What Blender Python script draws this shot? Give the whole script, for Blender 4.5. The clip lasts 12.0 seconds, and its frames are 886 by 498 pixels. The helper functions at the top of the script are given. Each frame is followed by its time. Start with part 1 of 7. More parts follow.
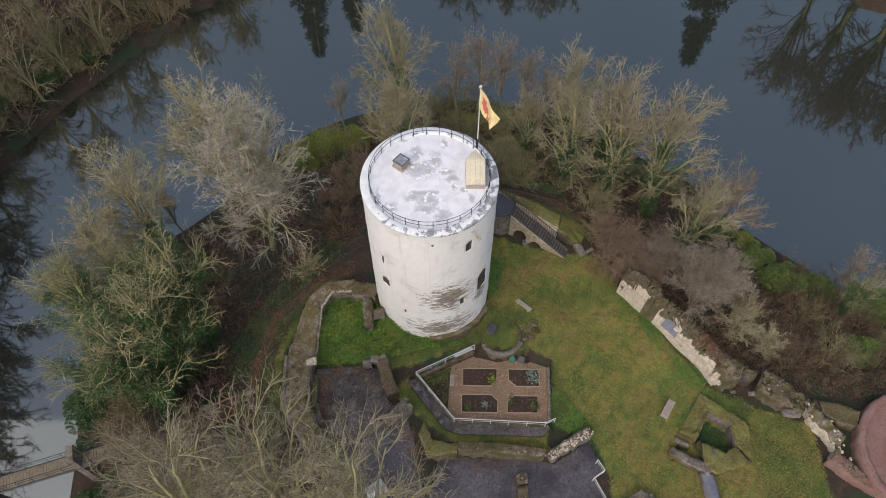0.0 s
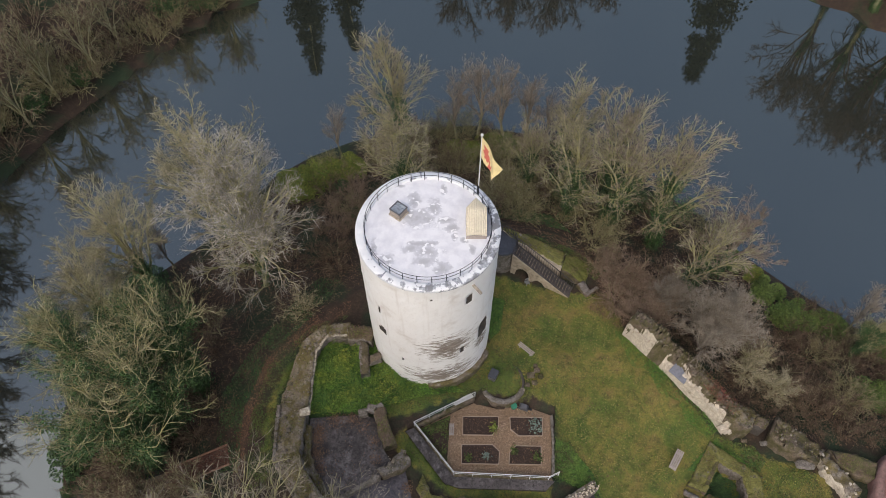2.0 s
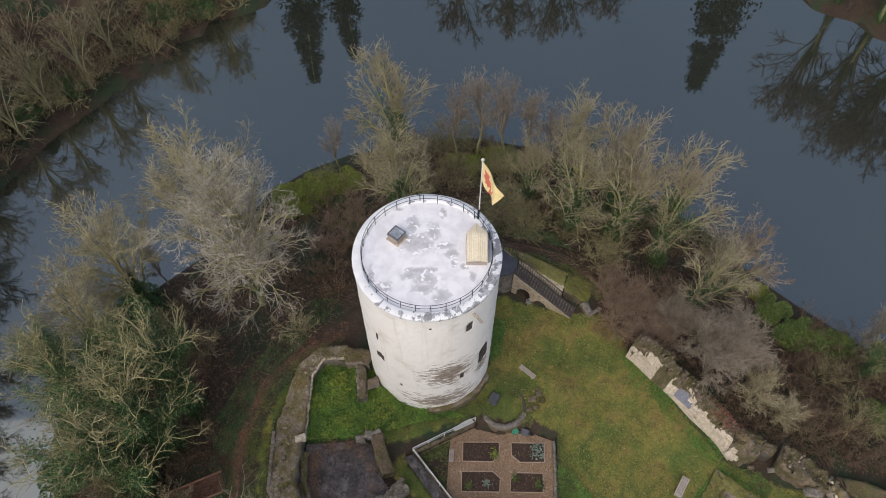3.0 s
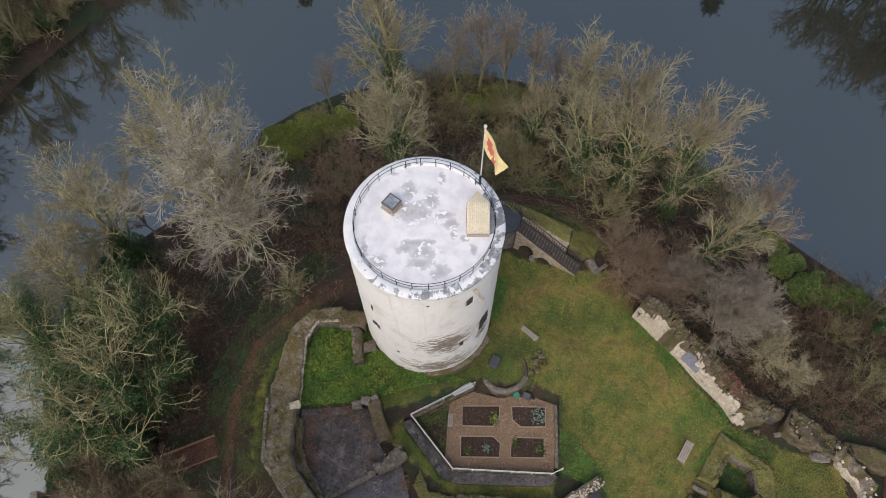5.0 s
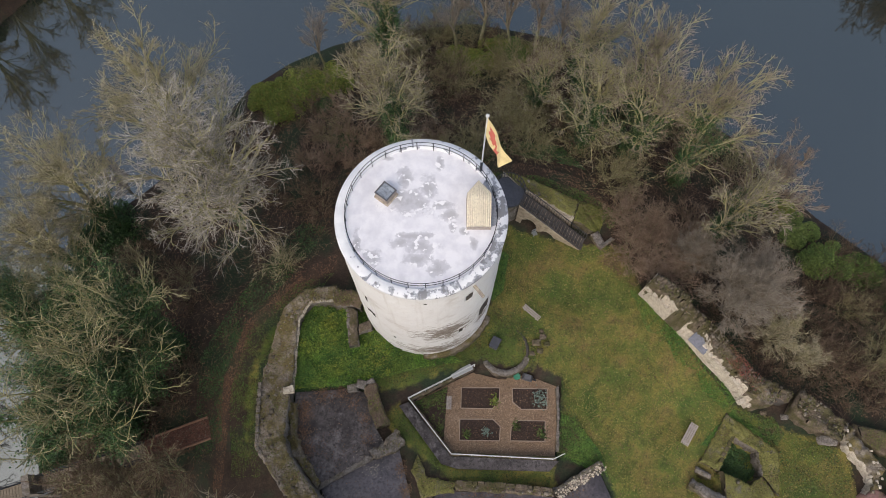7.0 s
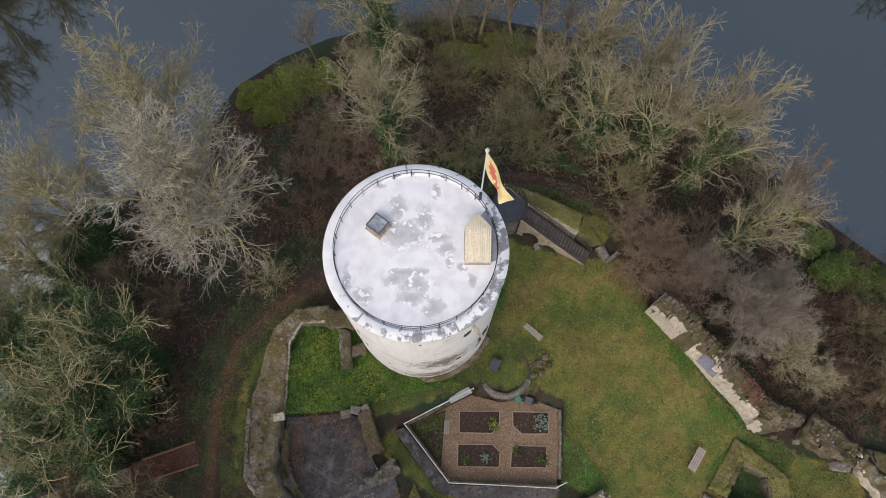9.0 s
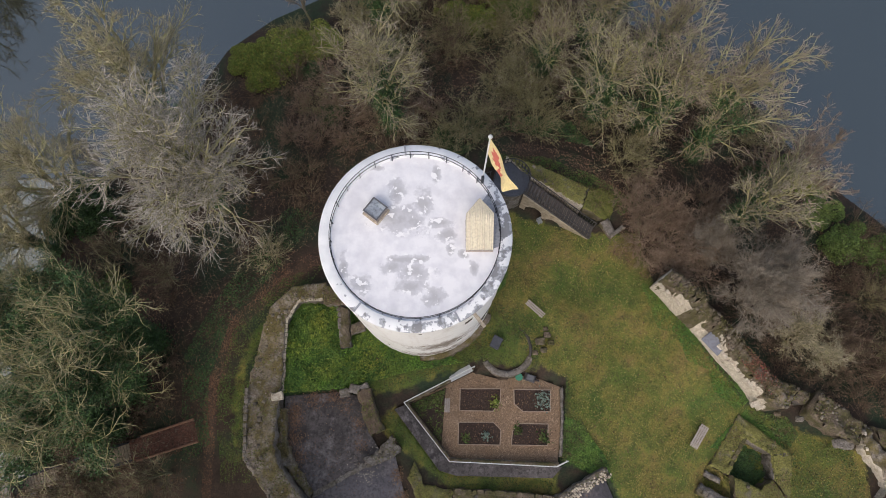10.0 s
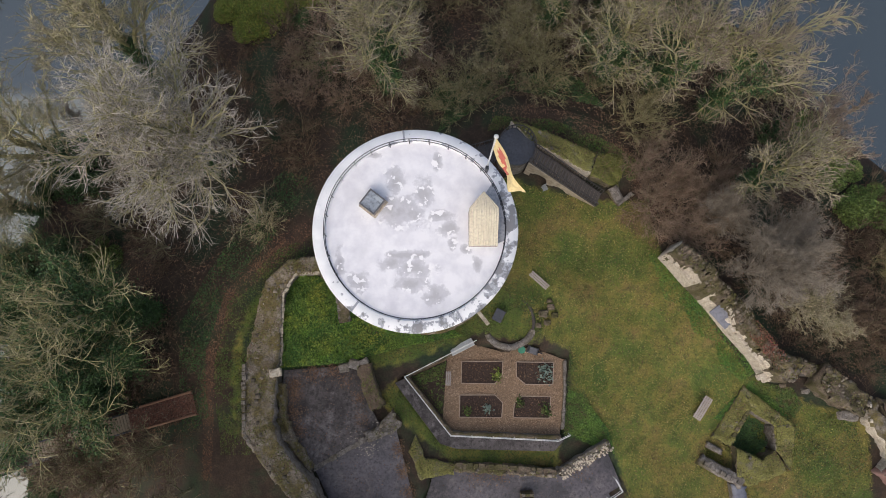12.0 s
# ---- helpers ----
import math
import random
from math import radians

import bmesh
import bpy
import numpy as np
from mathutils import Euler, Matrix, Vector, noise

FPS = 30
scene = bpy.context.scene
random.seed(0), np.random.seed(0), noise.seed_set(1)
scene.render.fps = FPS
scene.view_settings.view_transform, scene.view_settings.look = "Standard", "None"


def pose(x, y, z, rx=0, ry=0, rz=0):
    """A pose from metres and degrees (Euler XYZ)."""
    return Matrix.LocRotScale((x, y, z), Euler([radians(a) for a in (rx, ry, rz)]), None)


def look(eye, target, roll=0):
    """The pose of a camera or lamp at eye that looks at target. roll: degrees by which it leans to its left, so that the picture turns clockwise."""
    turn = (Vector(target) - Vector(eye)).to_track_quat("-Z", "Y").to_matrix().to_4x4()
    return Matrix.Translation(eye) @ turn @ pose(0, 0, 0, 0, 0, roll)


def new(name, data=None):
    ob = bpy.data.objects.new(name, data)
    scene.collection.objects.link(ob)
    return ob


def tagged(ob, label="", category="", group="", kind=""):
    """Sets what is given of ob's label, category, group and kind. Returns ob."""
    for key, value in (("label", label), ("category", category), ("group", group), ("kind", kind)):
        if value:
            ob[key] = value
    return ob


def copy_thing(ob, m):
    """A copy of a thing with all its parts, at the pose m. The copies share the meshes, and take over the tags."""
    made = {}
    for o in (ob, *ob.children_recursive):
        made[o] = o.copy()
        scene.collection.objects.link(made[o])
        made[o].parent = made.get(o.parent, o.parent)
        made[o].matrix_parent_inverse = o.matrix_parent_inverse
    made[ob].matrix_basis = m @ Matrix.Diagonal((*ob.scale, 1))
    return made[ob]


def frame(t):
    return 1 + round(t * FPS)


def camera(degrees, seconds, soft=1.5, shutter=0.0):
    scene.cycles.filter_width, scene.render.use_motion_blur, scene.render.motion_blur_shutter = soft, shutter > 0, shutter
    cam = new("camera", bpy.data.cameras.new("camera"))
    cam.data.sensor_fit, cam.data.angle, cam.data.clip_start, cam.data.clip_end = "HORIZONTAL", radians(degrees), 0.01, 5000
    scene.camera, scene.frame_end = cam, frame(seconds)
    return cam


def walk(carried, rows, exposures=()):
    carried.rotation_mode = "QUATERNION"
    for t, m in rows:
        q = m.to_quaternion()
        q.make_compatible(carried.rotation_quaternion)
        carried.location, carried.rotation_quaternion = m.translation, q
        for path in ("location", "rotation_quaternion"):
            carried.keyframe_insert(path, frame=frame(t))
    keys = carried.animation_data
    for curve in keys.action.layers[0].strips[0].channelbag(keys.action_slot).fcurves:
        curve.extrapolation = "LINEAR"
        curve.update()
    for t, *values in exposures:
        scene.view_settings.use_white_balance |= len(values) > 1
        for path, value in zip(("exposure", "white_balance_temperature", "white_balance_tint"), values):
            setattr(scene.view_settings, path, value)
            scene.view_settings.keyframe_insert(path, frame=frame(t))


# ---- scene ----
cam = camera(64.1, 12.0, 0.9)
METRES, EYE, TILT, LEAN, TURN = 30.0, 63.0, -57.0, 0.0, 0.0
ROWS = [
    (0.0, 0.0, 0.0, 0.0, -0.0, 0.0, 0.0),
    (0.5, 0.0014, 0.0223, 0.0326, -0.01, 0.01, 0.01),
    (1.0, 0.0023, 0.0458, 0.0666, -0.01, 0.0, 0.02),
    (1.5, 0.0007, 0.0676, 0.0991, -0.07, -0.0, 0.01),
    (2.0, -0.0003, 0.089, 0.1306, -0.07, 0.02, -0.01),
    (2.5, 0.0003, 0.113, 0.1621, -0.06, 0.04, -0.03),
    (3.0, 0.0008, 0.141, 0.1922, -0.08, 0.08, -0.04),
    (3.5, 0.0024, 0.1696, 0.2185, -0.08, -1.33, -0.02),
    (5.5, 0.0048, 0.2992, 0.3508, -0.09, -8.3, -0.07),
    (6.0, 0.0065, 0.3288, 0.3805, -0.09, -9.88, -0.05),
    (6.5, 0.0061, 0.3589, 0.411, -0.12, -12.27, -0.05),
    (7.0, 0.0065, 0.3909, 0.4383, -0.13, -12.67, -0.07),
    (7.5, 0.0087, 0.4208, 0.4651, -0.12, -12.64, -0.07),
    (9.5, 0.0147, 0.5549, 0.5694, -0.13, -17.1, -0.02),
    (10.0, 0.0131, 0.5896, 0.5943, -0.15, -19.23, 0.0),
    (10.5, 0.0114, 0.6231, 0.621, -0.16, -20.92, 0.01),
    (11.0, 0.0109, 0.6532, 0.6477, -0.17, -22.59, 0.03),
    (11.5, 0.0104, 0.6817, 0.6726, -0.17, -24.26, 0.05),
    (12.0, 0.0103, 0.7092, 0.6959, -0.2, -25.9, 0.06),
]
walk(cam, [(t, pose(0, 0, EYE, TILT, LEAN, TURN) @ pose(METRES * x, METRES * y, METRES * z, 90 + pitch, roll, yaw)) for t, x, y, z, yaw, pitch, roll in ROWS])

# ---- light and sky: soft winter overcast ----
SUN_EL, SUN_AZ = 48.0, 205.0
world = bpy.data.worlds.new("sky")
world.use_nodes = True
scene.world = world
wn = world.node_tree
sky = wn.nodes.new("ShaderNodeTexSky")
sky.sky_type = "NISHITA"
sky.sun_disc = False
sky.sun_elevation, sky.sun_rotation = radians(SUN_EL), radians(SUN_AZ)
sky.air_density, sky.dust_density, sky.ozone_density = 1.0, 5.0, 1.0
wn.nodes["Background"].inputs["Strength"].default_value = 0.15
wn.links.new(sky.outputs["Color"], wn.nodes["Background"].inputs["Color"])
sun = new("sun", bpy.data.lights.new("sun", "SUN"))
sun.data.energy, sun.data.angle, sun.data.color = 0.75, radians(110), (1.0, 0.985, 0.95)
saz = radians(SUN_AZ)
sun.matrix_world = look((0, 0, 200), (-200 * math.sin(saz) * math.cos(radians(SUN_EL)), -200 * math.cos(saz) * math.cos(radians(SUN_EL)), 200 - 200 * math.sin(radians(SUN_EL))))
scene.view_settings.exposure = 0.02

# ---- materials ----
def ramp(nt, fac, stops):
    r = nt.nodes.new("ShaderNodeValToRGB")
    el = r.color_ramp.elements
    while len(el) < len(stops):
        el.new(0.5)
    for e, (p, c) in zip(el, stops):
        e.position, e.color = p, (*c, 1) if len(c) == 3 else c
    nt.links.new(fac, r.inputs["Fac"])
    return r.outputs["Color"]


def noise_fac(nt, vec, scale, detail=6, rough=0.6, stretch=None):
    if stretch:
        m = nt.nodes.new("ShaderNodeMapping")
        m.inputs["Scale"].default_value = stretch
        nt.links.new(vec, m.inputs["Vector"])
        vec = m.outputs["Vector"]
    n = nt.nodes.new("ShaderNodeTexNoise")
    n.inputs["Scale"].default_value, n.inputs["Detail"].default_value, n.inputs["Roughness"].default_value = scale, detail, rough
    nt.links.new(vec, n.inputs["Vector"])
    return n.outputs["Fac"]


def mixc(nt, fac, a, b, mode="MIX"):
    m = nt.nodes.new("ShaderNodeMix")
    m.data_type, m.blend_type = "RGBA", mode
    for s, v in ((m.inputs[0], fac), (m.inputs[6], a), (m.inputs[7], b)):
        if isinstance(v, (int, float)):
            s.default_value = v
        elif isinstance(v, tuple):
            s.default_value = (*v, 1)
        else:
            nt.links.new(v, s)
    return m.outputs[2]


def maths(nt, op, a, b=0.0, clamp=False):
    m = nt.nodes.new("ShaderNodeMath")
    m.operation, m.use_clamp = op, clamp
    for s, v in zip(m.inputs, (a, b)):
        if isinstance(v, (int, float)):
            s.default_value = v
        else:
            nt.links.new(v, s)
    return m.outputs[0]


def attr(nt, name):
    a = nt.nodes.new("ShaderNodeAttribute")
    a.attribute_name = name
    return a.outputs["Fac"]


def base_mat(name, rough=0.9, metal=0.0):
    m = bpy.data.materials.new(name)
    m.use_nodes = True
    nt = m.node_tree
    b = nt.nodes["Principled BSDF"]
    b.inputs["Roughness"].default_value, b.inputs["Metallic"].default_value = rough, metal
    g = nt.nodes.new("ShaderNodeNewGeometry")
    return m, nt, b, g.outputs["Position"]


def bump(nt, b, height, strength, dist):
    n = nt.nodes.new("ShaderNodeBump")
    n.inputs["Strength"].default_value, n.inputs["Distance"].default_value = strength, dist
    nt.links.new(height, n.inputs["Height"])
    nt.links.new(n.outputs["Normal"], b.inputs["Normal"])


def mottled(name, c1, c2, c3, big=0.7, fine=7.0, rough=0.9, metal=0.0, bumps=0.4, island=0.0):
    """A surface of three tones, mixed by a broad and a fine noise."""
    m, nt, b, pos = base_mat(name, rough, metal)
    col = ramp(nt, noise_fac(nt, pos, big, 4), [(0.35, c1), (0.65, c2)])
    col = mixc(nt, ramp(nt, noise_fac(nt, pos, fine, 6), [(0.45, (0, 0, 0)), (0.7, (1, 1, 1))]), col, c3)
    if island:
        g = nt.nodes.new("ShaderNodeNewGeometry")
        k = maths(nt, "ADD", maths(nt, "MULTIPLY", g.outputs["Random Per Island"], 2 * island), 1 - island)
        hs = nt.nodes.new("ShaderNodeHueSaturation")
        nt.links.new(k, hs.inputs["Value"])
        nt.links.new(col, hs.inputs["Color"])
        col = hs.outputs["Color"]
    nt.links.new(col, b.inputs["Base Color"])
    if bumps:
        bump(nt, b, noise_fac(nt, pos, fine * 1.7, 8, 0.7), bumps, 0.08)
    return m


def plain(name, c, rough=0.6, metal=0.0):
    d = tuple(v * 0.7 for v in c)
    return mottled(name, c, tuple(v * 0.85 for v in c), d, 1.5, 9.0, rough, metal, 0.15)


def ground_material():
    m, nt, b, pos = base_mat("ground", 0.95)
    n1, n2, n3 = noise_fac(nt, pos, 0.22, 5), noise_fac(nt, pos, 1.3, 7, 0.65), noise_fac(nt, pos, 7.0, 6, 0.75)
    litter = ramp(nt, n2, [(0.3, (0.024, 0.016, 0.012)), (0.5, (0.060, 0.039, 0.026)), (0.7, (0.092, 0.062, 0.038))])
    litter = mixc(nt, ramp(nt, n3, [(0.42, (0.85, 0.85, 0.85)), (0.6, (0, 0, 0))]), litter, (0.028, 0.02, 0.015))
    ivy = ramp(nt, n3, [(0.35, (0.012, 0.022, 0.012)), (0.65, (0.035, 0.058, 0.026))])
    slope = mixc(nt, ramp(nt, n1, [(0.47, (0, 0, 0)), (0.6, (1, 1, 1))]), litter, ivy)
    n4 = noise_fac(nt, pos, 0.33, 6, 0.62)
    grass = ramp(nt, n4, [(0.34, (0.06, 0.115, 0.018)), (0.45, (0.13, 0.16, 0.03)), (0.54, (0.215, 0.19, 0.045)), (0.64, (0.215, 0.15, 0.055))])
    grass = mixc(nt, ramp(nt, n2, [(0.38, (0.7, 0.7, 0.7)), (0.56, (0, 0, 0))]), grass, (0.065, 0.095, 0.02))
    grass = mixc(nt, ramp(nt, n3, [(0.5, (0, 0, 0)), (0.66, (1, 1, 1))]), grass, (0.045, 0.052, 0.016))
    grass = mixc(nt, ramp(nt, noise_fac(nt, pos, 16.0, 4, 0.8), [(0.6, (0, 0, 0)), (0.72, (0.8, 0.8, 0.8))]), grass, (0.26, 0.22, 0.10))
    lush = ramp(nt, n3, [(0.3, (0.02, 0.055, 0.012)), (0.6, (0.055, 0.13, 0.022)), (0.8, (0.11, 0.15, 0.03))])
    def soft(name):
        f = maths(nt, "ADD", attr(nt, name), maths(nt, "MULTIPLY", maths(nt, "SUBTRACT", n2, 0.5), 0.9))
        return ramp(nt, f, [(0.38, (0, 0, 0)), (0.62, (1, 1, 1))])
    col = mixc(nt, soft("lawn"), slope, grass)
    col = mixc(nt, soft("lush"), col, lush)
    path = ramp(nt, n3, [(0.35, (0.045, 0.032, 0.02)), (0.55, (0.11, 0.058, 0.038)), (0.75, (0.17, 0.105, 0.066))])
    col = mixc(nt, maths(nt, "MULTIPLY", soft("leafy"), 0.26), col, path)
    nt.links.new(col, b.inputs["Base Color"])
    bump(nt, b, n3, 0.6, 0.12)
    return m


def water_material():
    m, nt, b, pos = base_mat("river_water", 0.04)
    col = ramp(nt, noise_fac(nt, pos, 0.03, 3), [(0.35, (0.025, 0.029, 0.023)), (0.65, (0.034, 0.039, 0.031))])
    nt.links.new(col, b.inputs["Base Color"])
    b.inputs["IOR"].default_value = 3.9
    b.inputs["Specular Tint"].default_value = (1.0, 0.97, 0.84, 1.0)
    bump(nt, b, noise_fac(nt, pos, 0.5, 3, 0.5), 0.05, 0.08)
    return m


def spot(nt, pos, centre, size):
    """One at a centre, falling to nought at an ellipsoid round it."""
    s = nt.nodes.new("ShaderNodeVectorMath")
    s.operation = "SUBTRACT"
    nt.links.new(pos, s.inputs[0])
    s.inputs[1].default_value = centre
    d = nt.nodes.new("ShaderNodeVectorMath")
    d.operation = "DIVIDE"
    nt.links.new(s.outputs[0], d.inputs[0])
    d.inputs[1].default_value = size
    l = nt.nodes.new("ShaderNodeVectorMath")
    l.operation = "LENGTH"
    nt.links.new(d.outputs[0], l.inputs[0])
    return maths(nt, "SUBTRACT", 1.0, l.outputs["Value"])


def tower_material():
    """Lime wash over rubble courses, worn through in bands low on one side."""
    m, nt, b, pos = base_mat("limewashed_masonry", 0.9)
    big, fine = noise_fac(nt, pos, 0.5, 6), noise_fac(nt, pos, 5.0, 8, 0.7)
    courses = noise_fac(nt, pos, 1.6, 6, 0.7, (0.55, 0.55, 3.2))
    wash = ramp(nt, big, [(0.3, (0.70, 0.67, 0.63)), (0.45, (0.85, 0.84, 0.82)), (0.75, (0.89, 0.89, 0.88))])
    wash = mixc(nt, ramp(nt, fine, [(0.58, (0, 0, 0)), (0.75, (0.6, 0.6, 0.6))]), wash, (0.55, 0.52, 0.48))
    streak = noise_fac(nt, pos, 1.0, 5, 0.6, (2.6, 2.6, 0.12))
    wash = mixc(nt, ramp(nt, streak, [(0.55, (0, 0, 0)), (0.78, (0.55, 0.55, 0.55))]), wash, (0.62, 0.58, 0.53))
    stone = ramp(nt, courses, [(0.3, (0.10, 0.075, 0.055)), (0.55, (0.26, 0.215, 0.175)), (0.7, (0.5, 0.47, 0.43))])
    mask = maths(nt, "MAXIMUM", spot(nt, pos, (0.9, 29.4, 9.3), (3.7, 3.0, 3.3)), maths(nt, "SUBTRACT", spot(nt, pos, (0.3, 29.4, 3.8), (6.5, 5.0, 2.8)), 0.12))
    mask = maths(nt, "MAXIMUM", mask, spot(nt, pos, (3.6, 31.6, 7.0), (1.3, 1.6, 2.0)))
    mask = maths(nt, "ADD", mask, maths(nt, "MULTIPLY", maths(nt, "SUBTRACT", courses, 0.50), 3.4))
    worn = ramp(nt, mask, [(0.38, (0, 0, 0)), (0.6, (1, 1, 1))])
    col = mixc(nt, worn, wash, stone)
    nt.links.new(col, b.inputs["Base Color"])
    h = maths(nt, "ADD", maths(nt, "MULTIPLY", courses, 0.8), maths(nt, "MULTIPLY", fine, 0.4))
    bump(nt, b, h, 0.5, 0.07)
    return m


ROOF_WEAR = [(-1.7, 35.7, 1.46, 0.80), (-2.4, 35.9, 0.85, 0.68), (-0.7, 36.7, 0.49, 1.05), (0.2, 35.5, 0.73, 0.34), (0.7, 34.8, 0.55, 0.40), (0.9, 34.0, 0.24, 0.43), (-1.3, 31.8, 0.96, 0.42), (0.0, 31.3, 0.60, 0.54), (-2.4, 32.9, 0.72, 0.42), (-4.0, 32.0, 0.48, 0.54), (-5.0, 32.9, 0.27, 0.96), (-1.1, 32.7, 1.02, 0.48), (1.6, 33.7, 0.27, 0.21), (2.2, 32.9, 0.36, 0.36), (0.1, 38.4, 0.25, 0.56), (-2.1, 37.4, 0.49, 0.81), (-3.5, 38.8, 0.61, 0.19), (-1.5, 33.4, 1.20, 0.24)]


def roof_material():
    """White roof coating worn to grey in clouds where water stands, flaked white again inside them."""
    m, nt, b, pos = base_mat("roof_coating", 0.75)
    big, mid, fine = noise_fac(nt, pos, 0.5, 4, 0.5), noise_fac(nt, pos, 1.5, 5, 0.55), noise_fac(nt, pos, 11.0, 6, 0.7)
    base = ramp(nt, mid, [(0.3, (0.70, 0.70, 0.745)), (0.6, (0.83, 0.83, 0.86))])
    base = mixc(nt, ramp(nt, big, [(0.55, (0, 0, 0)), (0.68, (0.55, 0.55, 0.55))]), base, (0.60, 0.60, 0.645))
    wear = None
    for x, y, a, c in ROOF_WEAR:
        k = spot(nt, pos, (x, y, 19.5), (a * 1.35, c * 1.35, 40.0))
        wear = k if wear is None else maths(nt, "MAXIMUM", wear, k)
    wear = maths(nt, "ADD", wear, maths(nt, "MULTIPLY", maths(nt, "SUBTRACT", noise_fac(nt, pos, 1.6, 5, 0.6), 0.5), 1.9))
    base = mixc(nt, ramp(nt, wear, [(0.16, (0, 0, 0)), (0.42, (0.8, 0.8, 0.8))]), base, (0.52, 0.52, 0.555))
    base = mixc(nt, ramp(nt, wear, [(0.5, (0, 0, 0)), (0.8, (0.6, 0.6, 0.6))]), base, (0.41, 0.41, 0.43))
    flake = noise_fac(nt, pos, 2.6, 3, 0.5)
    near = ramp(nt, wear, [(0.0, (0, 0, 0)), (0.3, (1, 1, 1))])
    base = mixc(nt, maths(nt, "MULTIPLY", ramp(nt, flake, [(0.585, (0, 0, 0)), (0.61, (1, 1, 1))]), near), base, (0.88, 0.88, 0.90))
    base = mixc(nt, ramp(nt, fine, [(0.62, (0, 0, 0)), (0.76, (0.3, 0.3, 0.3))]), base, (0.46, 0.46, 0.47))
    nt.links.new(base, b.inputs["Base Color"])
    bump(nt, b, fine, 0.2, 0.03)
    return m


def rim_material():
    """Pale coating with grey mortar repairs, most of them on the weather side."""
    m, nt, b, pos = base_mat("rim_coating", 0.7)
    mid = noise_fac(nt, pos, 1.1, 4, 0.5)
    base = ramp(nt, mid, [(0.3, (0.69, 0.71, 0.74)), (0.6, (0.83, 0.84, 0.86))])
    base = mixc(nt, ramp(nt, noise_fac(nt, pos, 8, 6), [(0.6, (0, 0, 0)), (0.75, (0.5, 0.5, 0.5))]), base, (0.5, 0.52, 0.55))
    sep = nt.nodes.new("ShaderNodeSeparateXYZ")
    nt.links.new(pos, sep.inputs[0])
    side = maths(nt, "ADD", maths(nt, "MULTIPLY", maths(nt, "ADD", sep.outputs[0], 1.0), 0.16), maths(nt, "MULTIPLY", maths(nt, "SUBTRACT", sep.outputs[1], 34.7), -0.09))
    patch = maths(nt, "ADD", noise_fac(nt, pos, 1.9, 3, 0.55), maths(nt, "MULTIPLY", side, 0.13))
    base = mixc(nt, ramp(nt, patch, [(0.575, (0, 0, 0)), (0.60, (0.9, 0.9, 0.9))]), base, (0.33, 0.35, 0.39))
    base = mixc(nt, ramp(nt, maths(nt, "ADD", patch, maths(nt, "MULTIPLY", noise_fac(nt, pos, 9, 3), 0.2)), [(0.74, (0, 0, 0)), (0.76, (0.8, 0.8, 0.8))]), base, (0.20, 0.20, 0.21))
    nt.links.new(base, b.inputs["Base Color"])
    return m


def floor_material(name, c_dark, c_mid, c_dust, rough):
    m, nt, b, pos = base_mat(name, rough)
    col = ramp(nt, noise_fac(nt, pos, 0.33, 5, 0.6), [(0.36, c_dark), (0.6, c_mid)])
    col = mixc(nt, ramp(nt, noise_fac(nt, pos, 0.9, 8, 0.75), [(0.5, (0, 0, 0)), (0.68, (0.75, 0.75, 0.75))]), col, c_dust)
    col = mixc(nt, ramp(nt, noise_fac(nt, pos, 4.0, 8, 0.8), [(0.38, (0.85, 0.85, 0.85)), (0.53, (0, 0, 0))]), col, tuple(v * 0.5 for v in c_dark))
    col = mixc(nt, ramp(nt, noise_fac(nt, pos, 13.0, 4, 0.8), [(0.62, (0, 0, 0)), (0.70, (0.7, 0.7, 0.7))]), col, c_dust)
    nt.links.new(col, b.inputs["Base Color"])
    bump(nt, b, noise_fac(nt, pos, 14, 6), 0.25, 0.03)
    return m


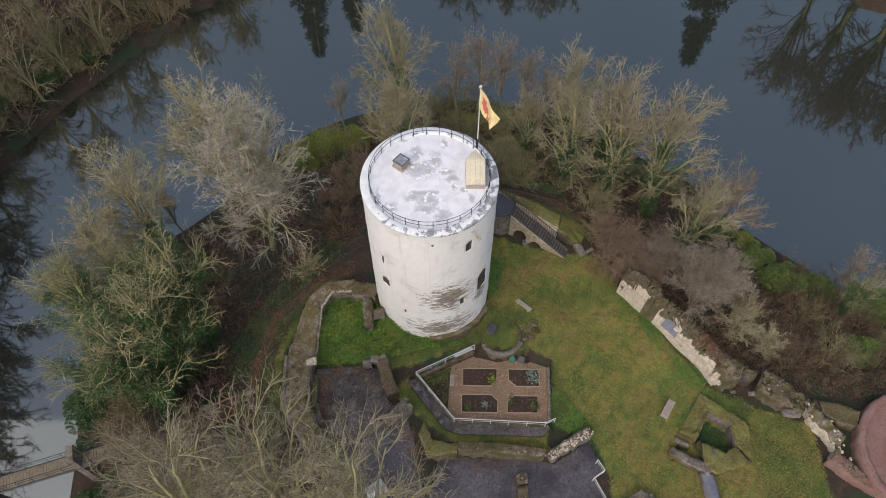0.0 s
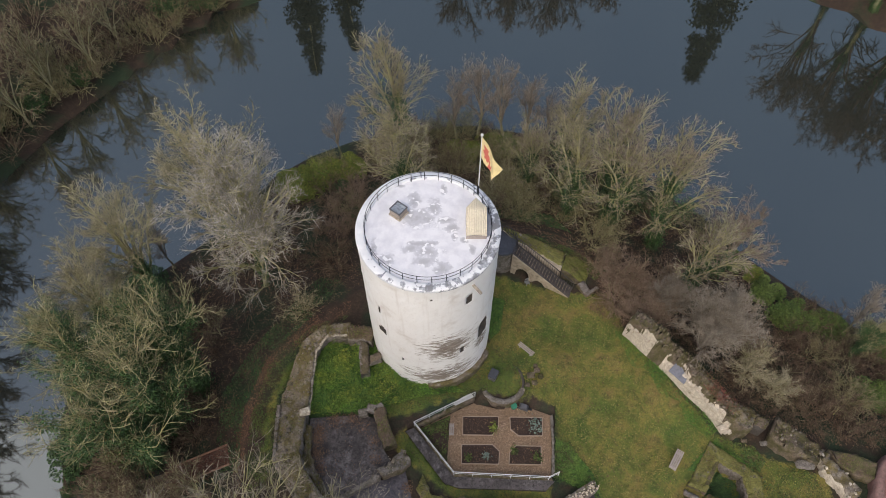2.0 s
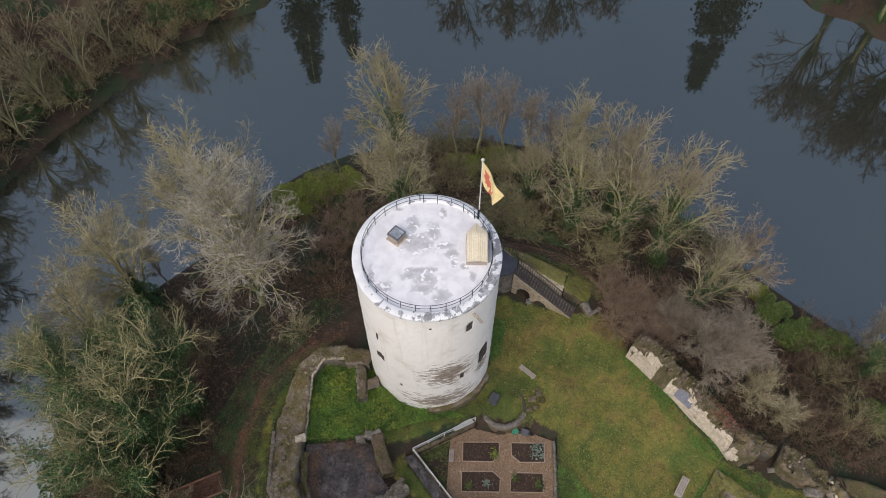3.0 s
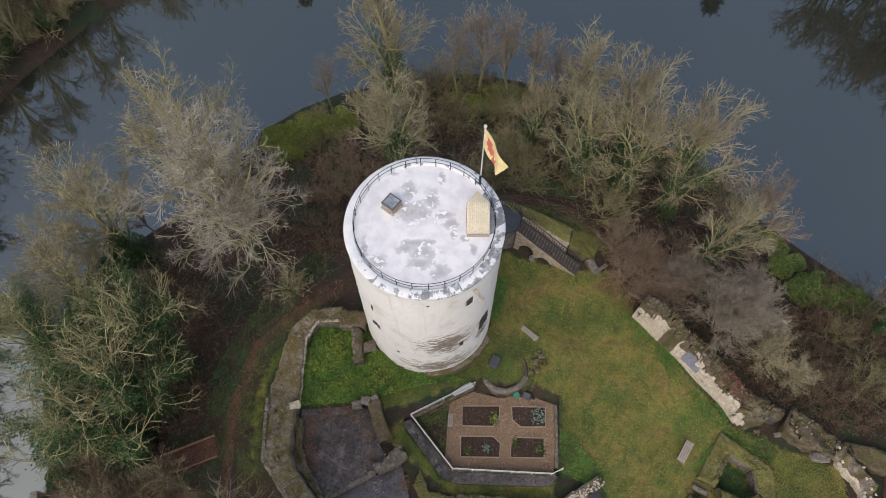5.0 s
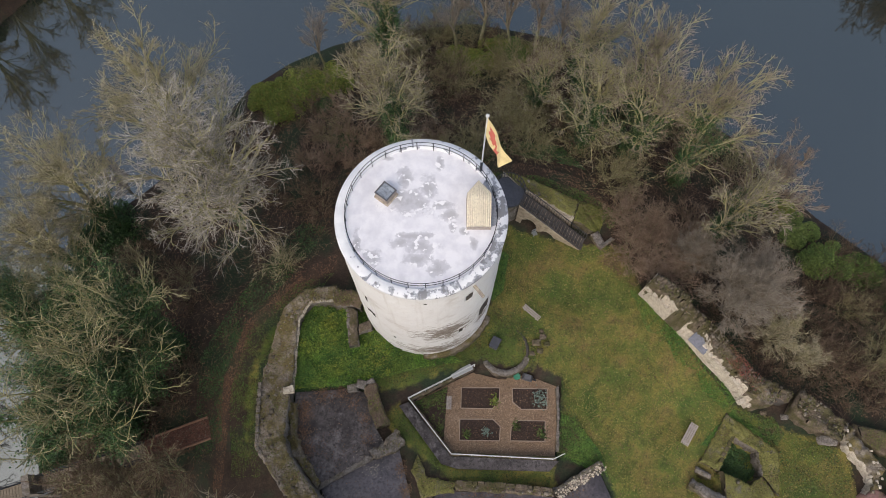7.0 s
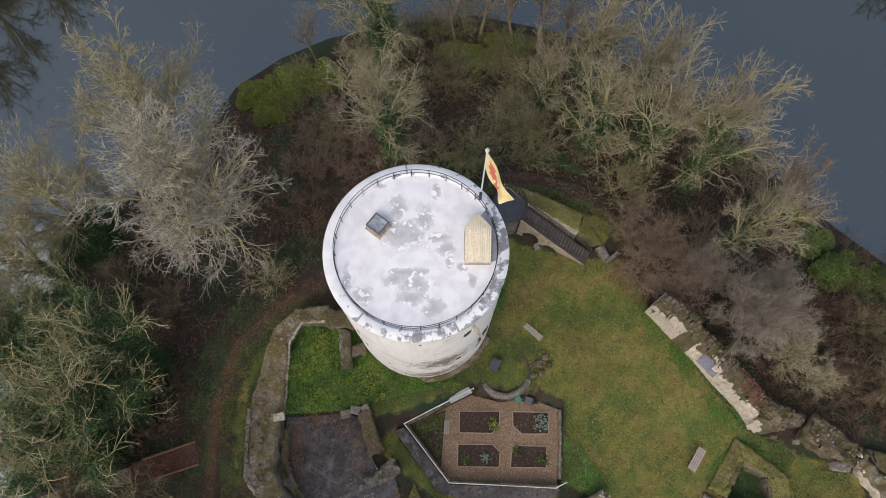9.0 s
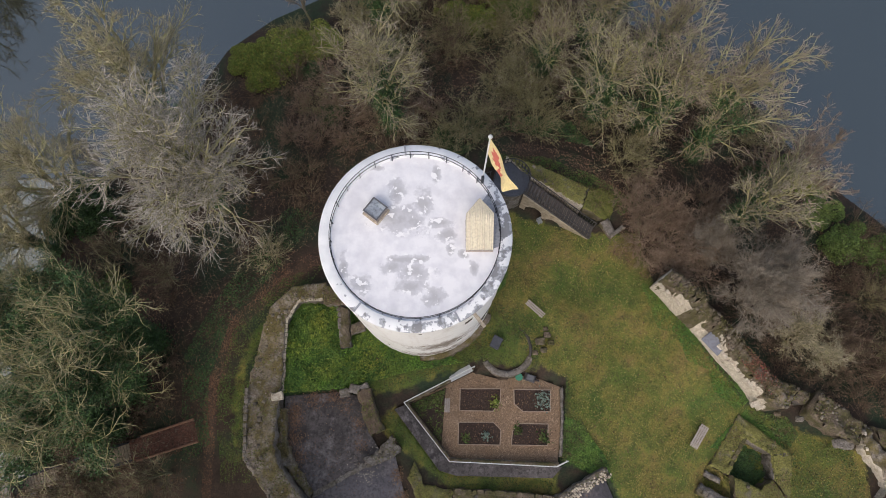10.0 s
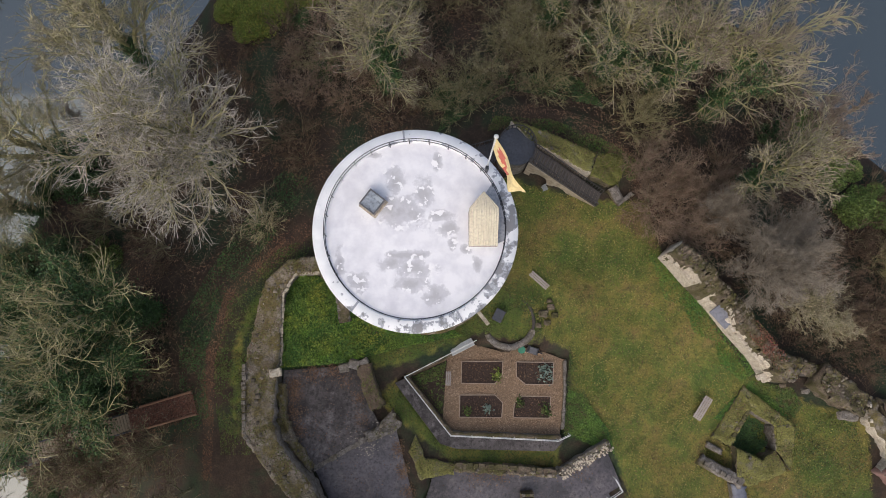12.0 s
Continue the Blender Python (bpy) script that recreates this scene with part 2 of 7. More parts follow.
def rubble(name, c1, c2, joint, moss, moss_amount=0.5, size=2.6, lichen=(0.42, 0.41, 0.37)):
    """Rough coursed stones with dark joints, moss and lichen."""
    m, nt, b, pos = base_mat(name, 0.95)
    warp = nt.nodes.new("ShaderNodeVectorMath")
    warp.operation = "ADD"
    nz = nt.nodes.new("ShaderNodeTexNoise")
    nz.inputs["Scale"].default_value = 3.0
    nt.links.new(pos, nz.inputs["Vector"])
    sc = nt.nodes.new("ShaderNodeVectorMath")
    sc.operation = "SCALE"
    sc.inputs["Scale"].default_value = 0.35
    nt.links.new(nz.outputs["Color"], sc.inputs[0])
    nt.links.new(pos, warp.inputs[0])
    nt.links.new(sc.outputs[0], warp.inputs[1])
    vo, ve = nt.nodes.new("ShaderNodeTexVoronoi"), nt.nodes.new("ShaderNodeTexVoronoi")
    ve.feature = "DISTANCE_TO_EDGE"
    for v in (vo, ve):
        v.inputs["Scale"].default_value = size
        nt.links.new(warp.outputs[0], v.inputs["Vector"])
    sep = nt.nodes.new("ShaderNodeSeparateColor")
    nt.links.new(vo.outputs["Color"], sep.inputs[0])
    fine, big = noise_fac(nt, pos, 9.0, 8, 0.75), noise_fac(nt, pos, 0.9, 6, 0.65)
    col = ramp(nt, sep.outputs[0], [(0.1, c1), (0.9, tuple(0.5 * (p + q) for p, q in zip(c1, c2)))])
    col = mixc(nt, ramp(nt, noise_fac(nt, pos, 2.2, 6, 0.7), [(0.42, (0, 0, 0)), (0.6, (1, 1, 1))]), col, c2)
    col = mixc(nt, ramp(nt, fine, [(0.35, (0.8, 0.8, 0.8)), (0.6, (0, 0, 0))]), col, tuple(v * 0.45 for v in c1))
    col = mixc(nt, ramp(nt, fine, [(0.62, (0, 0, 0)), (0.74, (0.8, 0.8, 0.8))]), col, lichen)
    col = mixc(nt, ramp(nt, ve.outputs["Distance"], [(0.01, (0.55, 0.55, 0.55)), (0.09, (0, 0, 0))]), col, joint)
    t = 0.72 - 0.35 * moss_amount
    mm = maths(nt, "ADD", maths(nt, "MULTIPLY", big, 0.75), maths(nt, "MULTIPLY", fine, 0.25))
    col = mixc(nt, ramp(nt, mm, [(t - 0.06, (0, 0, 0)), (t + 0.05, (1, 1, 1))]), col, mixc(nt, ramp(nt, fine, [(0.4, (0, 0, 0)), (0.65, (1, 1, 1))]), tuple(v * 0.5 for v in moss), tuple(v * 1.35 for v in moss)))
    nt.links.new(col, b.inputs["Base Color"])
    h = maths(nt, "ADD", maths(nt, "MINIMUM", ve.outputs["Distance"], 0.1), maths(nt, "MULTIPLY", fine, 0.5))
    bump(nt, b, h, 0.8, 0.16)
    return m


M_STONEMIX = mottled("loose_stone", (0.22, 0.19, 0.155), (0.16, 0.135, 0.10), (0.11, 0.09, 0.065), 1.2, 5, 0.95, 0, 0.4, 0.5)
M_MOSSLEAF = mottled("moss_tuft", (0.12, 0.125, 0.035), (0.16, 0.145, 0.05), (0.075, 0.09, 0.025), 0.9, 4, 0.95, 0, 0, 0.5)
M_RUINMIX = rubble("lichened_rubble", (0.21, 0.165, 0.12), (0.38, 0.335, 0.28), (0.055, 0.042, 0.03), (0.155, 0.125, 0.05), 0.62, 2.6, (0.55, 0.53, 0.48))
M_GROUND, M_WATER, M_TOWER, M_ROOF, M_RIM = ground_material(), water_material(), tower_material(), roof_material(), rim_material()
# dark stone, also painted where openings and the cellar hole lie unlit
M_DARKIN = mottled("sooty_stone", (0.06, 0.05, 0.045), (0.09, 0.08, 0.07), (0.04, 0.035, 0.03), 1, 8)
M_RUIN = rubble("mossy_rubble", (0.16, 0.12, 0.085), (0.25, 0.20, 0.15), (0.05, 0.04, 0.028), (0.095, 0.085, 0.035), 0.62)
M_RUINGREY = rubble("grey_rubble", (0.19, 0.165, 0.14), (0.31, 0.28, 0.25), (0.06, 0.05, 0.04), (0.10, 0.085, 0.05), 0.42)
M_MOSS = rubble("moss_topped_stone", (0.19, 0.165, 0.115), (0.28, 0.25, 0.19), (0.05, 0.045, 0.025), (0.22, 0.21, 0.06), 0.85)
M_CREAM = rubble("cream_render", (0.60, 0.53, 0.43), (0.74, 0.67, 0.56), (0.36, 0.30, 0.23), (0.22, 0.185, 0.13), 0.28, 1.1, (0.78, 0.72, 0.62))
M_REDSTONE = mottled("red_sandstone", (0.21, 0.11, 0.095), (0.28, 0.17, 0.15), (0.15, 0.10, 0.085), 0.5, 4, 0.9, 0, 0.5)
M_SLATE = mottled("slate_slab", (0.13, 0.14, 0.18), (0.18, 0.19, 0.23), (0.10, 0.10, 0.12), 0.9, 5, 0.6, 0, 0.3)
M_COURT = floor_material("weathered_asphalt", (0.034, 0.028, 0.028), (0.105, 0.092, 0.09), (0.26, 0.24, 0.235), 0.8)
M_WET = floor_material("damp_dark_paving", (0.042, 0.038, 0.046), (0.105, 0.095, 0.11), (0.19, 0.165, 0.165), 0.32)
M_CHIPS = mottled("wood_chip_path", (0.27, 0.18, 0.115), (0.21, 0.14, 0.088), (0.40, 0.30, 0.205), 0.9, 15, 0.95, 0, 0.9)
M_SOIL = mottled("bed_soil", (0.035, 0.022, 0.018), (0.055, 0.035, 0.026), (0.09, 0.06, 0.045), 1.2, 9, 0.95, 0, 0.9)
M_EDGE = mottled("edging_board", (0.46, 0.36, 0.28), (0.38, 0.29, 0.22), (0.26, 0.19, 0.14), 2, 12, 0.85)
M_WHITE = plain("white_paint", (0.75, 0.76, 0.76), 0.5)
M_IRON = plain("dark_iron", (0.045, 0.05, 0.06), 0.5, 0.6)
M_STEEL = plain("galvanised_steel", (0.42, 0.44, 0.46), 0.4, 0.8)
M_BENCH = mottled("weathered_plank", (0.36, 0.31, 0.28), (0.44, 0.39, 0.35), (0.25, 0.21, 0.18), 2, 12, 0.85)
M_DECK = mottled("old_deck_board", (0.20, 0.165, 0.12), (0.27, 0.225, 0.165), (0.13, 0.11, 0.08), 1.5, 9, 0.9, 0, 0.4, 0.25)
M_REDLOG = mottled("peeled_red_log", (0.24, 0.13, 0.085), (0.30, 0.18, 0.12), (0.16, 0.085, 0.06), 1.5, 9, 0.85, 0, 0.4)
M_DARKWOOD = mottled("dark_wet_timber", (0.035, 0.032, 0.034), (0.06, 0.054, 0.054), (0.025, 0.023, 0.024), 1.5, 9, 0.6, 0, 0.4, 0.2)
M_TARP = mottled("dark_roofing_felt", (0.05, 0.055, 0.07), (0.075, 0.08, 0.095), (0.04, 0.042, 0.05), 0.8, 6, 0.6)
M_HUT = mottled("corrugated_cream_sheet", (0.70, 0.64, 0.50), (0.62, 0.56, 0.44), (0.5, 0.45, 0.36), 1.2, 8, 0.7)
M_FLAGY = plain("yellow_flag_cloth", (0.92, 0.75, 0.38), 0.8)
M_FLAGR = plain("red_flag_cloth", (0.72, 0.17, 0.12), 0.8)
M_CARGREY = plain("grey_plastic", (0.12, 0.12, 0.13), 0.5)
M_GREENBIN = plain("green_plastic", (0.05, 0.25, 0.15), 0.45)
M_BARK = mottled("lichen_bark", (0.27, 0.255, 0.15), (0.36, 0.33, 0.22), (0.21, 0.225, 0.085), 0.6, 4, 0.95, 0, 0.5, 0.15)
M_LIMB = mottled("yellow_lichen_bark", (0.37, 0.34, 0.17), (0.43, 0.39, 0.26), (0.31, 0.31, 0.10), 0.5, 3, 0.95, 0, 0.3, 0.2)
M_TWIG_DARK = mottled("dark_bark", (0.07, 0.05, 0.045), (0.10, 0.07, 0.06), (0.05, 0.04, 0.03), 0.6, 4, 0.95, 0, 0, 0.2)
M_TWIG_ROSE = mottled("rosy_twigs", (0.26, 0.185, 0.13), (0.32, 0.24, 0.18), (0.20, 0.14, 0.09), 0.3, 2.0, 0.95, 0, 0, 0.3)
M_TWIG_DUSK = mottled("dusky_twigs", (0.27, 0.235, 0.175), (0.34, 0.29, 0.235), (0.21, 0.195, 0.10), 0.35, 2.0, 0.95, 0, 0, 0.5)
M_BANK = rubble("weedy_bank", (0.13, 0.10, 0.055), (0.20, 0.17, 0.06), (0.06, 0.05, 0.03), (0.17, 0.18, 0.04), 0.9)
M_VERGE = mottled("verge_leaves", (0.06, 0.11, 0.024), (0.10, 0.135, 0.03), (0.10, 0.075, 0.035), 0.5, 2.5, 0.85, 0, 0, 0.5)
M_EARTH = rubble("earth_topped_wall", (0.15, 0.105, 0.072), (0.20, 0.15, 0.105), (0.07, 0.045, 0.03), (0.10, 0.10, 0.035), 0.5)
M_TWIG_ROSY = mottled("rosy_brown_twigs", (0.27, 0.215, 0.165), (0.33, 0.27, 0.22), (0.22, 0.19, 0.10), 0.35, 2.0, 0.95, 0, 0, 0.5)
M_TWIG_PALE = mottled("pale_twigs", (0.34, 0.295, 0.19), (0.42, 0.37, 0.26), (0.25, 0.235, 0.10), 0.35, 2.0, 0.95, 0, 0, 0.5)
M_TWIG_GREY = mottled("silver_twigs", (0.40, 0.365, 0.32), (0.47, 0.435, 0.39), (0.32, 0.295, 0.21), 0.3, 2.0, 0.95, 0, 0, 0.5)
M_TWIG_OLIVE = mottled("lichened_twigs", (0.25, 0.225, 0.12), (0.33, 0.29, 0.17), (0.19, 0.19, 0.07), 0.35, 2.0, 0.95, 0, 0, 0.3)
M_TWIG_PINK = mottled("reddish_twigs", (0.27, 0.23, 0.18), (0.32, 0.28, 0.23), (0.21, 0.17, 0.12), 0.3, 2.0, 0.95, 0, 0, 0.3)
M_TWIG_BROWN = mottled("brown_twigs", (0.15, 0.10, 0.068), (0.20, 0.145, 0.095), (0.10, 0.072, 0.045), 0.3, 2.0, 0.95, 0, 0, 0.35)
M_IVY = mottled("ivy_leaves", (0.04, 0.088, 0.025), (0.062, 0.125, 0.03), (0.025, 0.058, 0.02), 0.6, 3, 0.6, 0, 0, 0.5)
M_BUSH = mottled("evergreen_leaves", (0.10, 0.165, 0.035), (0.15, 0.20, 0.045), (0.06, 0.10, 0.027), 0.5, 3, 0.7, 0, 0, 0.5)
M_YELLOWBUSH = mottled("olive_leaves", (0.17, 0.22, 0.035), (0.13, 0.19, 0.035), (0.23, 0.21, 0.05), 0.5, 3, 0.8, 0, 0, 0.45)
M_WEED = mottled("weed_leaves", (0.12, 0.24, 0.03), (0.25, 0.28, 0.04), (0.05, 0.11, 0.025), 0.5, 2.5, 0.8, 0, 0, 0.55)
M_NETTLE = mottled("nettle_leaves", (0.075, 0.17, 0.028), (0.13, 0.205, 0.035), (0.04, 0.09, 0.022), 0.45, 2.5, 0.8, 0, 0, 0.55)
M_GRASS = mottled("grass_blades", (0.235, 0.21, 0.055), (0.13, 0.165, 0.035), (0.34, 0.26, 0.10), 0.45, 3, 0.9, 0, 0, 0.6)
M_LITTER = mottled("fallen_leaves", (0.14, 0.08, 0.05), (0.20, 0.13, 0.08), (0.10, 0.055, 0.035), 0.5, 3, 0.9, 0, 0, 0.5)
M_CONIFER = mottled("dark_needles", (0.012, 0.022, 0.012), (0.018, 0.03, 0.015), (0.01, 0.016, 0.01), 0.5, 3, 0.9, 0, 0, 0.4)
M_GLASS = mottled("skylight_glass", (0.24, 0.27, 0.31), (0.40, 0.44, 0.48), (0.14, 0.16, 0.19), 1.6, 6, 0.15, 0, 0.1)
M_STONEPALE = mottled("pale_rubble_stone", (0.52, 0.47, 0.38), (0.38, 0.33, 0.26), (0.24, 0.2, 0.16), 1.5, 6, 0.9, 0, 0.6, 0.35)

# ---- mesh helpers ----
def mesh_np(name, verts, faces, mats, parent=None, label="", smooth=False, face_mat=None):
    """One mesh object from arrays of places and of faces that all have as many corners."""
    v, f = np.asarray(verts, np.float32), np.asarray(faces, np.int32)
    me = bpy.data.meshes.new(name)
    k = f.shape[1]
    me.vertices.add(len(v))
    me.vertices.foreach_set("co", v.ravel())
    me.loops.add(f.size)
    me.loops.foreach_set("vertex_index", f.ravel())
    me.polygons.add(len(f))
    me.polygons.foreach_set("loop_start", np.arange(0, f.size, k, dtype=np.int32))
    me.polygons.foreach_set("loop_total", np.full(len(f), k, np.int32))
    if smooth:
        me.polygons.foreach_set("use_smooth", np.ones(len(f), bool))
    for m in mats if isinstance(mats, (list, tuple)) else [mats]:
        me.materials.append(m)
    if face_mat is not None:
        me.polygons.foreach_set("material_index", np.asarray(face_mat, np.int32))
    me.update(calc_edges=True)
    ob = new(name, me)
    ob.parent = parent
    if label:
        ob["label"] = label
    return ob


def part(name, bm, material, parent=None, label="", smooth=False):
    me = bpy.data.meshes.new(name)
    bmesh.ops.recalc_face_normals(bm, faces=bm.faces)
    bm.to_mesh(me)
    bm.free()
    me.materials.append(material)
    if smooth:
        for p in me.polygons:
            p.use_smooth = True
    ob = new(name, me)
    ob.parent = parent
    if label:
        ob["label"] = label
    return ob


def thing(name, at, label, category, group="", turn=0.0):
    ob = new(name)
    ob.empty_display_size = 0.1
    ob.matrix_basis = pose(*at, 0, 0, turn)
    return tagged(ob, label, category, group)


def box(bm, x, y, z, sx, sy, sz, turn=0.0, bevel=0.0, tilt=0.0):
    """A box of sizes sx, sy, sz centred on x, y with its foot at z."""
    r = bmesh.ops.create_cube(bm, size=1, matrix=pose(x, y, z + sz / 2, tilt, 0, turn) @ Matrix.Diagonal((sx, sy, sz, 1)))
    if bevel:
        es = list({e for v in r["verts"] for e in v.link_edges})
        bmesh.ops.bevel(bm, geom=es, offset=bevel, segments=1, affect="EDGES")
    return bm


def bar(bm, a, b, r, sides=6):
    """A round bar from a to b."""
    a, b = Vector(a), Vector(b)
    d = b - a
    m = Matrix.Translation((a + b) / 2) @ d.to_track_quat("Z", "Y").to_matrix().to_4x4()
    bmesh.ops.create_cone(bm, cap_ends=True, segments=sides, radius1=r, radius2=r, depth=d.length, matrix=m)
    return bm


def fnoise(x, y, s, seed=0.0):
    """Cheap smooth noise in about -1..1 on arrays."""
    return (np.sin(x * s + seed + 1.7 * np.sin(y * s * 0.83 + seed * 2.1)) + np.sin(y * s * 1.13 + 2.3 + 1.3 * np.sin(x * s * 0.71 - seed)) + 0.6 * np.sin((x + y) * s * 2.1 + seed * 3) + 0.5 * np.sin((x - y) * s * 3.3 + seed)) / 3.1


def resample(pts, n):
    p = np.asarray(pts, float)
    d = np.r_[0, np.cumsum(np.linalg.norm(np.diff(p, axis=0), axis=1))]
    s = np.linspace(0, d[-1], n)
    return np.stack([np.interp(s, d, p[:, k]) for k in range(p.shape[1])], 1)


def leaf_quads(rng, centres, size, up=0.3):
    """Small leaf quads, each bent about its own plane."""
    n = len(centres)
    nrm = rng.normal(size=(n, 3))
    nrm[:, 2] = np.abs(nrm[:, 2]) + up
    nrm /= np.linalg.norm(nrm, axis=1)[:, None]
    a = np.cross(nrm, rng.normal(size=(n, 3)))
    a /= np.linalg.norm(a, axis=1)[:, None]
    b = np.cross(nrm, a)
    s = (size * rng.uniform(0.6, 1.4, n))[:, None]
    V = np.stack([centres - a * s, centres - b * s * 0.55, centres + a * s, centres + b * s * 0.55], 1).reshape(-1, 3)
    return V, np.arange(n * 4).reshape(n, 4)


def overgrow(o, i, tops, parent, seed, amount, stones=1.0):
    """Loose stones and moss along a wall's top, between the lines o and i."""
    rng = np.random.default_rng(int(seed * 1000) + 7)
    area = np.linalg.norm(np.diff(o[:, :2], axis=0), axis=1).sum() * np.linalg.norm(o[:, :2] - i[:, :2], axis=1).mean()
    def spots(n):
        r, u = rng.uniform(0, len(o) - 1.001, n), rng.uniform(0.02, 0.98, n)
        k = r.astype(int)
        f = (r - k)[:, None]
        a, b = o[k, :2] * (1 - f) + o[k + 1, :2] * f, i[k, :2] * (1 - f) + i[k + 1, :2] * f
        return np.c_[a * (1 - u[:, None]) + b * u[:, None], tops[k]]
    n = int(area * 7 * stones)
    if n > 3:
        c = spots(n)
        size = 0.05 + 0.11 * rng.random(n) ** 2.5
        cube = np.array([(x, y, z) for z in (-1, 1) for y in (-1, 1) for x in (-1, 1)], float)
        V = cube[None] * size[:, None, None] * rng.uniform(0.6, 1.25, (n, 1, 3)) * rng.uniform(0.7, 1.1, (n, 8, 3))
        t = rng.uniform(0, 2 * np.pi, n)
        ct, st = np.cos(t)[:, None], np.sin(t)[:, None]
        V = np.stack([V[..., 0] * ct - V[..., 1] * st, V[..., 0] * st + V[..., 1] * ct, V[..., 2] * 0.7 + V[..., 0] * 0.2], -1) + c[:, None]
        q = np.array([(0, 2, 3, 1), (4, 5, 7, 6), (0, 1, 5, 4), (2, 6, 7, 3), (0, 4, 6, 2), (1, 3, 7, 5)])
        F = (np.arange(n) * 8)[:, None, None] + q[None]
        tagged(mesh_np("rubble_fill", V.reshape(-1, 3), F.reshape(-1, 4), M_STONEMIX, parent), kind="stuff")
    for name, mat, per, sz in (("moss", M_MOSSLEAF, 55, 0.06), ("leaf_litter", M_LITTER, 22, 0.05)):
        n = int(area * per * amount)
        c = spots(max(n, 4))
        c = c[fnoise(c[:, 0], c[:, 1], 1.9, seed + sz * 50) + rng.normal(0, 0.3, len(c)) > 0]
        if len(c) > 3:
            c[:, 2] += rng.uniform(0.0, 0.09, len(c))
            V, F = leaf_quads(rng, c, sz, 1.5)
            tagged(mesh_np(name, V, F, mat, parent), kind="stuff")


def masonry(name, outer, inner, top, foot_out, foot_in, mats, parent=None, label="", rough=0.16, cols=9, step=0.24, seed=1.0, bulge=0.10):
    """A ruined wall between two lines: uneven top, rough faces. The first material is for the top, the second for the faces."""
    n = max(4, int(np.linalg.norm(np.diff(np.asarray(outer, float)[:, :2], axis=0), axis=1).sum() / step))
    o, i = resample(outer, n), resample(inner, n)
    tops = np.interp(np.linspace(0, 1, n), np.linspace(0, 1, len(top)), top)
    if cols >= 6:
        cols = int(np.clip(np.linalg.norm(o[:, :2] - i[:, :2], axis=1).mean() / 0.17, 6, 14))
    rng = np.random.default_rng(int(seed * 100))
    prof = [(0.0, "fo"), (0.0, "mo"), *[(k / cols, "t") for k in range(cols + 1)], (1.0, "mi"), (1.0, "fi")]
    V = np.zeros((n, len(prof), 3))
    for k, (u, kind) in enumerate(prof):
        p = o * (1 - u) + i * u
        V[:, k, :2] = p[:, :2] + rng.normal(0, bulge * 0.45, (n, 2)) + bulge * 0.8 * np.stack([fnoise(p[:, 0], p[:, 1], 3.7, seed + k * 0.1), fnoise(p[:, 1], p[:, 0], 3.1, seed + 4)], 1)
        t = tops + rough * 0.9 * fnoise(p[:, 0], p[:, 1], 2.1, seed) + rough * 0.5 * fnoise(p[:, 0], p[:, 1], 6.3, seed + 1) + rng.normal(0, rough * 0.3, n)
        if kind == "t":
            V[:, k, 2] = t - (0.07 if k in (2, 2 + cols) else 0)
        elif kind in ("fo", "fi"):
            V[:, k, 2] = foot_out if kind == "fo" else foot_in
        else:
            f = foot_out if kind == "mo" else foot_in
            V[:, k, 2] = f + (t - f) * 0.55
    m = len(prof)
    idx = np.arange(n * m).reshape(n, m)
    F = np.stack([idx[:-1, :-1], idx[1:, :-1], idx[1:, 1:], idx[:-1, 1:]], -1).reshape(-1, 4)
    fm = np.tile(np.array([1 if (k < 2 or k >= 2 + cols) else 0 for k in range(m - 1)]), n - 1)
    if cols >= 6 and parent is not None:
        overgrow(o, i, tops + 0.02, parent, seed, 2.2 if mats[0] in (M_EARTH, M_BANK) else 1.7 if mats[0] is M_MOSS else 1.3 if mats[0] is M_RUINMIX else 1.0, 0.08 if mats[0] in (M_MOSS, M_EARTH, M_BANK) else 0.5 if mats[0] is M_RUINMIX else 0.0 if mats[0] is M_CREAM else 1.0)
    verts = V.reshape(-1, 3)
    caps = []
    for row in (0, n - 1):
        for a, b2 in ((0, m - 1), (1, m - 2)):
            if a == 0:
                caps.append([idx[row, 0], idx[row, 1], idx[row, m - 2], idx[row, m - 1]])
        for k in range(1, (m - 1) // 2):
            caps.append([idx[row, k], idx[row, k + 1], idx[row, m - 2 - k], idx[row, m - 1 - k]])
    F = np.vstack([F, np.array(caps)])
    fm = np.r_[fm, np.ones(len(caps), int)]
    return mesh_np(name, verts, F, mats if len(mats) > 1 else [mats[0], mats[0]], parent, label, False, fm)


def slab(name, poly, z, depth, material, parent=None, label=""):
    bm = bmesh.new()
    f = bm.faces.new([bm.verts.new((x, y, z)) for x, y in poly])
    if f.normal.z < 0:
        bmesh.ops.reverse_faces(bm, faces=[f])
    g = bmesh.ops.extrude_face_region(bm, geom=[f])
    bmesh.ops.translate(bm, vec=(0, 0, -depth), verts=[v for v in g["geom"] if isinstance(v, bmesh.types.BMVert)])
    return part(name, bm, material, parent, label)


# ---- the lie of the land ----
WATER_Z = -8.5
PLATEAU = [(-16.5, -10), (-17.6, 21), (-17.8, 28), (-16.3, 32.8), (-12.4, 36.8), (-7, 41), (-1, 44), (6, 48), (12, 46.2), (17, 42.5), (19.5, 38.5), (24, 34), (28, 29.5), (33, 26), (40, 26), (48, 22), (50, -10)]
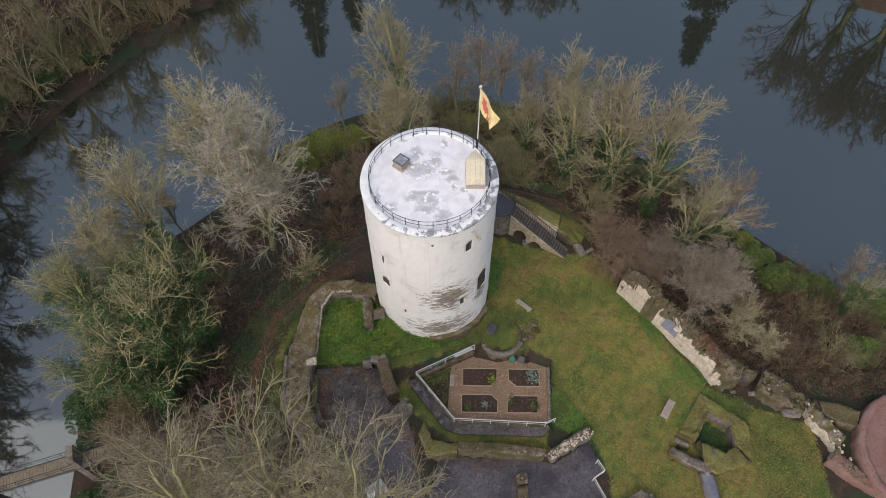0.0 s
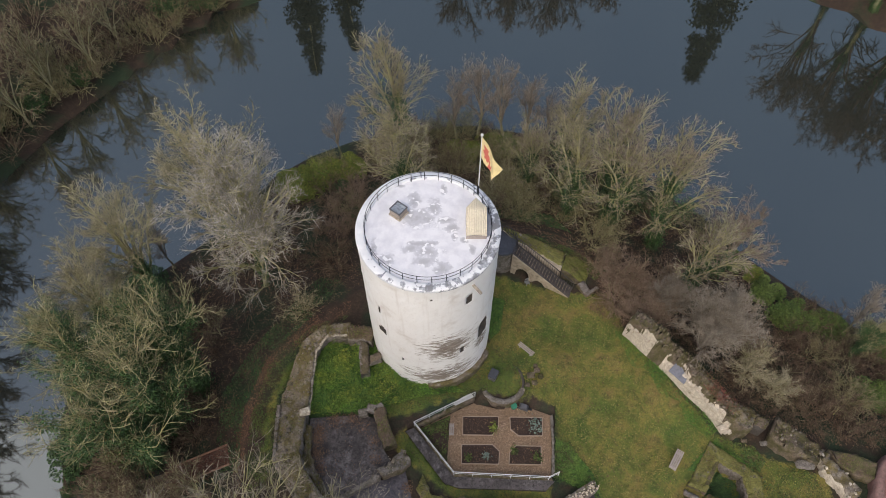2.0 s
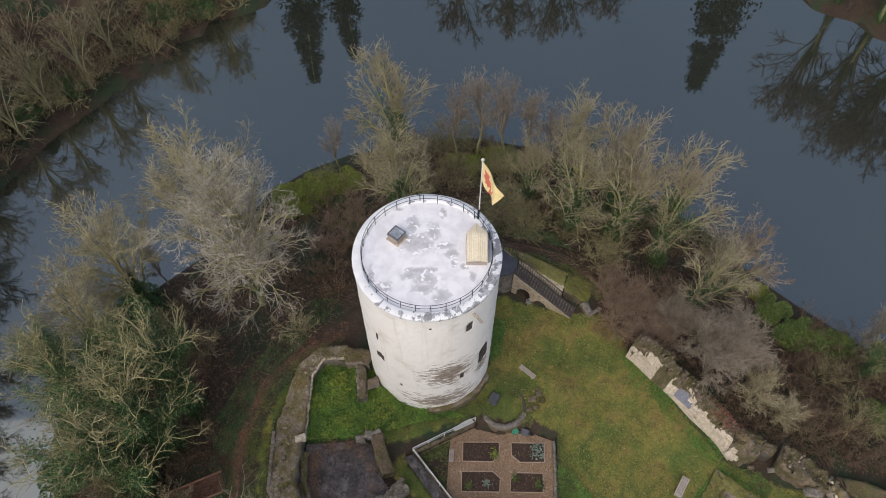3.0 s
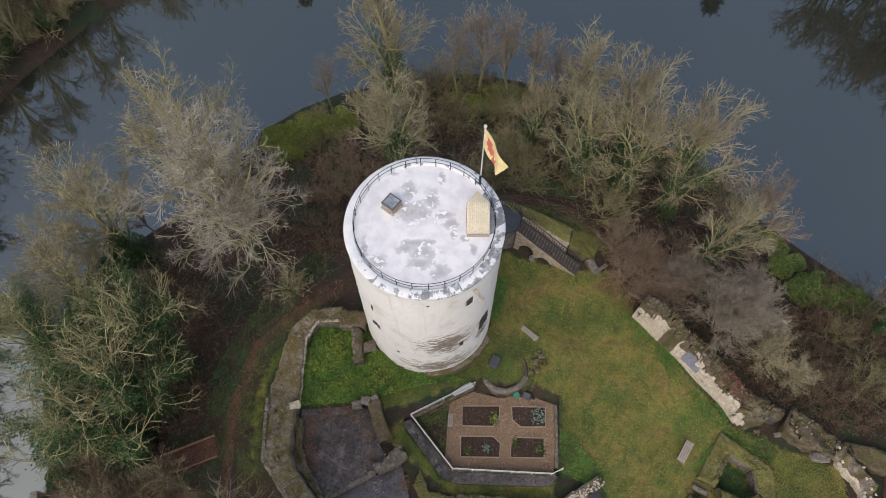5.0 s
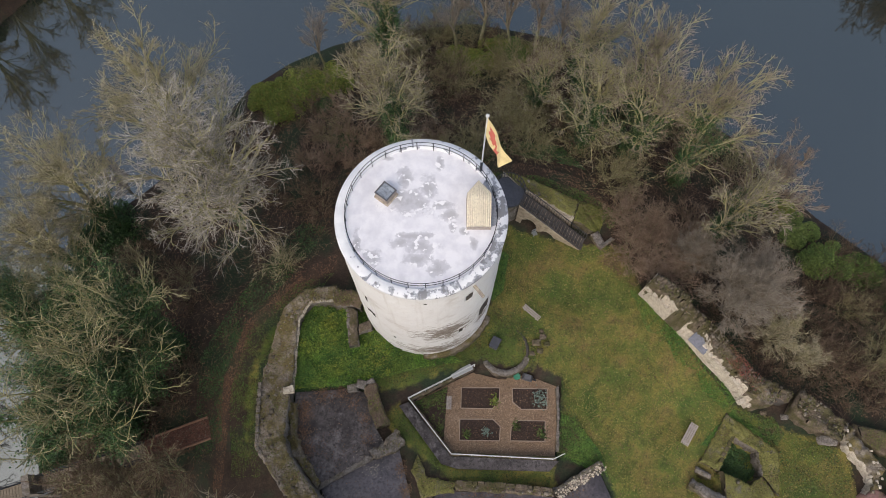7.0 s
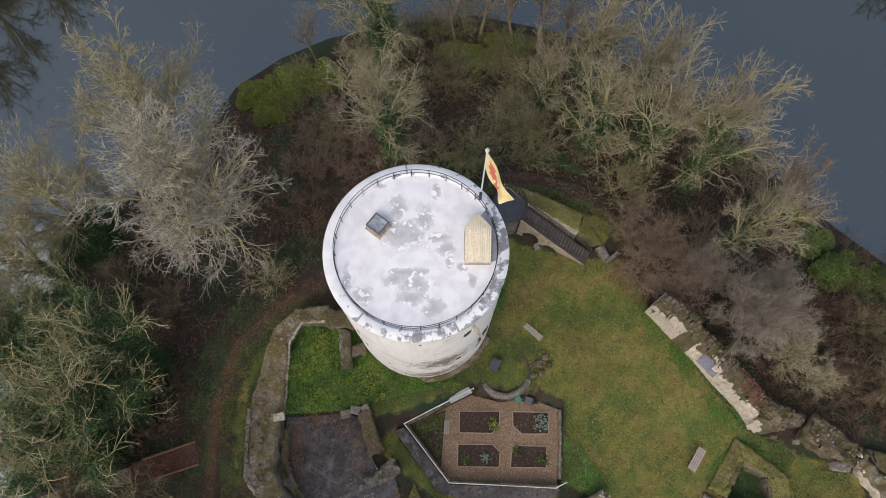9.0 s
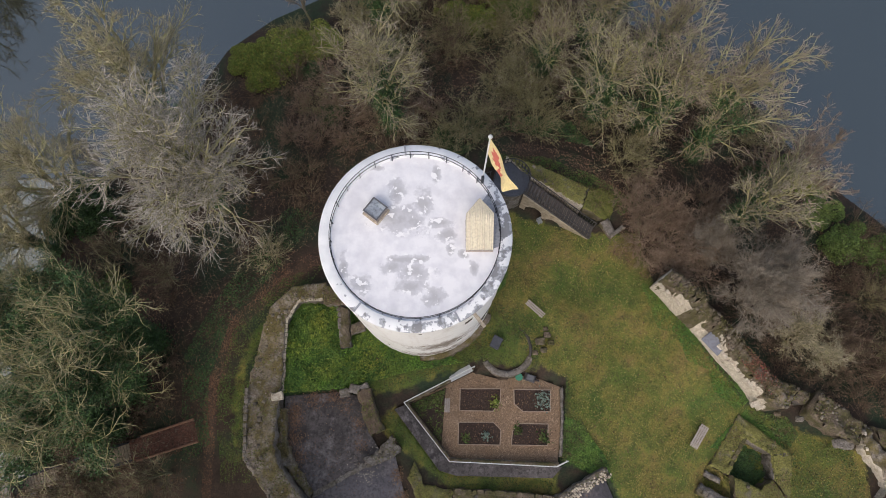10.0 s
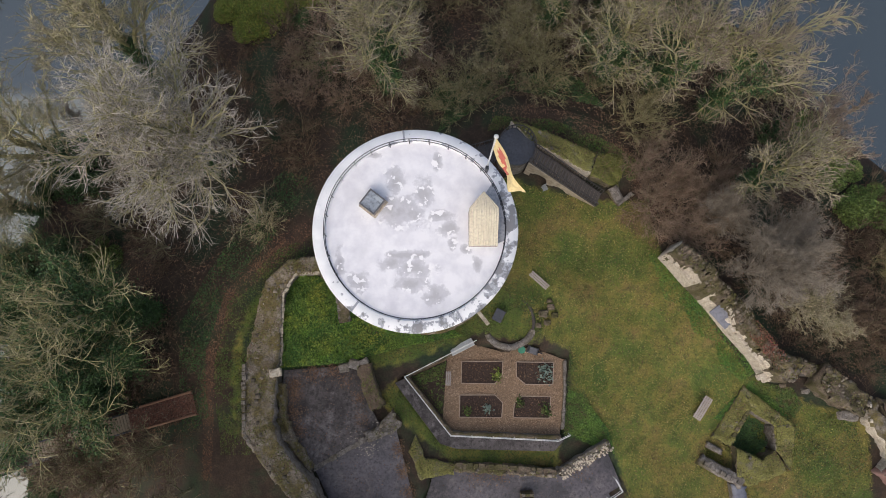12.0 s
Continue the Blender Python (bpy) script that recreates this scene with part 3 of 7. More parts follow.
SHORE = [(-36, -14), (-36.2, 16), (-37.2, 23), (-39.5, 30), (-39, 36), (-36.5, 41), (-35, 46), (-31, 49.5), (-26, 54.5), (-21.5, 62), (-17, 65.5), (-12, 68), (-4, 70), (4, 71), (13, 69), (20, 65), (27, 60), (32, 56), (36, 50), (40, 46), (44, 42.5), (49, 38), (56, 30), (60, 15), (60, -14)]
FARSHORE = [(-66, -300), (-60, -20), (-58, 10), (-58, 35), (-58, 52), (-56.5, 60.4), (-51.7, 70.6), (-47, 77), (-40, 85.5), (-36.5, 90.5), (-28, 97.5), (-10, 108), (15, 114), (35, 114), (50, 105), (61, 93.5), (67, 89), (77, 82.5), (95, 72), (110, 50), (115, 0), (125, -300)]
ENCLOSURE = [(-11.9, 26.6), (-7.4, 26.9), (-5.0, 28.6), (-5.4, 31.5), (-8.6, 33.8), (-10.8, 33.8), (-11.7, 32.3)]
COURT = [(-11.8, 26.6), (-7.4, 26.9), (-5.6, 26.5), (-5.2, 23.9), (-4.4, 22.6), (-5.3, 21.4), (-9.5, 19.1), (-11.2, 20.8), (-11.8, 23.6)]
LOWCOURT = [(-9.4, 19.1), (-5.3, 21.3), (-3.2, 22.1), (-1.9, 17.0), (-1.6, 8), (-8.0, 8), (-8.3, 17.0)]
GARDEN = [(2.9, 28.5), (-2.3, 26.0), (0.9, 21.9), (9.5, 21.5), (9.9, 25.0), (10.0, 27.3), (7.4, 28.3), (5.2, 27.9)]
LOWFLOOR = [(-0.2, 19.0), (5.9, 18.8), (8.6, 18.6), (9.9, 18.3), (13.2, 20.4), (14.3, 17.6), (13.3, 17.0), (14.2, 15.3), (14, 8), (-1.4, 8), (-1.3, 15.3)]
PIT = [(24.7, 23.2), (26.6, 22.0), (26.8, 20.4), (25.6, 19.5), (23.2, 20.6)]
SMALLPIT = [(21.5, 20.0), (23.0, 19.8), (23.0, 18.7), (21.2, 19.3)]
PATH_S = [(-3.3, 25.6), (-2.5, 25.9), (1.0, 21.55), (9.7, 21.2), (8.9, 20.4), (1.5, 20.6), (0.2, 21.0)]
FLATS = [(ENCLOSURE, 1.75), (COURT, 1.35), (LOWCOURT, 0.6), (PATH_S, 0.75), (GARDEN, -0.05), (LOWFLOOR, -0.6), (PIT, -2.6), (SMALLPIT, -1.9)]
LEVELS = np.array([(20, 22.6, -0.9), (21.5, 25, -1.1), (26, 24.5, -1.4), (29, 24, -1.6), (34, 21, -1.2), (24, 17, -1.6), (17, 18, -0.8), (14.8, 28.3, 0.25), (13.2, 35.6, 0.15), (17.2, 34.6, 0.7), (20.2, 31.4, 0.6), (23.2, 27.6, 0.1), (18, 37.5, 0.2), (9.7, 32.5, 0.8), (15, 40.5, 0.3), (8.5, 39.5, 0.5), (4.5, 33, 1.3), (-1, 29, 1.7), (-6, 30, 1.9), (3, 29.5, 1.1), (6.3, 30.3, 0.8), (-3.5, 27, 1.2), (11.5, 26, 0.3), (12, 22, 0.1), (-16, 25, 0.4), (-17.5, 21, -0.6), (-12, 36, 1.0), (-1, 42, 1.3), (6, 46, 1.8), (10.5, 44.5, 1.6), (40, 20, -0.8), (30, 10, -1.5), (0, 5, 0.3), (-14, 10, 0), (-3.0, 20.0, 0.9)])


def polydist(x, y, poly):
    """Distance to a polygon's edge, negative inside."""
    d = np.full(x.shape, 1e9)
    inside = np.zeros(x.shape, bool)
    for (ax, ay), (bx, by) in zip(poly, poly[1:] + poly[:1]):
        ex, ey = bx - ax, by - ay
        t = np.clip(((x - ax) * ex + (y - ay) * ey) / (ex * ex + ey * ey), 0, 1)
        d = np.minimum(d, np.hypot(x - ax - t * ex, y - ay - t * ey))
        if ay != by:
            inside ^= ((ay > y) != (by > y)) & (x < ex * (y - ay) / ey + ax)
    return np.where(inside, -d, d)


def land(x, y):
    x, y = np.asarray(x, float), np.asarray(y, float)
    w = 1.0 / ((x[..., None] - LEVELS[:, 0]) ** 2 + (y[..., None] - LEVELS[:, 1]) ** 2 + 2.0) ** 1.5
    flat = (w * LEVELS[:, 2]).sum(-1) / w.sum(-1)
    dp, ds, df = polydist(x, y, PLATEAU), polydist(x, y, SHORE), polydist(x, y, FARSHORE)
    u = np.clip(dp / np.maximum(dp - ds, 1e-3), 0, 1)
    u = u ** 0.9
    z = flat * (1 - u) + (WATER_Z + 0.15) * u + 0.35 * u * (1 - u) * 4 * fnoise(x, y, 0.6, 3)
    z = np.where(ds > 0, np.maximum(WATER_Z + 0.15 - ds * 0.8, WATER_Z - 2), z)
    far = WATER_Z + np.minimum(np.maximum(df, 0) * 0.45, 9) + 0.3 * fnoise(x, y, 0.35, 5) * np.clip(df / 4, 0, 1)
    z = np.where(df > 0, far, z)
    z = z + 0.06 * fnoise(x, y, 1.7, 1) * (dp < 0)
    for poly, level in FLATS:
        d = polydist(x, y, poly)
        z = np.where(d < 0.25, level - 0.15, z)
    return z


def ground_z(x, y):
    return float(land(np.array([x]), np.array([y]))[0])


def stretched(lo, hi, step, far):
    a = np.arange(lo, hi + step / 2, step)
    out, s = [], step
    while sum(out) < far:
        s *= 1.35
        out.append(s)
    c = np.cumsum(out)
    return np.r_[lo - c[::-1], a, hi + c]


gx, gy = stretched(-60, 62, 0.45, 2500), stretched(8, 74, 0.45, 2500)
GX, GY = np.meshgrid(gx, gy)
GZ = land(GX, GY)
ids = np.arange(GX.size).reshape(GX.shape)
quads = np.stack([ids[:-1, :-1], ids[:-1, 1:], ids[1:, 1:], ids[1:, :-1]], -1).reshape(-1, 4)
ground = mesh_np("ground", np.stack([GX, GY, GZ], -1).reshape(-1, 3), quads, M_GROUND, smooth=True)
tagged(ground, "grassy castle hill with leaf-strewn wooded slopes down to the river", "ground", kind="structure")
MEADOW = [(4.5, 42), (4.5, 34), (8.5, 29), (10.5, 28), (10.5, 21.5), (13.5, 20.8), (14.8, 17.5), (14.5, 10), (34, 10), (34.5, 22), (28, 24.5), (24.6, 26.3), (18, 35), (17, 40), (12, 40)]


def smooth_mask(d, width):
    return np.clip(0.5 - d / width, 0, 1)


dlawn = np.minimum(np.minimum(polydist(GX, GY, MEADOW), polydist(GX, GY, [(-4.6, 24.4), (-3.2, 25.8), (0.3, 21.2), (9.4, 20.8), (9.4, 19.0), (1.2, 19.5), (-2.4, 22.4)])), np.minimum(polydist(GX, GY, [(-17, 20), (-17.4, 27), (-16, 32), (-12, 36), (-8, 37), (-14, 29), (-14.6, 20)]) + 1.2, polydist(GX, GY, [(-7, 31), (-5, 27), (-3, 27), (3.5, 29.5), (8, 28.5), (8.5, 33), (4.5, 34)])))
LUSH = [[(-12.0, 26.8), (-7, 27.2), (-2, 28.5), (2, 29.2), (-6, 33.9), (-10.9, 34.0), (-11.8, 32.4)], [(16.7, 35.8), (17.9, 35.4), (25.4, 26.2), (24.2, 25.5), (22.4, 26.9), (21.9, 28.7), (20.2, 29.4), (19.4, 31.5), (18.0, 32.0), (17.3, 34.0)], [(10.2, 21.5), (10.2, 25), (11.3, 24.6), (13.2, 22), (13.8, 20)], [(22.8, 22.5), (24.5, 25.2), (28.4, 22.2), (27.6, 23.4), (25.2, 25.6), (21.9, 22.6)], [(4.4, 39.5), (4.6, 34.5), (5.6, 35.5), (6.2, 39)]]
dlush = np.full(GX.shape, 1e9)
for poly in LUSH[:1] + LUSH[2:]:
    dlush = np.minimum(dlush, polydist(GX, GY, poly))
LEAFY = [[(-18.6, 18), (-18.6, 26.5), (-16.8, 32.6), (-12.6, 36.4), (-9, 38.2), (-9.6, 37), (-12, 35.2), (-16, 31.8), (-17.6, 26), (-17.7, 18)], [(11.8, 46), (18, 43), (19.8, 37.5), (17.3, 36), (14.5, 38.5), (16.3, 41)]]
dleaf = np.full(GX.shape, 1e9)
for poly in LEAFY:
    dleaf = np.minimum(dleaf, polydist(GX, GY, poly))
for name, d, wdt in (("lawn", dlawn, 1.6), ("lush", dlush, 1.4), ("leafy", dleaf, 2.6)):
    a = ground.data.attributes.new(name, "FLOAT", "POINT")
    a.data.foreach_set("value", smooth_mask(d, wdt).astype(np.float32).ravel())

bm = bmesh.new()
bm.faces.new([bm.verts.new(p) for p in ((-2600, -2600, WATER_Z), (2600, -2600, WATER_Z), (2600, 2600, WATER_Z), (-2600, 2600, WATER_Z))])
tagged(part("water", bm, M_WATER), "calm dark slate-grey river water reflecting bare trees", "water", kind="structure")

# ---- the round tower ----
TX, TY, TR, TOP = -1.05, 34.72, 5.47, 19.5


def tower_axis(z):
    return TY + 0.42 * (1 - z / TOP)


def build_tower():
    tower = thing("tower", (0, 0, 0), "tall round whitewashed stone keep with flat pale roof", "tower")
    N, zs = 192, np.r_[np.arange(-0.5, 19.1, 0.2), 19.25, 19.45]
    ang = np.linspace(0, 2 * np.pi, N, endpoint=False)
    A, Z = np.meshgrid(ang, zs)
    R = TR + 0.022 * fnoise(A * 5, Z, 1.3, 2) + 0.008 * np.sin(Z * 2.6 + np.sin(A * 3)) + np.where(Z > 18.8, 0.02, 0) - 0.05 * np.clip((4 - Z) / 4, 0, 1) - 0.09 * np.clip(Z / TOP, 0, 1)
    R += 0.011 * np.random.default_rng(4).normal(size=R.shape)
    X, Y = TX + R * np.cos(A), tower_axis(Z) + R * np.sin(A)
    verts = [tuple(v) for v in np.stack([X, Y, Z], -1).reshape(-1, 3)]
    # openings: angle, foot, width, height, arched
    holes = [(math.atan2(-4.45, 3.1), 16.2, 0.42, 1.1, True), (math.atan2(-3.6, -3.77), 13.0, 0.25, 1.1, False), (math.atan2(-3.7, -3.8), 9.4, 0.75, 1.25, True), (math.atan2(-4.4, 2.55), 7.6, 0.5, 0.9, False), (math.atan2(-3.05, 4.35), 7.9, 1.15, 2.7, True), (math.atan2(5.0, 2.4), 4.7, 1.1, 2.1, True), (math.atan2(-5.4, 0.3), 18.0, 0.25, 0.22, False), (math.atan2(-4.8, -2.3), 6.3, 0.3, 0.5, False)]

    def cut(a, z):
        for ha, hz, w, h, arch in holes:
            da = (a - ha + np.pi) % (2 * np.pi) - np.pi
            u, v = da * TR, z - hz
            if abs(u) < w / 2 and 0 < v < h and not (arch and v > h - w / 2 and math.hypot(u, v - (h - w / 2)) > w / 2):
                return True
        return False
    nz = len(zs)
    hole = np.zeros((nz - 1, N), bool)
    for r in range(nz - 1):
        for c in range(N):
            hole[r, c] = cut(ang[c] + np.pi / N, (zs[r] + zs[r + 1]) / 2)
    faces, fm, deep = [], [], {}

    def inner(r, c):
        c %= N
        if (r, c) not in deep:
            k = (TR - 1.3) / TR
            deep[r, c] = len(verts)
            verts.append((TX + (X[r, c] - TX) * k, tower_axis(zs[r]) + (Y[r, c] - tower_axis(zs[r])) * k, zs[r]))
        return deep[r, c]
    vid = lambda r, c: r * N + c % N
    for r in range(nz - 1):
        for c in range(N):
            quad = [(r, c), (r, c + 1), (r + 1, c + 1), (r + 1, c)]
            if not hole[r, c]:
                faces.append([vid(*q) for q in quad])
                fm.append(0)
                continue
            # jambs dark bare stone; the back's dark colour stands in for unlit rooms
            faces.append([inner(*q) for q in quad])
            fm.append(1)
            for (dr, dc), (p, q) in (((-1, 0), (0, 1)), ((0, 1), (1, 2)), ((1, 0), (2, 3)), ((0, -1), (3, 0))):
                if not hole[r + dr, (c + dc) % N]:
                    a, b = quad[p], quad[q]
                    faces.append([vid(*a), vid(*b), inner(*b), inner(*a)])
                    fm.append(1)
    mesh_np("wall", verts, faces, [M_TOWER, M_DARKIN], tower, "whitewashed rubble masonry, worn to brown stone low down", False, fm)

    def ring(name, prof, mat, label, n=128):
        a = np.linspace(0, 2 * np.pi, n, endpoint=False)
        p = np.array(prof)
        v = np.stack([TX + np.outer(p[:, 0], np.cos(a)), TY + np.outer(p[:, 0], np.sin(a)), np.repeat(p[:, 1:2], n, 1)], -1)
        i = np.arange(len(p) * n).reshape(len(p), n)
        j = np.roll(i, -1, 1)
        f = np.stack([i[:-1], j[:-1], j[1:], i[1:]], -1).reshape(-1, 4)
        return mesh_np(name, v.reshape(-1, 3), f, mat, tower, label, False)
    ring("parapet_rim", [(5.36, 19.28), (5.42, 19.34), (5.44, 19.57), (5.40, 19.63), (4.82, 19.67), (4.76, 19.64), (4.74, 19.45)], M_RIM, "pale blue-grey coated rim")
    ring("roof_deck", [(4.76, 19.47), (4.6, 19.485), (3.5, 19.50), (2, 19.53), (0.01, 19.55)], M_ROOF, "white coated roof with grey blotches")
    # expansion joints across the rim
    for deg in (97, -63, 20, -128):
        b2 = bmesh.new()
        box(b2, TX + 5.11 * math.cos(radians(deg)), TY + 5.11 * math.sin(radians(deg)), 19.63, 0.62, 0.11, 0.05, deg)
        part("joint_strip", b2, M_PATCH, tower, "grey lead joint strip")
    # guard rail
    n = 28
    rr = 4.71
    rail_top = None
    for z in (20.42, 20.0):
        b2 = bmesh.new()
        m = 72
        for k in range(m):
            a0, a1 = 2 * math.pi * k / m, 2 * math.pi * (k + 1) / m
            bar(b2, (TX + rr * math.cos(a0), TY + rr * math.sin(a0), z), (TX + rr * math.cos(a1), TY + rr * math.sin(a1), z), 0.022, 5)
        ob = part("guard_rail", b2, M_IRON, tower, "dark iron guard rail")
        rail_top = rail_top or ob
    for k in range(n):
        a = 2 * math.pi * (k + 0.3) / n
        p = (TX + rr * math.cos(a), TY + rr * math.sin(a))
        b2 = bmesh.new()
        bar(b2, (*p, 19.46), (*p, 20.42), 0.03, 5)
        part("rail_post", b2, M_IRON, rail_top)
    b2 = bmesh.new()
    box(b2, TX + 5.8 * math.cos(radians(-52)), TY + 5.8 * math.sin(radians(-52)), 18.4, 1.0, 0.2, 0.14, -52, 0.02)
    part("water_spout", b2, M_STONEPALE, tower, "stone rainwater spout")
    b2 = bmesh.new()
    box(b2, 2.72, 37.86, 19.47, 0.16, 0.16, 1.1)
    part("pole_bracket", b2, M_IRON, tower)
    return tower


M_HATCHSIDE = mottled("stained_timber", (0.30, 0.25, 0.21), (0.40, 0.35, 0.30), (0.19, 0.155, 0.125), 2.5, 10, 0.85)
M_PATCH = mottled("mortar_patch", (0.30, 0.32, 0.36), (0.40, 0.42, 0.46), (0.24, 0.25, 0.28), 1.5, 8, 0.85)
build_tower()

# things on the roof
sk = thing("skylight", (-3.28, 36.12, 19.5), "small square glazed roof hatch with a stone kerb", "skylight", turn=-38)
b2 = bmesh.new()
box(b2, 0, 0, 0, 1.12, 1.12, 0.14, 0, 0.03)
part("kerb", b2, M_STONEPALE, sk, "pale mortar kerb")
b2 = bmesh.new()
box(b2, 0, 0, 0.12, 0.96, 0.96, 0.56, 0, 0.02)
part("body", b2, M_HATCHSIDE, sk, "stained brown-grey timber sides")
b2 = bmesh.new()
for x, y, sx, sy in ((0, 0.46, 1.0, 0.07), (0, -0.46, 1.0, 0.07), (0.46, 0, 0.07, 0.85), (-0.46, 0, 0.07, 0.85)):
    box(b2, x, y, 0.67, sx, sy, 0.08)
sk_frame = part("frame", b2, M_CARGREY, sk, "dark weathered frame")
b2 = bmesh.new()
box(b2, 0, 0, 0.675, 0.85, 0.85, 0.03)
part("pane", b2, M_GLASS, sk_frame, "mottled grey wired glass pane")


def build_hood():
    """The hood over the stair head: corrugated sheet, low to the south, pointed to the north."""
    hood = thing("stair_hood", (0.1, 0.1, 0.48), "stair-head hood roofed in cream corrugated sheet on the roof", "roof hatch")
    outline = lambda y: (1.66, 3.16) if y < 35.55 else (1.66 + (y - 35.55) * 0.86, 3.16 - (y - 35.55) * 0.86)
    ys = np.r_[np.linspace(33.72, 35.55, 10), np.linspace(35.7, 36.4, 5)]
    nx = 49
    V = []
    for y in ys:
        a, b = outline(y)
        for x in np.linspace(a, b, nx):
            z = 19.55 + 1.05 * min(1, (y - 33.72) / 1.6) - 0.12 * max(0, y - 35.4) - 0.22 * ((x - 2.41) / 0.75) ** 2 * 0.6
            V.append((x, y, z + 0.028 * math.sin(x * 2 * math.pi / 0.13)))
    i = np.arange(len(ys) * nx).reshape(len(ys), nx)
    F = np.stack([i[:-1, :-1], i[:-1, 1:], i[1:, 1:], i[1:, :-1]], -1).reshape(-1, 4)
    mesh_np("roof_sheet", V, F, M_HUT, hood, "cream corrugated sheet")
    base = np.array(V).reshape(len(ys), nx, 3)
    edge = np.vstack([base[0, :, :], base[:, -1, :], base[::-1, 0, :]])
    low = edge.copy()
    edge[:, 2] -= 0.03
    low[:, 2] = 19.0
    k = len(edge)
    F = np.array([[j, j + 1, k + j + 1, k + j] for j in range(k - 1)])
    mesh_np("side_wall", np.vstack([edge, low]), F, M_BENCH, hood, "grey boarded sides")
    # thin sheet added as the dark crescent on the deck east of the hood
    b2 = bmesh.new()
    f = b2.faces.new([b2.verts.new(p) for p in ((2.55, 36.55, 19.12), (3.05, 37.3, 19.12), (3.62, 36.3, 19.12), (3.68, 34.1, 19.12), (3.2, 33.9, 19.12), (3.2, 35.55, 19.12))])
    g = bmesh.ops.extrude_face_region(b2, geom=[f])
    bmesh.ops.translate(b2, vec=(0, 0, -0.1), verts=[v for v in g["geom"] if isinstance(v, bmesh.types.BMVert)])
    part("threshold", b2, M_PATCH, hood, "grey lead flashing")
    return hood


build_hood()


def build_flag():
    pole = thing("flagpole", (2.76, 37.95, 19.5), "white flagpole with a yellow and red flag", "flagpole")
    b2 = bmesh.new()
    bar(b2, (0, 0.1, 0), (-0.02, -0.15, 6.85), 0.045, 8)
    mast = part("pole", b2, M_WHITE, pole)
    b2 = bmesh.new()
    bmesh.ops.create_uvsphere(b2, u_segments=10, v_segments=6, radius=0.12, matrix=Matrix.Translation((-0.02, -0.15, 6.9)))
    part("finial", b2, M_WHITE, mast, "round white knob")
    nu, nv = 34, 18
    V = np.zeros((nu, nv, 3))
    for a in range(nu):
        for b in range(nv):
            u, v = a / (nu - 1), b / (nv - 1)
            wave = 0.16 * u * math.sin(7.5 * u - 3.0 * v) + 0.06 * math.sin(9 * v + 4 * u) * u
            x = (1.25 * (1 - v) + 0.85 * v) * u + wave
            y = -0.15 + 0.08 * v - (2.35 * (1 - v) + 1.85 * v) * u + wave * 0.5
            z = 6.72 - 2.15 * v - 0.75 * u ** 1.3 * (1 - 0.55 * v)
            V[a, b] = (x, y, z)
    i = np.arange(nu * nv).reshape(nu, nv)
    F, fm = [], []
    for a in range(nu - 1):
        for b in range(nv - 1):
            u, v = (a + 0.5) / nu, (b + 0.5) / nv
            red = math.hypot((u - 0.3) / 0.26, (v - 0.5) / 0.30) < 0.75 + 0.5 * math.sin(9 * u + 11 * v) * math.cos(17 * v - 6 * u) or (0.48 < u < 0.66 and abs(v - 0.62 - 0.3 * math.sin(14 * u)) < 0.16)
            F.append([i[a, b], i[a + 1, b], i[a + 1, b + 1], i[a, b + 1]])
            fm.append(1 if red else 0)
    mesh_np("flag", V.reshape(-1, 3), F, [M_FLAGY, M_FLAGR], pole, "yellow cloth flag with a ragged red charge", True, fm)


build_flag()

COPING = []


def coping(parent, line, size, mat, seed, gap=0.06, label=""):
    """Single squared stones laid end to end along a line of (x, y, z)."""
    rng = random.Random(seed)
    if not COPING:
        for k in range(6):
            b2 = bmesh.new()
            r = bmesh.ops.create_cube(b2, size=1)
            for v in r["verts"]:
                v.co = Vector((v.co.x * rng.uniform(0.88, 1.0), v.co.y * rng.uniform(0.8, 1.0), v.co.z * rng.uniform(0.8, 1.0)))
            bmesh.ops.bevel(b2, geom=list(b2.edges), offset=0.07, segments=1, affect="EDGES")
            me = bpy.data.meshes.new("coping_stone")
            b2.to_mesh(me)
            b2.free()
            COPING.append(me)
    P = [Vector(p) for p in line]
    for a, b in zip(P, P[1:]):
        d, done = b - a, 0.0
        turn_ = math.degrees(math.atan2(d.y, d.x))
        while done < d.length - 0.15:
            w = min(size * rng.uniform(0.7, 1.5), d.length - done)
            p = a + d * ((done + w / 2) / d.length)
            me = COPING[rng.randrange(6)]
            key = me.name + mat.name
            if key not in bpy.data.meshes:
                c = me.copy()
                c.name = key
                c.materials.append(mat)
            ob = new("stone", bpy.data.meshes[key])
            ob.parent = parent
            ob.matrix_basis = pose(p.x + rng.uniform(-0.04, 0.04), p.y + rng.uniform(-0.04, 0.04), p.z + rng.uniform(-0.04, 0.03), rng.uniform(-4, 4), rng.uniform(-4, 4), turn_ + rng.uniform(-6, 6)) @ Matrix.Diagonal((w - gap, size * rng.uniform(0.6, 0.9), size * 0.55, 1))
            done += w


# ---- ruins west of the tower ----
ringw = thing("ring_wall", (0, 0, 0), "broad ruined curtain wall with mossy rubble top", "ruined wall")
masonry("wall_stretch", [(-8.6, 35.3), (-11.3, 34.9), (-13.0, 33.3), (-13.6, 31.2), (-14.2, 28.0)], [(-8.4, 33.9), (-10.8, 33.8), (-11.7, 32.4), (-11.8, 30.2), (-11.9, 27.2)], [3.2, 3.4, 3.2, 2.8, 2.7], -0.6, 1.4, [M_RUINMIX, M_RUINGREY], ringw, seed=1.1, rough=0.09)
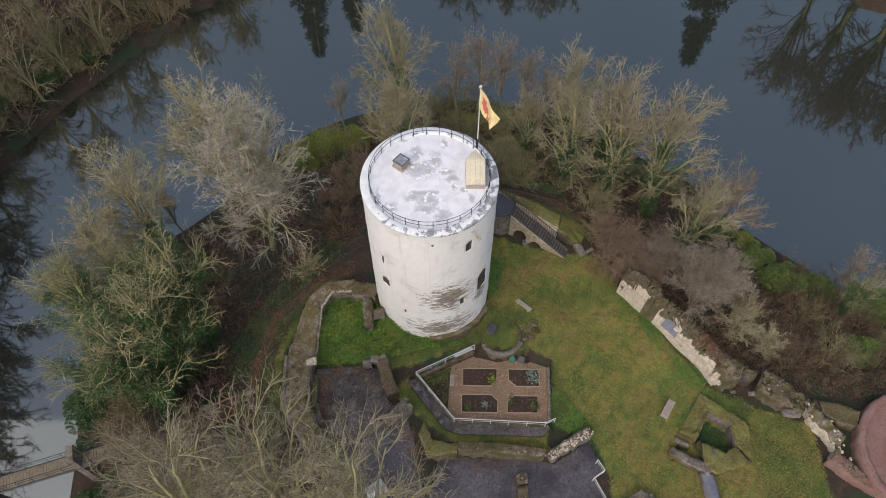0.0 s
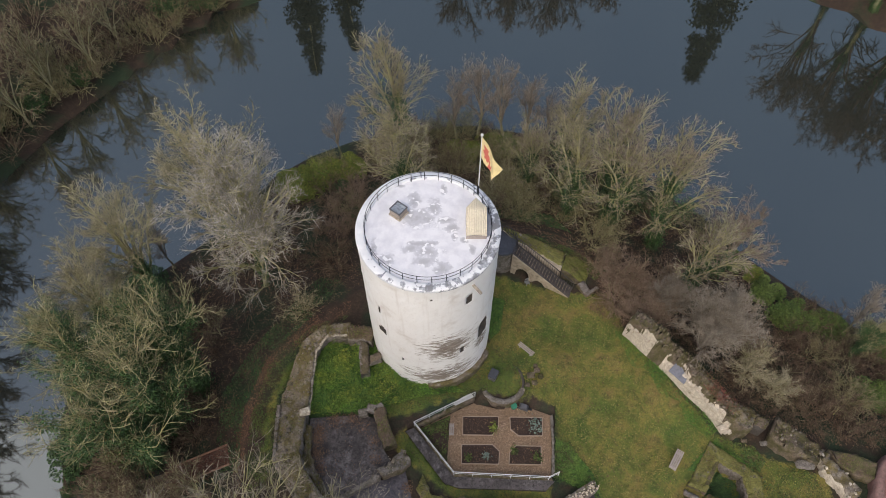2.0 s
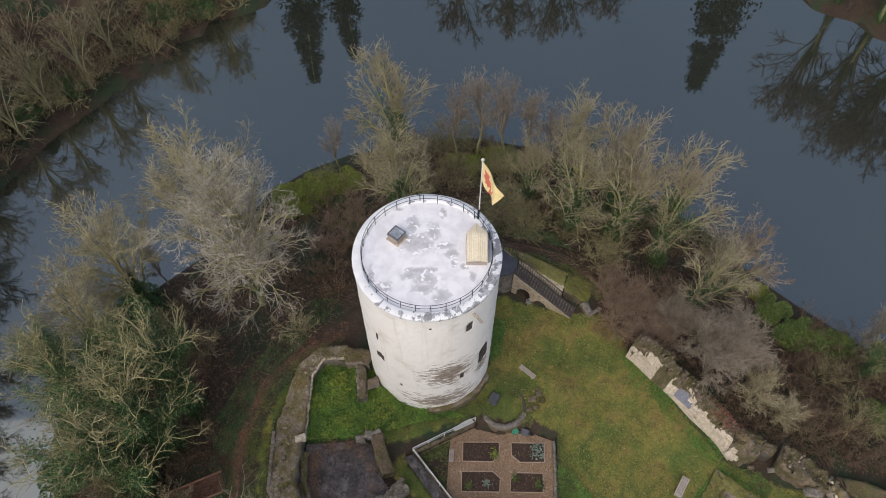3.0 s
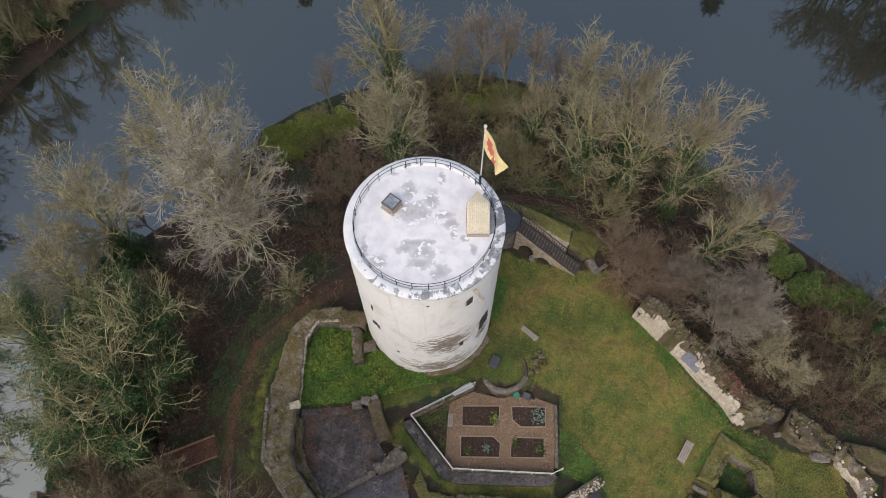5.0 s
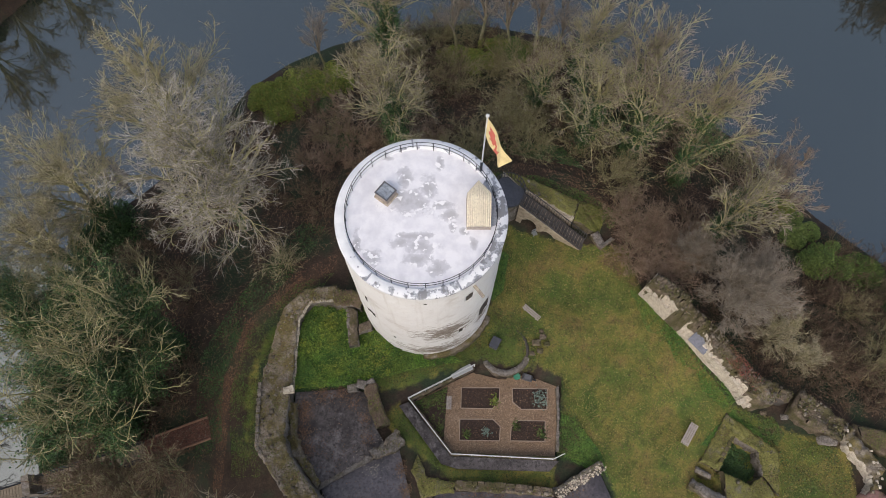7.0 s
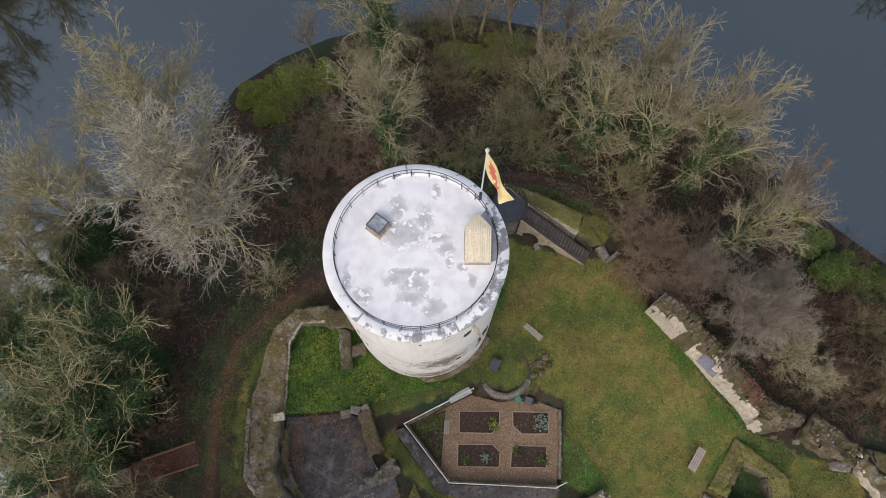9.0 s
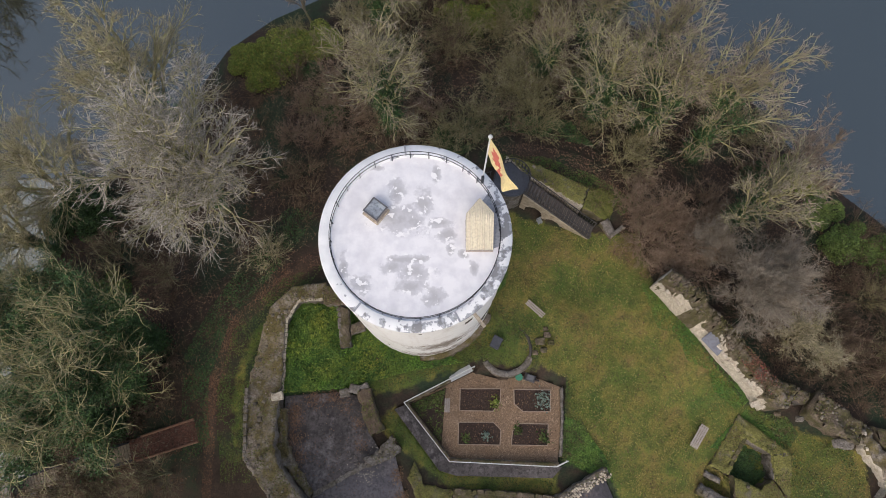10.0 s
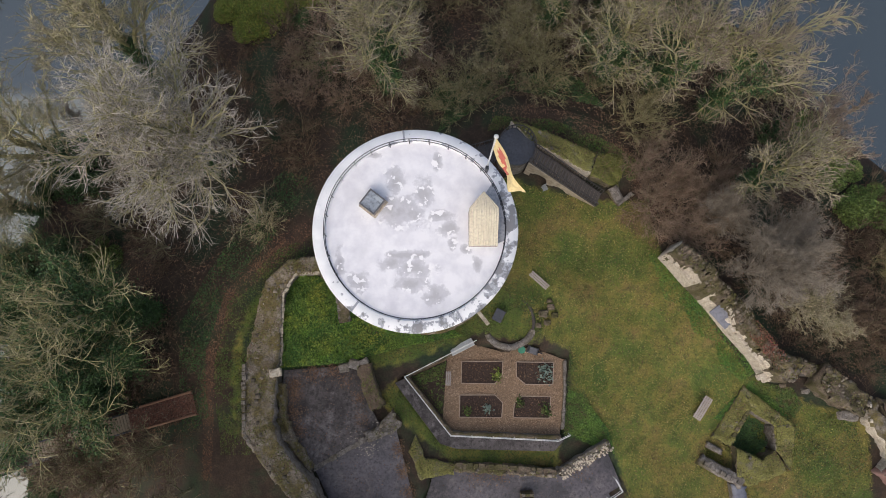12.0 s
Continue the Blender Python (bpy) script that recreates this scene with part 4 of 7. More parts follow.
masonry("wall_stretch", [(-14.2, 28.7), (-14.45, 26.4), (-14.2, 22.0), (-13.3, 20.7), (-10.6, 17.2), (-8.4, 13.0)], [(-11.95, 28.0), (-11.95, 26.0), (-12.0, 22.9), (-11.4, 21.3), (-9.4, 18.9), (-6.8, 14.0)], [2.6, 3.5, 3.9, 3.6, 3.2, 2.8], -0.8, 1.1, [M_RUINMIX, M_RUINGREY], ringw, seed=2.2, rough=0.13)
masonry("inner_ledge", [(-12.05, 25.6), (-12.1, 22.8), (-11.3, 21.2), (-9.5, 19.0)], [(-11.5, 25.6), (-11.4, 23.0), (-10.7, 21.6), (-9.3, 19.6)], [2.5, 2.3, 2.2, 1.9], 1.0, 1.0, [M_RUINMIX, M_RUINMIX], ringw, seed=2.6, rough=0.16, cols=6, bulge=0.14)
coping(ringw, [(-8.6, 33.95, 3.2), (-10.7, 33.85, 3.35), (-11.6, 32.3, 3.1), (-11.75, 30.2, 2.5), (-11.85, 27.0, 2.2)], 0.3, M_STONEPALE, 1, 0.02)
coping(ringw, [(-14.35, 27.2, 3.2), (-14.2, 24.6, 3.75), (-14.05, 22.1, 3.85), (-13.1, 20.8, 3.6), (-11.6, 18.5, 3.3)], 0.4, M_RUINGREY, 2)
cross = thing("cross_wall", (0, 0, 0), "low mossy wall stub with an arch beside the keep", "ruined wall")
masonry("wall_stretch", [(-8.9, 35.1), (-6.3, 34.6)], [(-8.7, 33.6), (-6.5, 33.4)], [3.4, 3.2], 1.0, 1.0, [M_EARTH, M_RUINGREY], cross, seed=4.0)
masonry("wall_stretch", [(-7.7, 33.4), (-7.4, 30.2)], [(-6.9, 33.3), (-6.6, 30.3)], [3.1, 2.9], 1.0, 1.0, [M_RUIN, M_RUINGREY], cross, seed=4.2, cols=3)
masonry("arch_stub", [(-6.7, 31.2), (-5.6, 31.6)], [(-6.6, 32.0), (-5.7, 32.3)], [3.1, 3.3], 2.4, 2.4, [M_RUIN, M_RUINGREY], cross, seed=4.4, cols=3)
coping(cross, [(-7.65, 33.3, 3.02), (-7.35, 30.4, 2.85)], 0.36, M_RUINGREY, 3)
slab("courtyard_floor", COURT, 1.42, 0.5, M_COURT)
tagged(bpy.data.objects["courtyard_floor"], "dark weathered asphalt floor of the ruined courtyard", "floor", kind="structure")
slab("lower_courtyard_floor", LOWCOURT, 0.72, 0.5, M_WET)
tagged(bpy.data.objects["lower_courtyard_floor"], "dark damp floor of the lower courtyard", "floor", kind="structure")
step = thing("courtyard_step", (0, 0, 0), "worn pale stone step between the two courtyard levels", "step")
masonry("step_stone", [(-9.5, 19.0), (-7.4, 20.2), (-5.3, 21.3)], [(-9.6, 19.25), (-7.5, 20.45), (-5.4, 21.6)], [1.5, 1.47, 1.5], 0.4, 1.3, [M_RUINGREY, M_RUINGREY], step, seed=5.1, rough=0.03, cols=2, bulge=0.04)
coping(step, [(-9.45, 19.2, 1.42), (-7.4, 20.35, 1.4), (-5.4, 21.45, 1.42)], 0.5, M_RUINGREY, 4)
stub = thing("courtyard_wall", (0, 0, 0), "crumbling stone wall between courtyard and garden path", "ruined wall")
masonry("wall_stretch", [(-6.1, 26.9), (-5.6, 25.0), (-5.0, 23.6)], [(-5.1, 27.2), (-4.6, 25.4), (-3.9, 24.0)], [2.8, 2.6, 2.4], 1.0, 0.6, [M_EARTH, M_RUIN], stub, seed=5.5)
masonry("wall_stretch", [(-5.6, 21.9), (-4.4, 22.5), (-3.4, 23.6)], [(-5.0, 21.3), (-3.4, 21.9), (-2.7, 22.7)], [2.0, 2.2, 2.1], 0.4, 0.4, [M_RUINGREY, M_RUIN], stub, seed=5.7, rough=0.25)
for x, y, z, s, t in ((-7.0, 26.85, 2.0, 0.8, 10), (-6.2, 27.1, 2.35, 0.85, -15), (-5.5, 27.3, 2.4, 0.6, 30)):
    b2 = bmesh.new()
    box(b2, 0, 0, 0, s, s * 0.8, 0.8, 0, 0.06)
    ob = part("stone_block", b2, M_RUINGREY)
    ob.matrix_basis = pose(x, y, z - 0.35, 3, -4, t)
    tagged(ob, "squared grey stone block on the courtyard wall", "stone", "blocks on the courtyard wall")
pil = thing("wall_pillar", (-12.0, 26.5, 3.2), "stacked pale stones on the inner edge of the curtain wall", "stone")
for k, (dx, s) in enumerate(((0, 0.9), (0.08, 0.8))):
    b2 = bmesh.new()
    box(b2, dx, 0.03 * k, 0.24 * k - 0.1, s, s * 0.65, 0.27, 8 + 12 * k, 0.05)
    part("stone", b2, M_STONEPALE, pil)


# ---- kitchen garden ----
slab("garden_floor", GARDEN, 0.08, 0.4, M_CHIPS)
tagged(bpy.data.objects["garden_floor"], "brown wood-chip paths of the small garden", "floor", kind="structure")
slab("garden_verge", [(-2.1, 26.0), (0.4, 22.8), (0.75, 27.3)], 0.16, 0.3, M_SOIL)
tagged(bpy.data.objects["garden_verge"], "dark weedy corner soil beside the garden", "ground", kind="structure")
BEDS = [[(1.9, 27.2), (5.15, 27.2), (5.1, 26.2), (4.5, 25.45), (1.85, 25.5)], [(6.2, 27.15), (9.15, 27.1), (9.05, 25.4), (6.9, 25.4), (6.2, 26.0)], [(1.75, 24.6), (4.5, 24.6), (5.1, 24.0), (5.0, 22.85), (1.7, 22.9)], [(6.6, 24.5), (8.85, 24.45), (8.75, 22.8), (5.9, 22.85), (6.0, 23.9)]]


for k, poly in enumerate(BEDS):
    cx, cy = np.mean([p[0] for p in poly]), np.mean([p[1] for p in poly])
    bed = thing("garden_bed", (cx, cy, 0.08), "dark soil garden bed edged with thin boards", "garden bed", "beds of the garden")
    loc = [(x - cx, y - cy) for x, y in poly]
    soil = slab("soil", [(x * 0.98, y * 0.98) for x, y in loc], 0.05, 0.2, M_SOIL, bed)
    for (ax, ay), (bx, by) in zip(loc, loc[1:] + loc[:1]):
        b2 = bmesh.new()
        L = math.hypot(bx - ax, by - ay)
        box(b2, (ax + bx) / 2, (ay + by) / 2, -0.1, L, 0.07, 0.24, math.degrees(math.atan2(by - ay, bx - ax)))
        part("edging_board", b2, M_EDGE, bed)
    rng = np.random.default_rng(20 + k)
    c = np.stack([rng.uniform(min(p[0] for p in loc) * 0.9, max(p[0] for p in loc) * 0.9, 150), rng.uniform(min(p[1] for p in loc) * 0.85, max(p[1] for p in loc) * 0.85, 150), np.full(150, 0.12)], 1)
    V, F = leaf_quads(rng, c, 0.07)
    tagged(mesh_np("dry_foliage", V, F, M_LITTER, soil), kind="stuff")
for x, y, r, mat, lab in ((8.45, 26.3, 0.75, "g", "grey-green cabbage clump in a garden bed"), (8.45, 23.4, 0.55, "w", "dark green herb clump in a garden bed"), (2.3, 23.4, 0.4, "w", "small green seedlings in a garden bed"), (4.7, 26.1, 0.5, "y", "yellowing plant at the edge of a garden bed"), (6.4, 24.0, 0.45, "w", "small green herb in a garden bed"), (3.9, 23.6, 0.4, "g", "grey-green lettuce clump in a garden bed")):
    rng = np.random.default_rng(int(x * 10 + y))
    n = int(170 * r)
    c = np.stack([x + rng.normal(0, r * 0.4, n), y + rng.normal(0, r * 0.5, n), 0.2 + rng.uniform(0, 0.3, n)], 1)
    V, F = leaf_quads(rng, c, 0.11)
    tagged(mesh_np("garden_plant", V, F, {"w": M_VERGE, "y": M_YELLOWBUSH}[mat] if mat != "g" else mottled("cabbage_leaves", (0.16, 0.22, 0.18), (0.22, 0.28, 0.24), (0.12, 0.17, 0.12), 2, 6, 0.7, 0, 0, 0.3)), lab, "plant", kind="stuff")
retain = thing("retaining_wall", (0, 0, 0), "low stone retaining wall round the sunken garden", "wall")
masonry("wall_stretch", [(2.9, 28.95), (-2.5, 26.25)], [(3.0, 28.65), (-2.25, 26.0)], [1.0, 0.95], -0.2, -0.2, [M_RUIN, M_RUIN], retain, seed=6.1, cols=2, rough=0.04, bulge=0.05)
masonry("wall_stretch", [(-2.6, 26.2), (0.95, 21.65)], [(-2.3, 26.2), (1.15, 21.9)], [0.95, 0.95], -0.2, -0.2, [M_RUIN, M_RUIN], retain, seed=6.2, cols=2, rough=0.04, bulge=0.05)
masonry("wall_stretch", [(0.9, 21.6), (9.5, 21.2)], [(1.0, 21.9), (9.5, 21.55)], [0.93, 0.9], -0.2, -0.2, [M_RUIN, M_RUINGREY], retain, seed=6.3, cols=2, rough=0.04, bulge=0.05)
masonry("wall_stretch", [(9.85, 22.0), (10.05, 25.0), (10.1, 27.4)], [(9.6, 22.0), (9.85, 25.0), (9.85, 27.2)], [0.35, 0.5, 0.4], -0.2, -0.2, [M_RUINGREY, M_RUIN], retain, seed=6.4, cols=2, rough=0.06, bulge=0.05)
slab("garden_path", PATH_S, 0.9, 0.5, M_COURT)
tagged(bpy.data.objects["garden_path"], "dark asphalt path below the garden fence", "path", kind="structure")


def build_fence(name, pts, zs, height, label, gap=1.7, mat=M_WHITE, rails=(1.0, 0.55)):
    fence = thing(name, (0, 0, 0), label, "fence")
    P = [Vector((x, y, z)) for (x, y), z in zip(pts, zs)]
    done = set()
    for a, b in zip(P, P[1:]):
        n = max(1, round((b - a).length / gap))
        for k in range(n + 1):
            p = a.lerp(b, k / n)
            key = (round(p.x, 2), round(p.y, 2))
            if key in done:
                continue
            done.add(key)
            b2 = bmesh.new()
            bar(b2, p - Vector((0, 0, 0.15)), p + Vector((0, 0, height)), 0.03, 6)
            part("post", b2, mat, fence)
        for f in rails:
            b2 = bmesh.new()
            bar(b2, a + Vector((0, 0, height * f)), b + Vector((0, 0, height * f)), 0.036 if f == 1.0 else 0.018, 6)
            part("rail", b2, mat, fence)
    return fence


gf = build_fence("garden_fence", [(3.0, 28.85), (-2.5, 26.1), (1.0, 21.7), (9.15, 21.3), (10.05, 21.72)], [0.95, 0.92, 0.9, 0.88, 0.88], 1.0, "white metal railing round the sunken garden")
sign = thing("notice_board", (1.9, 28.35, 0.95), "white rectangular notice board fixed to the garden railing", "sign", turn=26)
b2 = bmesh.new()
box(b2, 0, 0, 0.1, 1.9, 0.04, 0.8, 0, 0.01, 48)
part("panel", b2, M_WHITE, sign)
b2 = bmesh.new()
bar(b2, (-0.7, 0.02, -0.05), (-0.7, 0.02, 0.5), 0.03)
part("post", b2, M_STEEL, sign)
b2 = bmesh.new()
bar(b2, (0.7, 0.02, -0.05), (0.7, 0.02, 0.5), 0.03)
part("post", b2, M_STEEL, sign)


def build_bench(x, y, z, turn, length, label, slats=4, depth=0.5):
    bench = thing("bench", (x, y, z), label, "bench", turn=turn)
    for k in range(slats):
        b2 = bmesh.new()
        box(b2, 0, (k - (slats - 1) / 2) * depth / slats, 0.40, length, depth / slats - 0.035, 0.05, 0, 0.008)
        part("slat", b2, M_BENCH, bench)
    for s in (-1, 1):
        b2 = bmesh.new()
        box(b2, s * length * 0.36, 0, 0, 0.09, depth * 0.85, 0.4, 0, 0.01)
        part("leg", b2, M_BENCH, bench)
    return bench


build_bench(21.0, 23.45, ground_z(21.0, 23.45) - 0.03, 56, 2.0, "weathered slatted timber bench on the lawn", 4, 0.7)
build_bench(8.0, 33.5, ground_z(8.0, 33.5) - 0.03, -42, 1.75, "weathered slatted timber bench by the round footing", 3, 0.5)
build_bench(0.85, 25.9, 0.08, 88, 1.1, "short grey plank seat in the garden", 3, 0.45)

# round footing with well-like ring
rf = thing("round_footing", (0, 0, 0), "low circular stone footing of a vanished turret", "ruin")
arc = lambda r, a0, a1, n=14: [(5.6 + r * math.cos(radians(a0 + (a1 - a0) * k / n)), 30.3 + r * math.sin(radians(a0 + (a1 - a0) * k / n))) for k in range(n + 1)]
masonry("kerb", arc(2.25, -150, -20), arc(1.75, -150, -20), [1.15, 1.1, 1.0], 0.0, 0.5, [M_RUINGREY, M_RUIN], rf, seed=7.1, cols=3, rough=0.07, step=0.35, bulge=0.05)
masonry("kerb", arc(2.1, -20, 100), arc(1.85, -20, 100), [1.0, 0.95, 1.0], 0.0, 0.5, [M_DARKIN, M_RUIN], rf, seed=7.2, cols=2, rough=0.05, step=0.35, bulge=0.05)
rk = thing("boulder_heap", (8.3, 30.9, ground_z(8.3, 30.9)), "heap of dark mossy stones beside the round footing", "rock")


def stone_bm(rng, sx, sy, sz):
    b2 = bmesh.new()
    bmesh.ops.create_icosphere(b2, subdivisions=2, radius=1)
    for v in b2.verts:
        k = 1 + rng.uniform(-0.16, 0.16)
        c = [max(-0.72, min(0.72, t)) * k for t in v.co]
        v.co = (c[0] * sx * 0.7, c[1] * sy * 0.7, c[2] * sz * 0.7)
    return b2


srng = random.Random(8)
for dx, dy, s in ((0, 0, 0.7), (0.6, 0.5, 0.55), (0.3, -0.7, 0.5), (0.9, -0.1, 0.5), (-0.4, -0.9, 0.45), (0.5, 1.0, 0.4)):
    ob = part("stone", stone_bm(srng, s, s * 0.8, s * 0.7), M_RUIN, rk)
    ob.location = (dx, dy, s * 0.3)
bx = thing("storage_box", (4.75, 30.75, ground_z(4.75, 30.75)), "dark grey covered box standing against the keep's foot", "box", turn=-28)
b2 = bmesh.new()
box(b2, 0, 0, 0, 0.7, 0.9, 0.7, 0, 0.05)
part("body", b2, M_CARGREY, bx)
b2 = bmesh.new()
box(b2, 0, 0, 0.7, 0.78, 0.98, 0.08, 0, 0.03)
part("lid", b2, M_TARP, bx)
tb = thing("green_tub", (6.6, 28.1, 0.08), "green plastic tub with garden tools beside it", "tub")
b2 = bmesh.new()
bmesh.ops.create_cone(b2, cap_ends=True, segments=16, radius1=0.24, radius2=0.3, depth=0.45, matrix=Matrix.Translation((0, 0, 0.22)))
part("body", b2, M_GREENBIN, tb)
wb = thing("wheelbarrow", (7.5, 28.05, 0.08), "dark overturned wheelbarrow at the garden's edge", "wheelbarrow", turn=-20)
b2 = bmesh.new()
r = bmesh.ops.create_cube(b2, size=1, matrix=Matrix.Translation((0, 0, 0.32)) @ Matrix.Diagonal((0.9, 0.6, 0.35, 1)))
for v in r["verts"]:
    if v.co.z > 0.3:
        v.co.x *= 0.6
        v.co.y *= 0.7
part("tray", b2, M_CARGREY, wb)
b2 = bmesh.new()
bmesh.ops.create_cone(b2, cap_ends=True, segments=14, radius1=0.19, radius2=0.19, depth=0.08, matrix=pose(0.62, 0, 0.2, 90, 0, 0))
part("wheel", b2, M_IRON, wb)
for s in (-1, 1):
    b2 = bmesh.new()
    bar(b2, (0.5, 0.12 * s, 0.15), (-0.95, 0.28 * s, 0.25), 0.02)
    part("handle", b2, M_IRON, wb)

# ---- ruins south of the garden ----
sw = thing("south_wall", (0, 0, 0), "low brown stone wall between path and sunken floor", "ruined wall")
masonry("wall_stretch", [(1.3, 19.7), (5.4, 19.45), (9.0, 19.1)], [(1.3, 18.95), (5.4, 18.75), (9.0, 18.5)], [1.5, 1.5, 1.3], 0.3, -0.7, [M_RUIN, M_RUIN], sw, seed=8.1, rough=0.08)
masonry("wall_stretch", [(-1.6, 21.8), (-1.0, 20.0), (1.2, 19.6)], [(-2.2, 20.4), (-1.3, 18.4), (1.2, 18.8)], [1.3, 1.3, 1.3], 0.3, -0.7, [M_MOSS, M_RUIN], sw, seed=8.2, rough=0.12)
coping(sw, [(1.4, 19.55, 1.5), (5.4, 19.35, 1.48), (8.8, 19.0, 1.3)], 0.45, M_RUIN, 5)
rw = thing("rubble_wall", (0, 0, 0), "short wall of pale loose rubble stones", "ruined wall")
masonry("wall_core", [(9.0, 18.95), (12.9, 21.2)], [(9.7, 18.4), (13.3, 20.5)], [0.85, 1.1], -0.6, -0.7, [M_RUINGREY, M_RUINGREY], rw, seed=8.4, rough=0.1)
for k in range(120):
    t, w = srng.random(), srng.uniform(0.15, 0.95)
    s = srng.uniform(0.09, 0.22)
    ob = part("stone", stone_bm(srng, s, s * 0.8, s * 0.7), M_STONEPALE, rw) if k < 6 else None
    if ob is None:
        src = [o for o in rw.children if o.name.startswith("stone")][k % 6]
        ob = src.copy()
        scene.collection.objects.link(ob)
    ob.matrix_basis = pose(9.1 + 3.9 * t + 0.55 * w, 18.9 + 2.25 * t - 0.62 * w, 0.93 + 0.25 * t + srng.uniform(-0.03, 0.06), srng.uniform(0, 90), srng.uniform(0, 90), srng.uniform(0, 360))
slab("sunken_floor", LOWFLOOR, -0.45, 0.4, M_WET)
tagged(bpy.data.objects["sunken_floor"], "dark damp paving of the sunken southern court", "floor", kind="structure")
build_fence("court_railing", [(13.6, 18.3), (14.1, 17.4), (13.1, 16.75), (14.0, 14.8), (14.2, 12)], [-0.1, -0.1, -0.1, -0.1, -0.1], 1.0, "white metal railing at the sunken court's edge")
pl = thing("brick_pier", (6.9, 16.8, -0.45), "broken square brick pier in the sunken court", "pier", turn=4)
b2 = bmesh.new()
box(b2, 0, 0, 0, 1.0, 0.9, 0.9, 0, 0.05)
part("base", b2, M_RUIN, pl)
for k in range(9):
    b2 = bmesh.new()
    box(b2, -0.32 + 0.32 * (k % 3), -0.28 + 0.28 * (k // 3), 0.9, 0.28, 0.24, 0.10 + 0.06 * (k * 7 % 3), 5 * (k % 3) - 4, 0.02)
    part("brick", b2, M_RUIN if k % 2 else M_RUINGREY, pl)
masonry("wall_stretch", [(6.4, 16.2), (6.5, 9)], [(7.4, 16.2), (7.5, 9)], [0.4, 0.3], -0.7, -0.7, [M_RUIN, M_RUIN], thing("dividing_wall", (0, 0, 0), "low crumbling dividing wall in the sunken court", "ruined wall"), seed=8.8)
hu = thing("garden_marquee", (-5.6, 15.0, 0.72), "small white pitched canopy in the lower court", "canopy", turn=35)
b2 = bmesh.new()
vs = [b2.verts.new(p) for p in ((-1, -0.8, 2.0), (1, -0.8, 2.0), (1, 0.8, 2.0), (-1, 0.8, 2.0), (-0.9, 0, 2.7), (0.9, 0, 2.7))]
for f in ((0, 1, 5, 4), (2, 3, 4, 5), (1, 2, 5), (3, 0, 4)):
    b2.faces.new([vs[i] for i in f])
part("canopy_top", b2, M_WHITE, hu)
for sx in (-1, 1):
    for sy in (-1, 1):
        b2 = bmesh.new()
        bar(b2, (0.95 * sx, 0.75 * sy, 0), (0.95 * sx, 0.75 * sy, 2.02), 0.03)
        part("leg", b2, M_STEEL, hu)

# ---- wall and ruins east of the lawn ----
ew = thing("east_wall", (0, 0, 0), "long ruined wall with cream rendered face and overgrown top", "ruined wall")


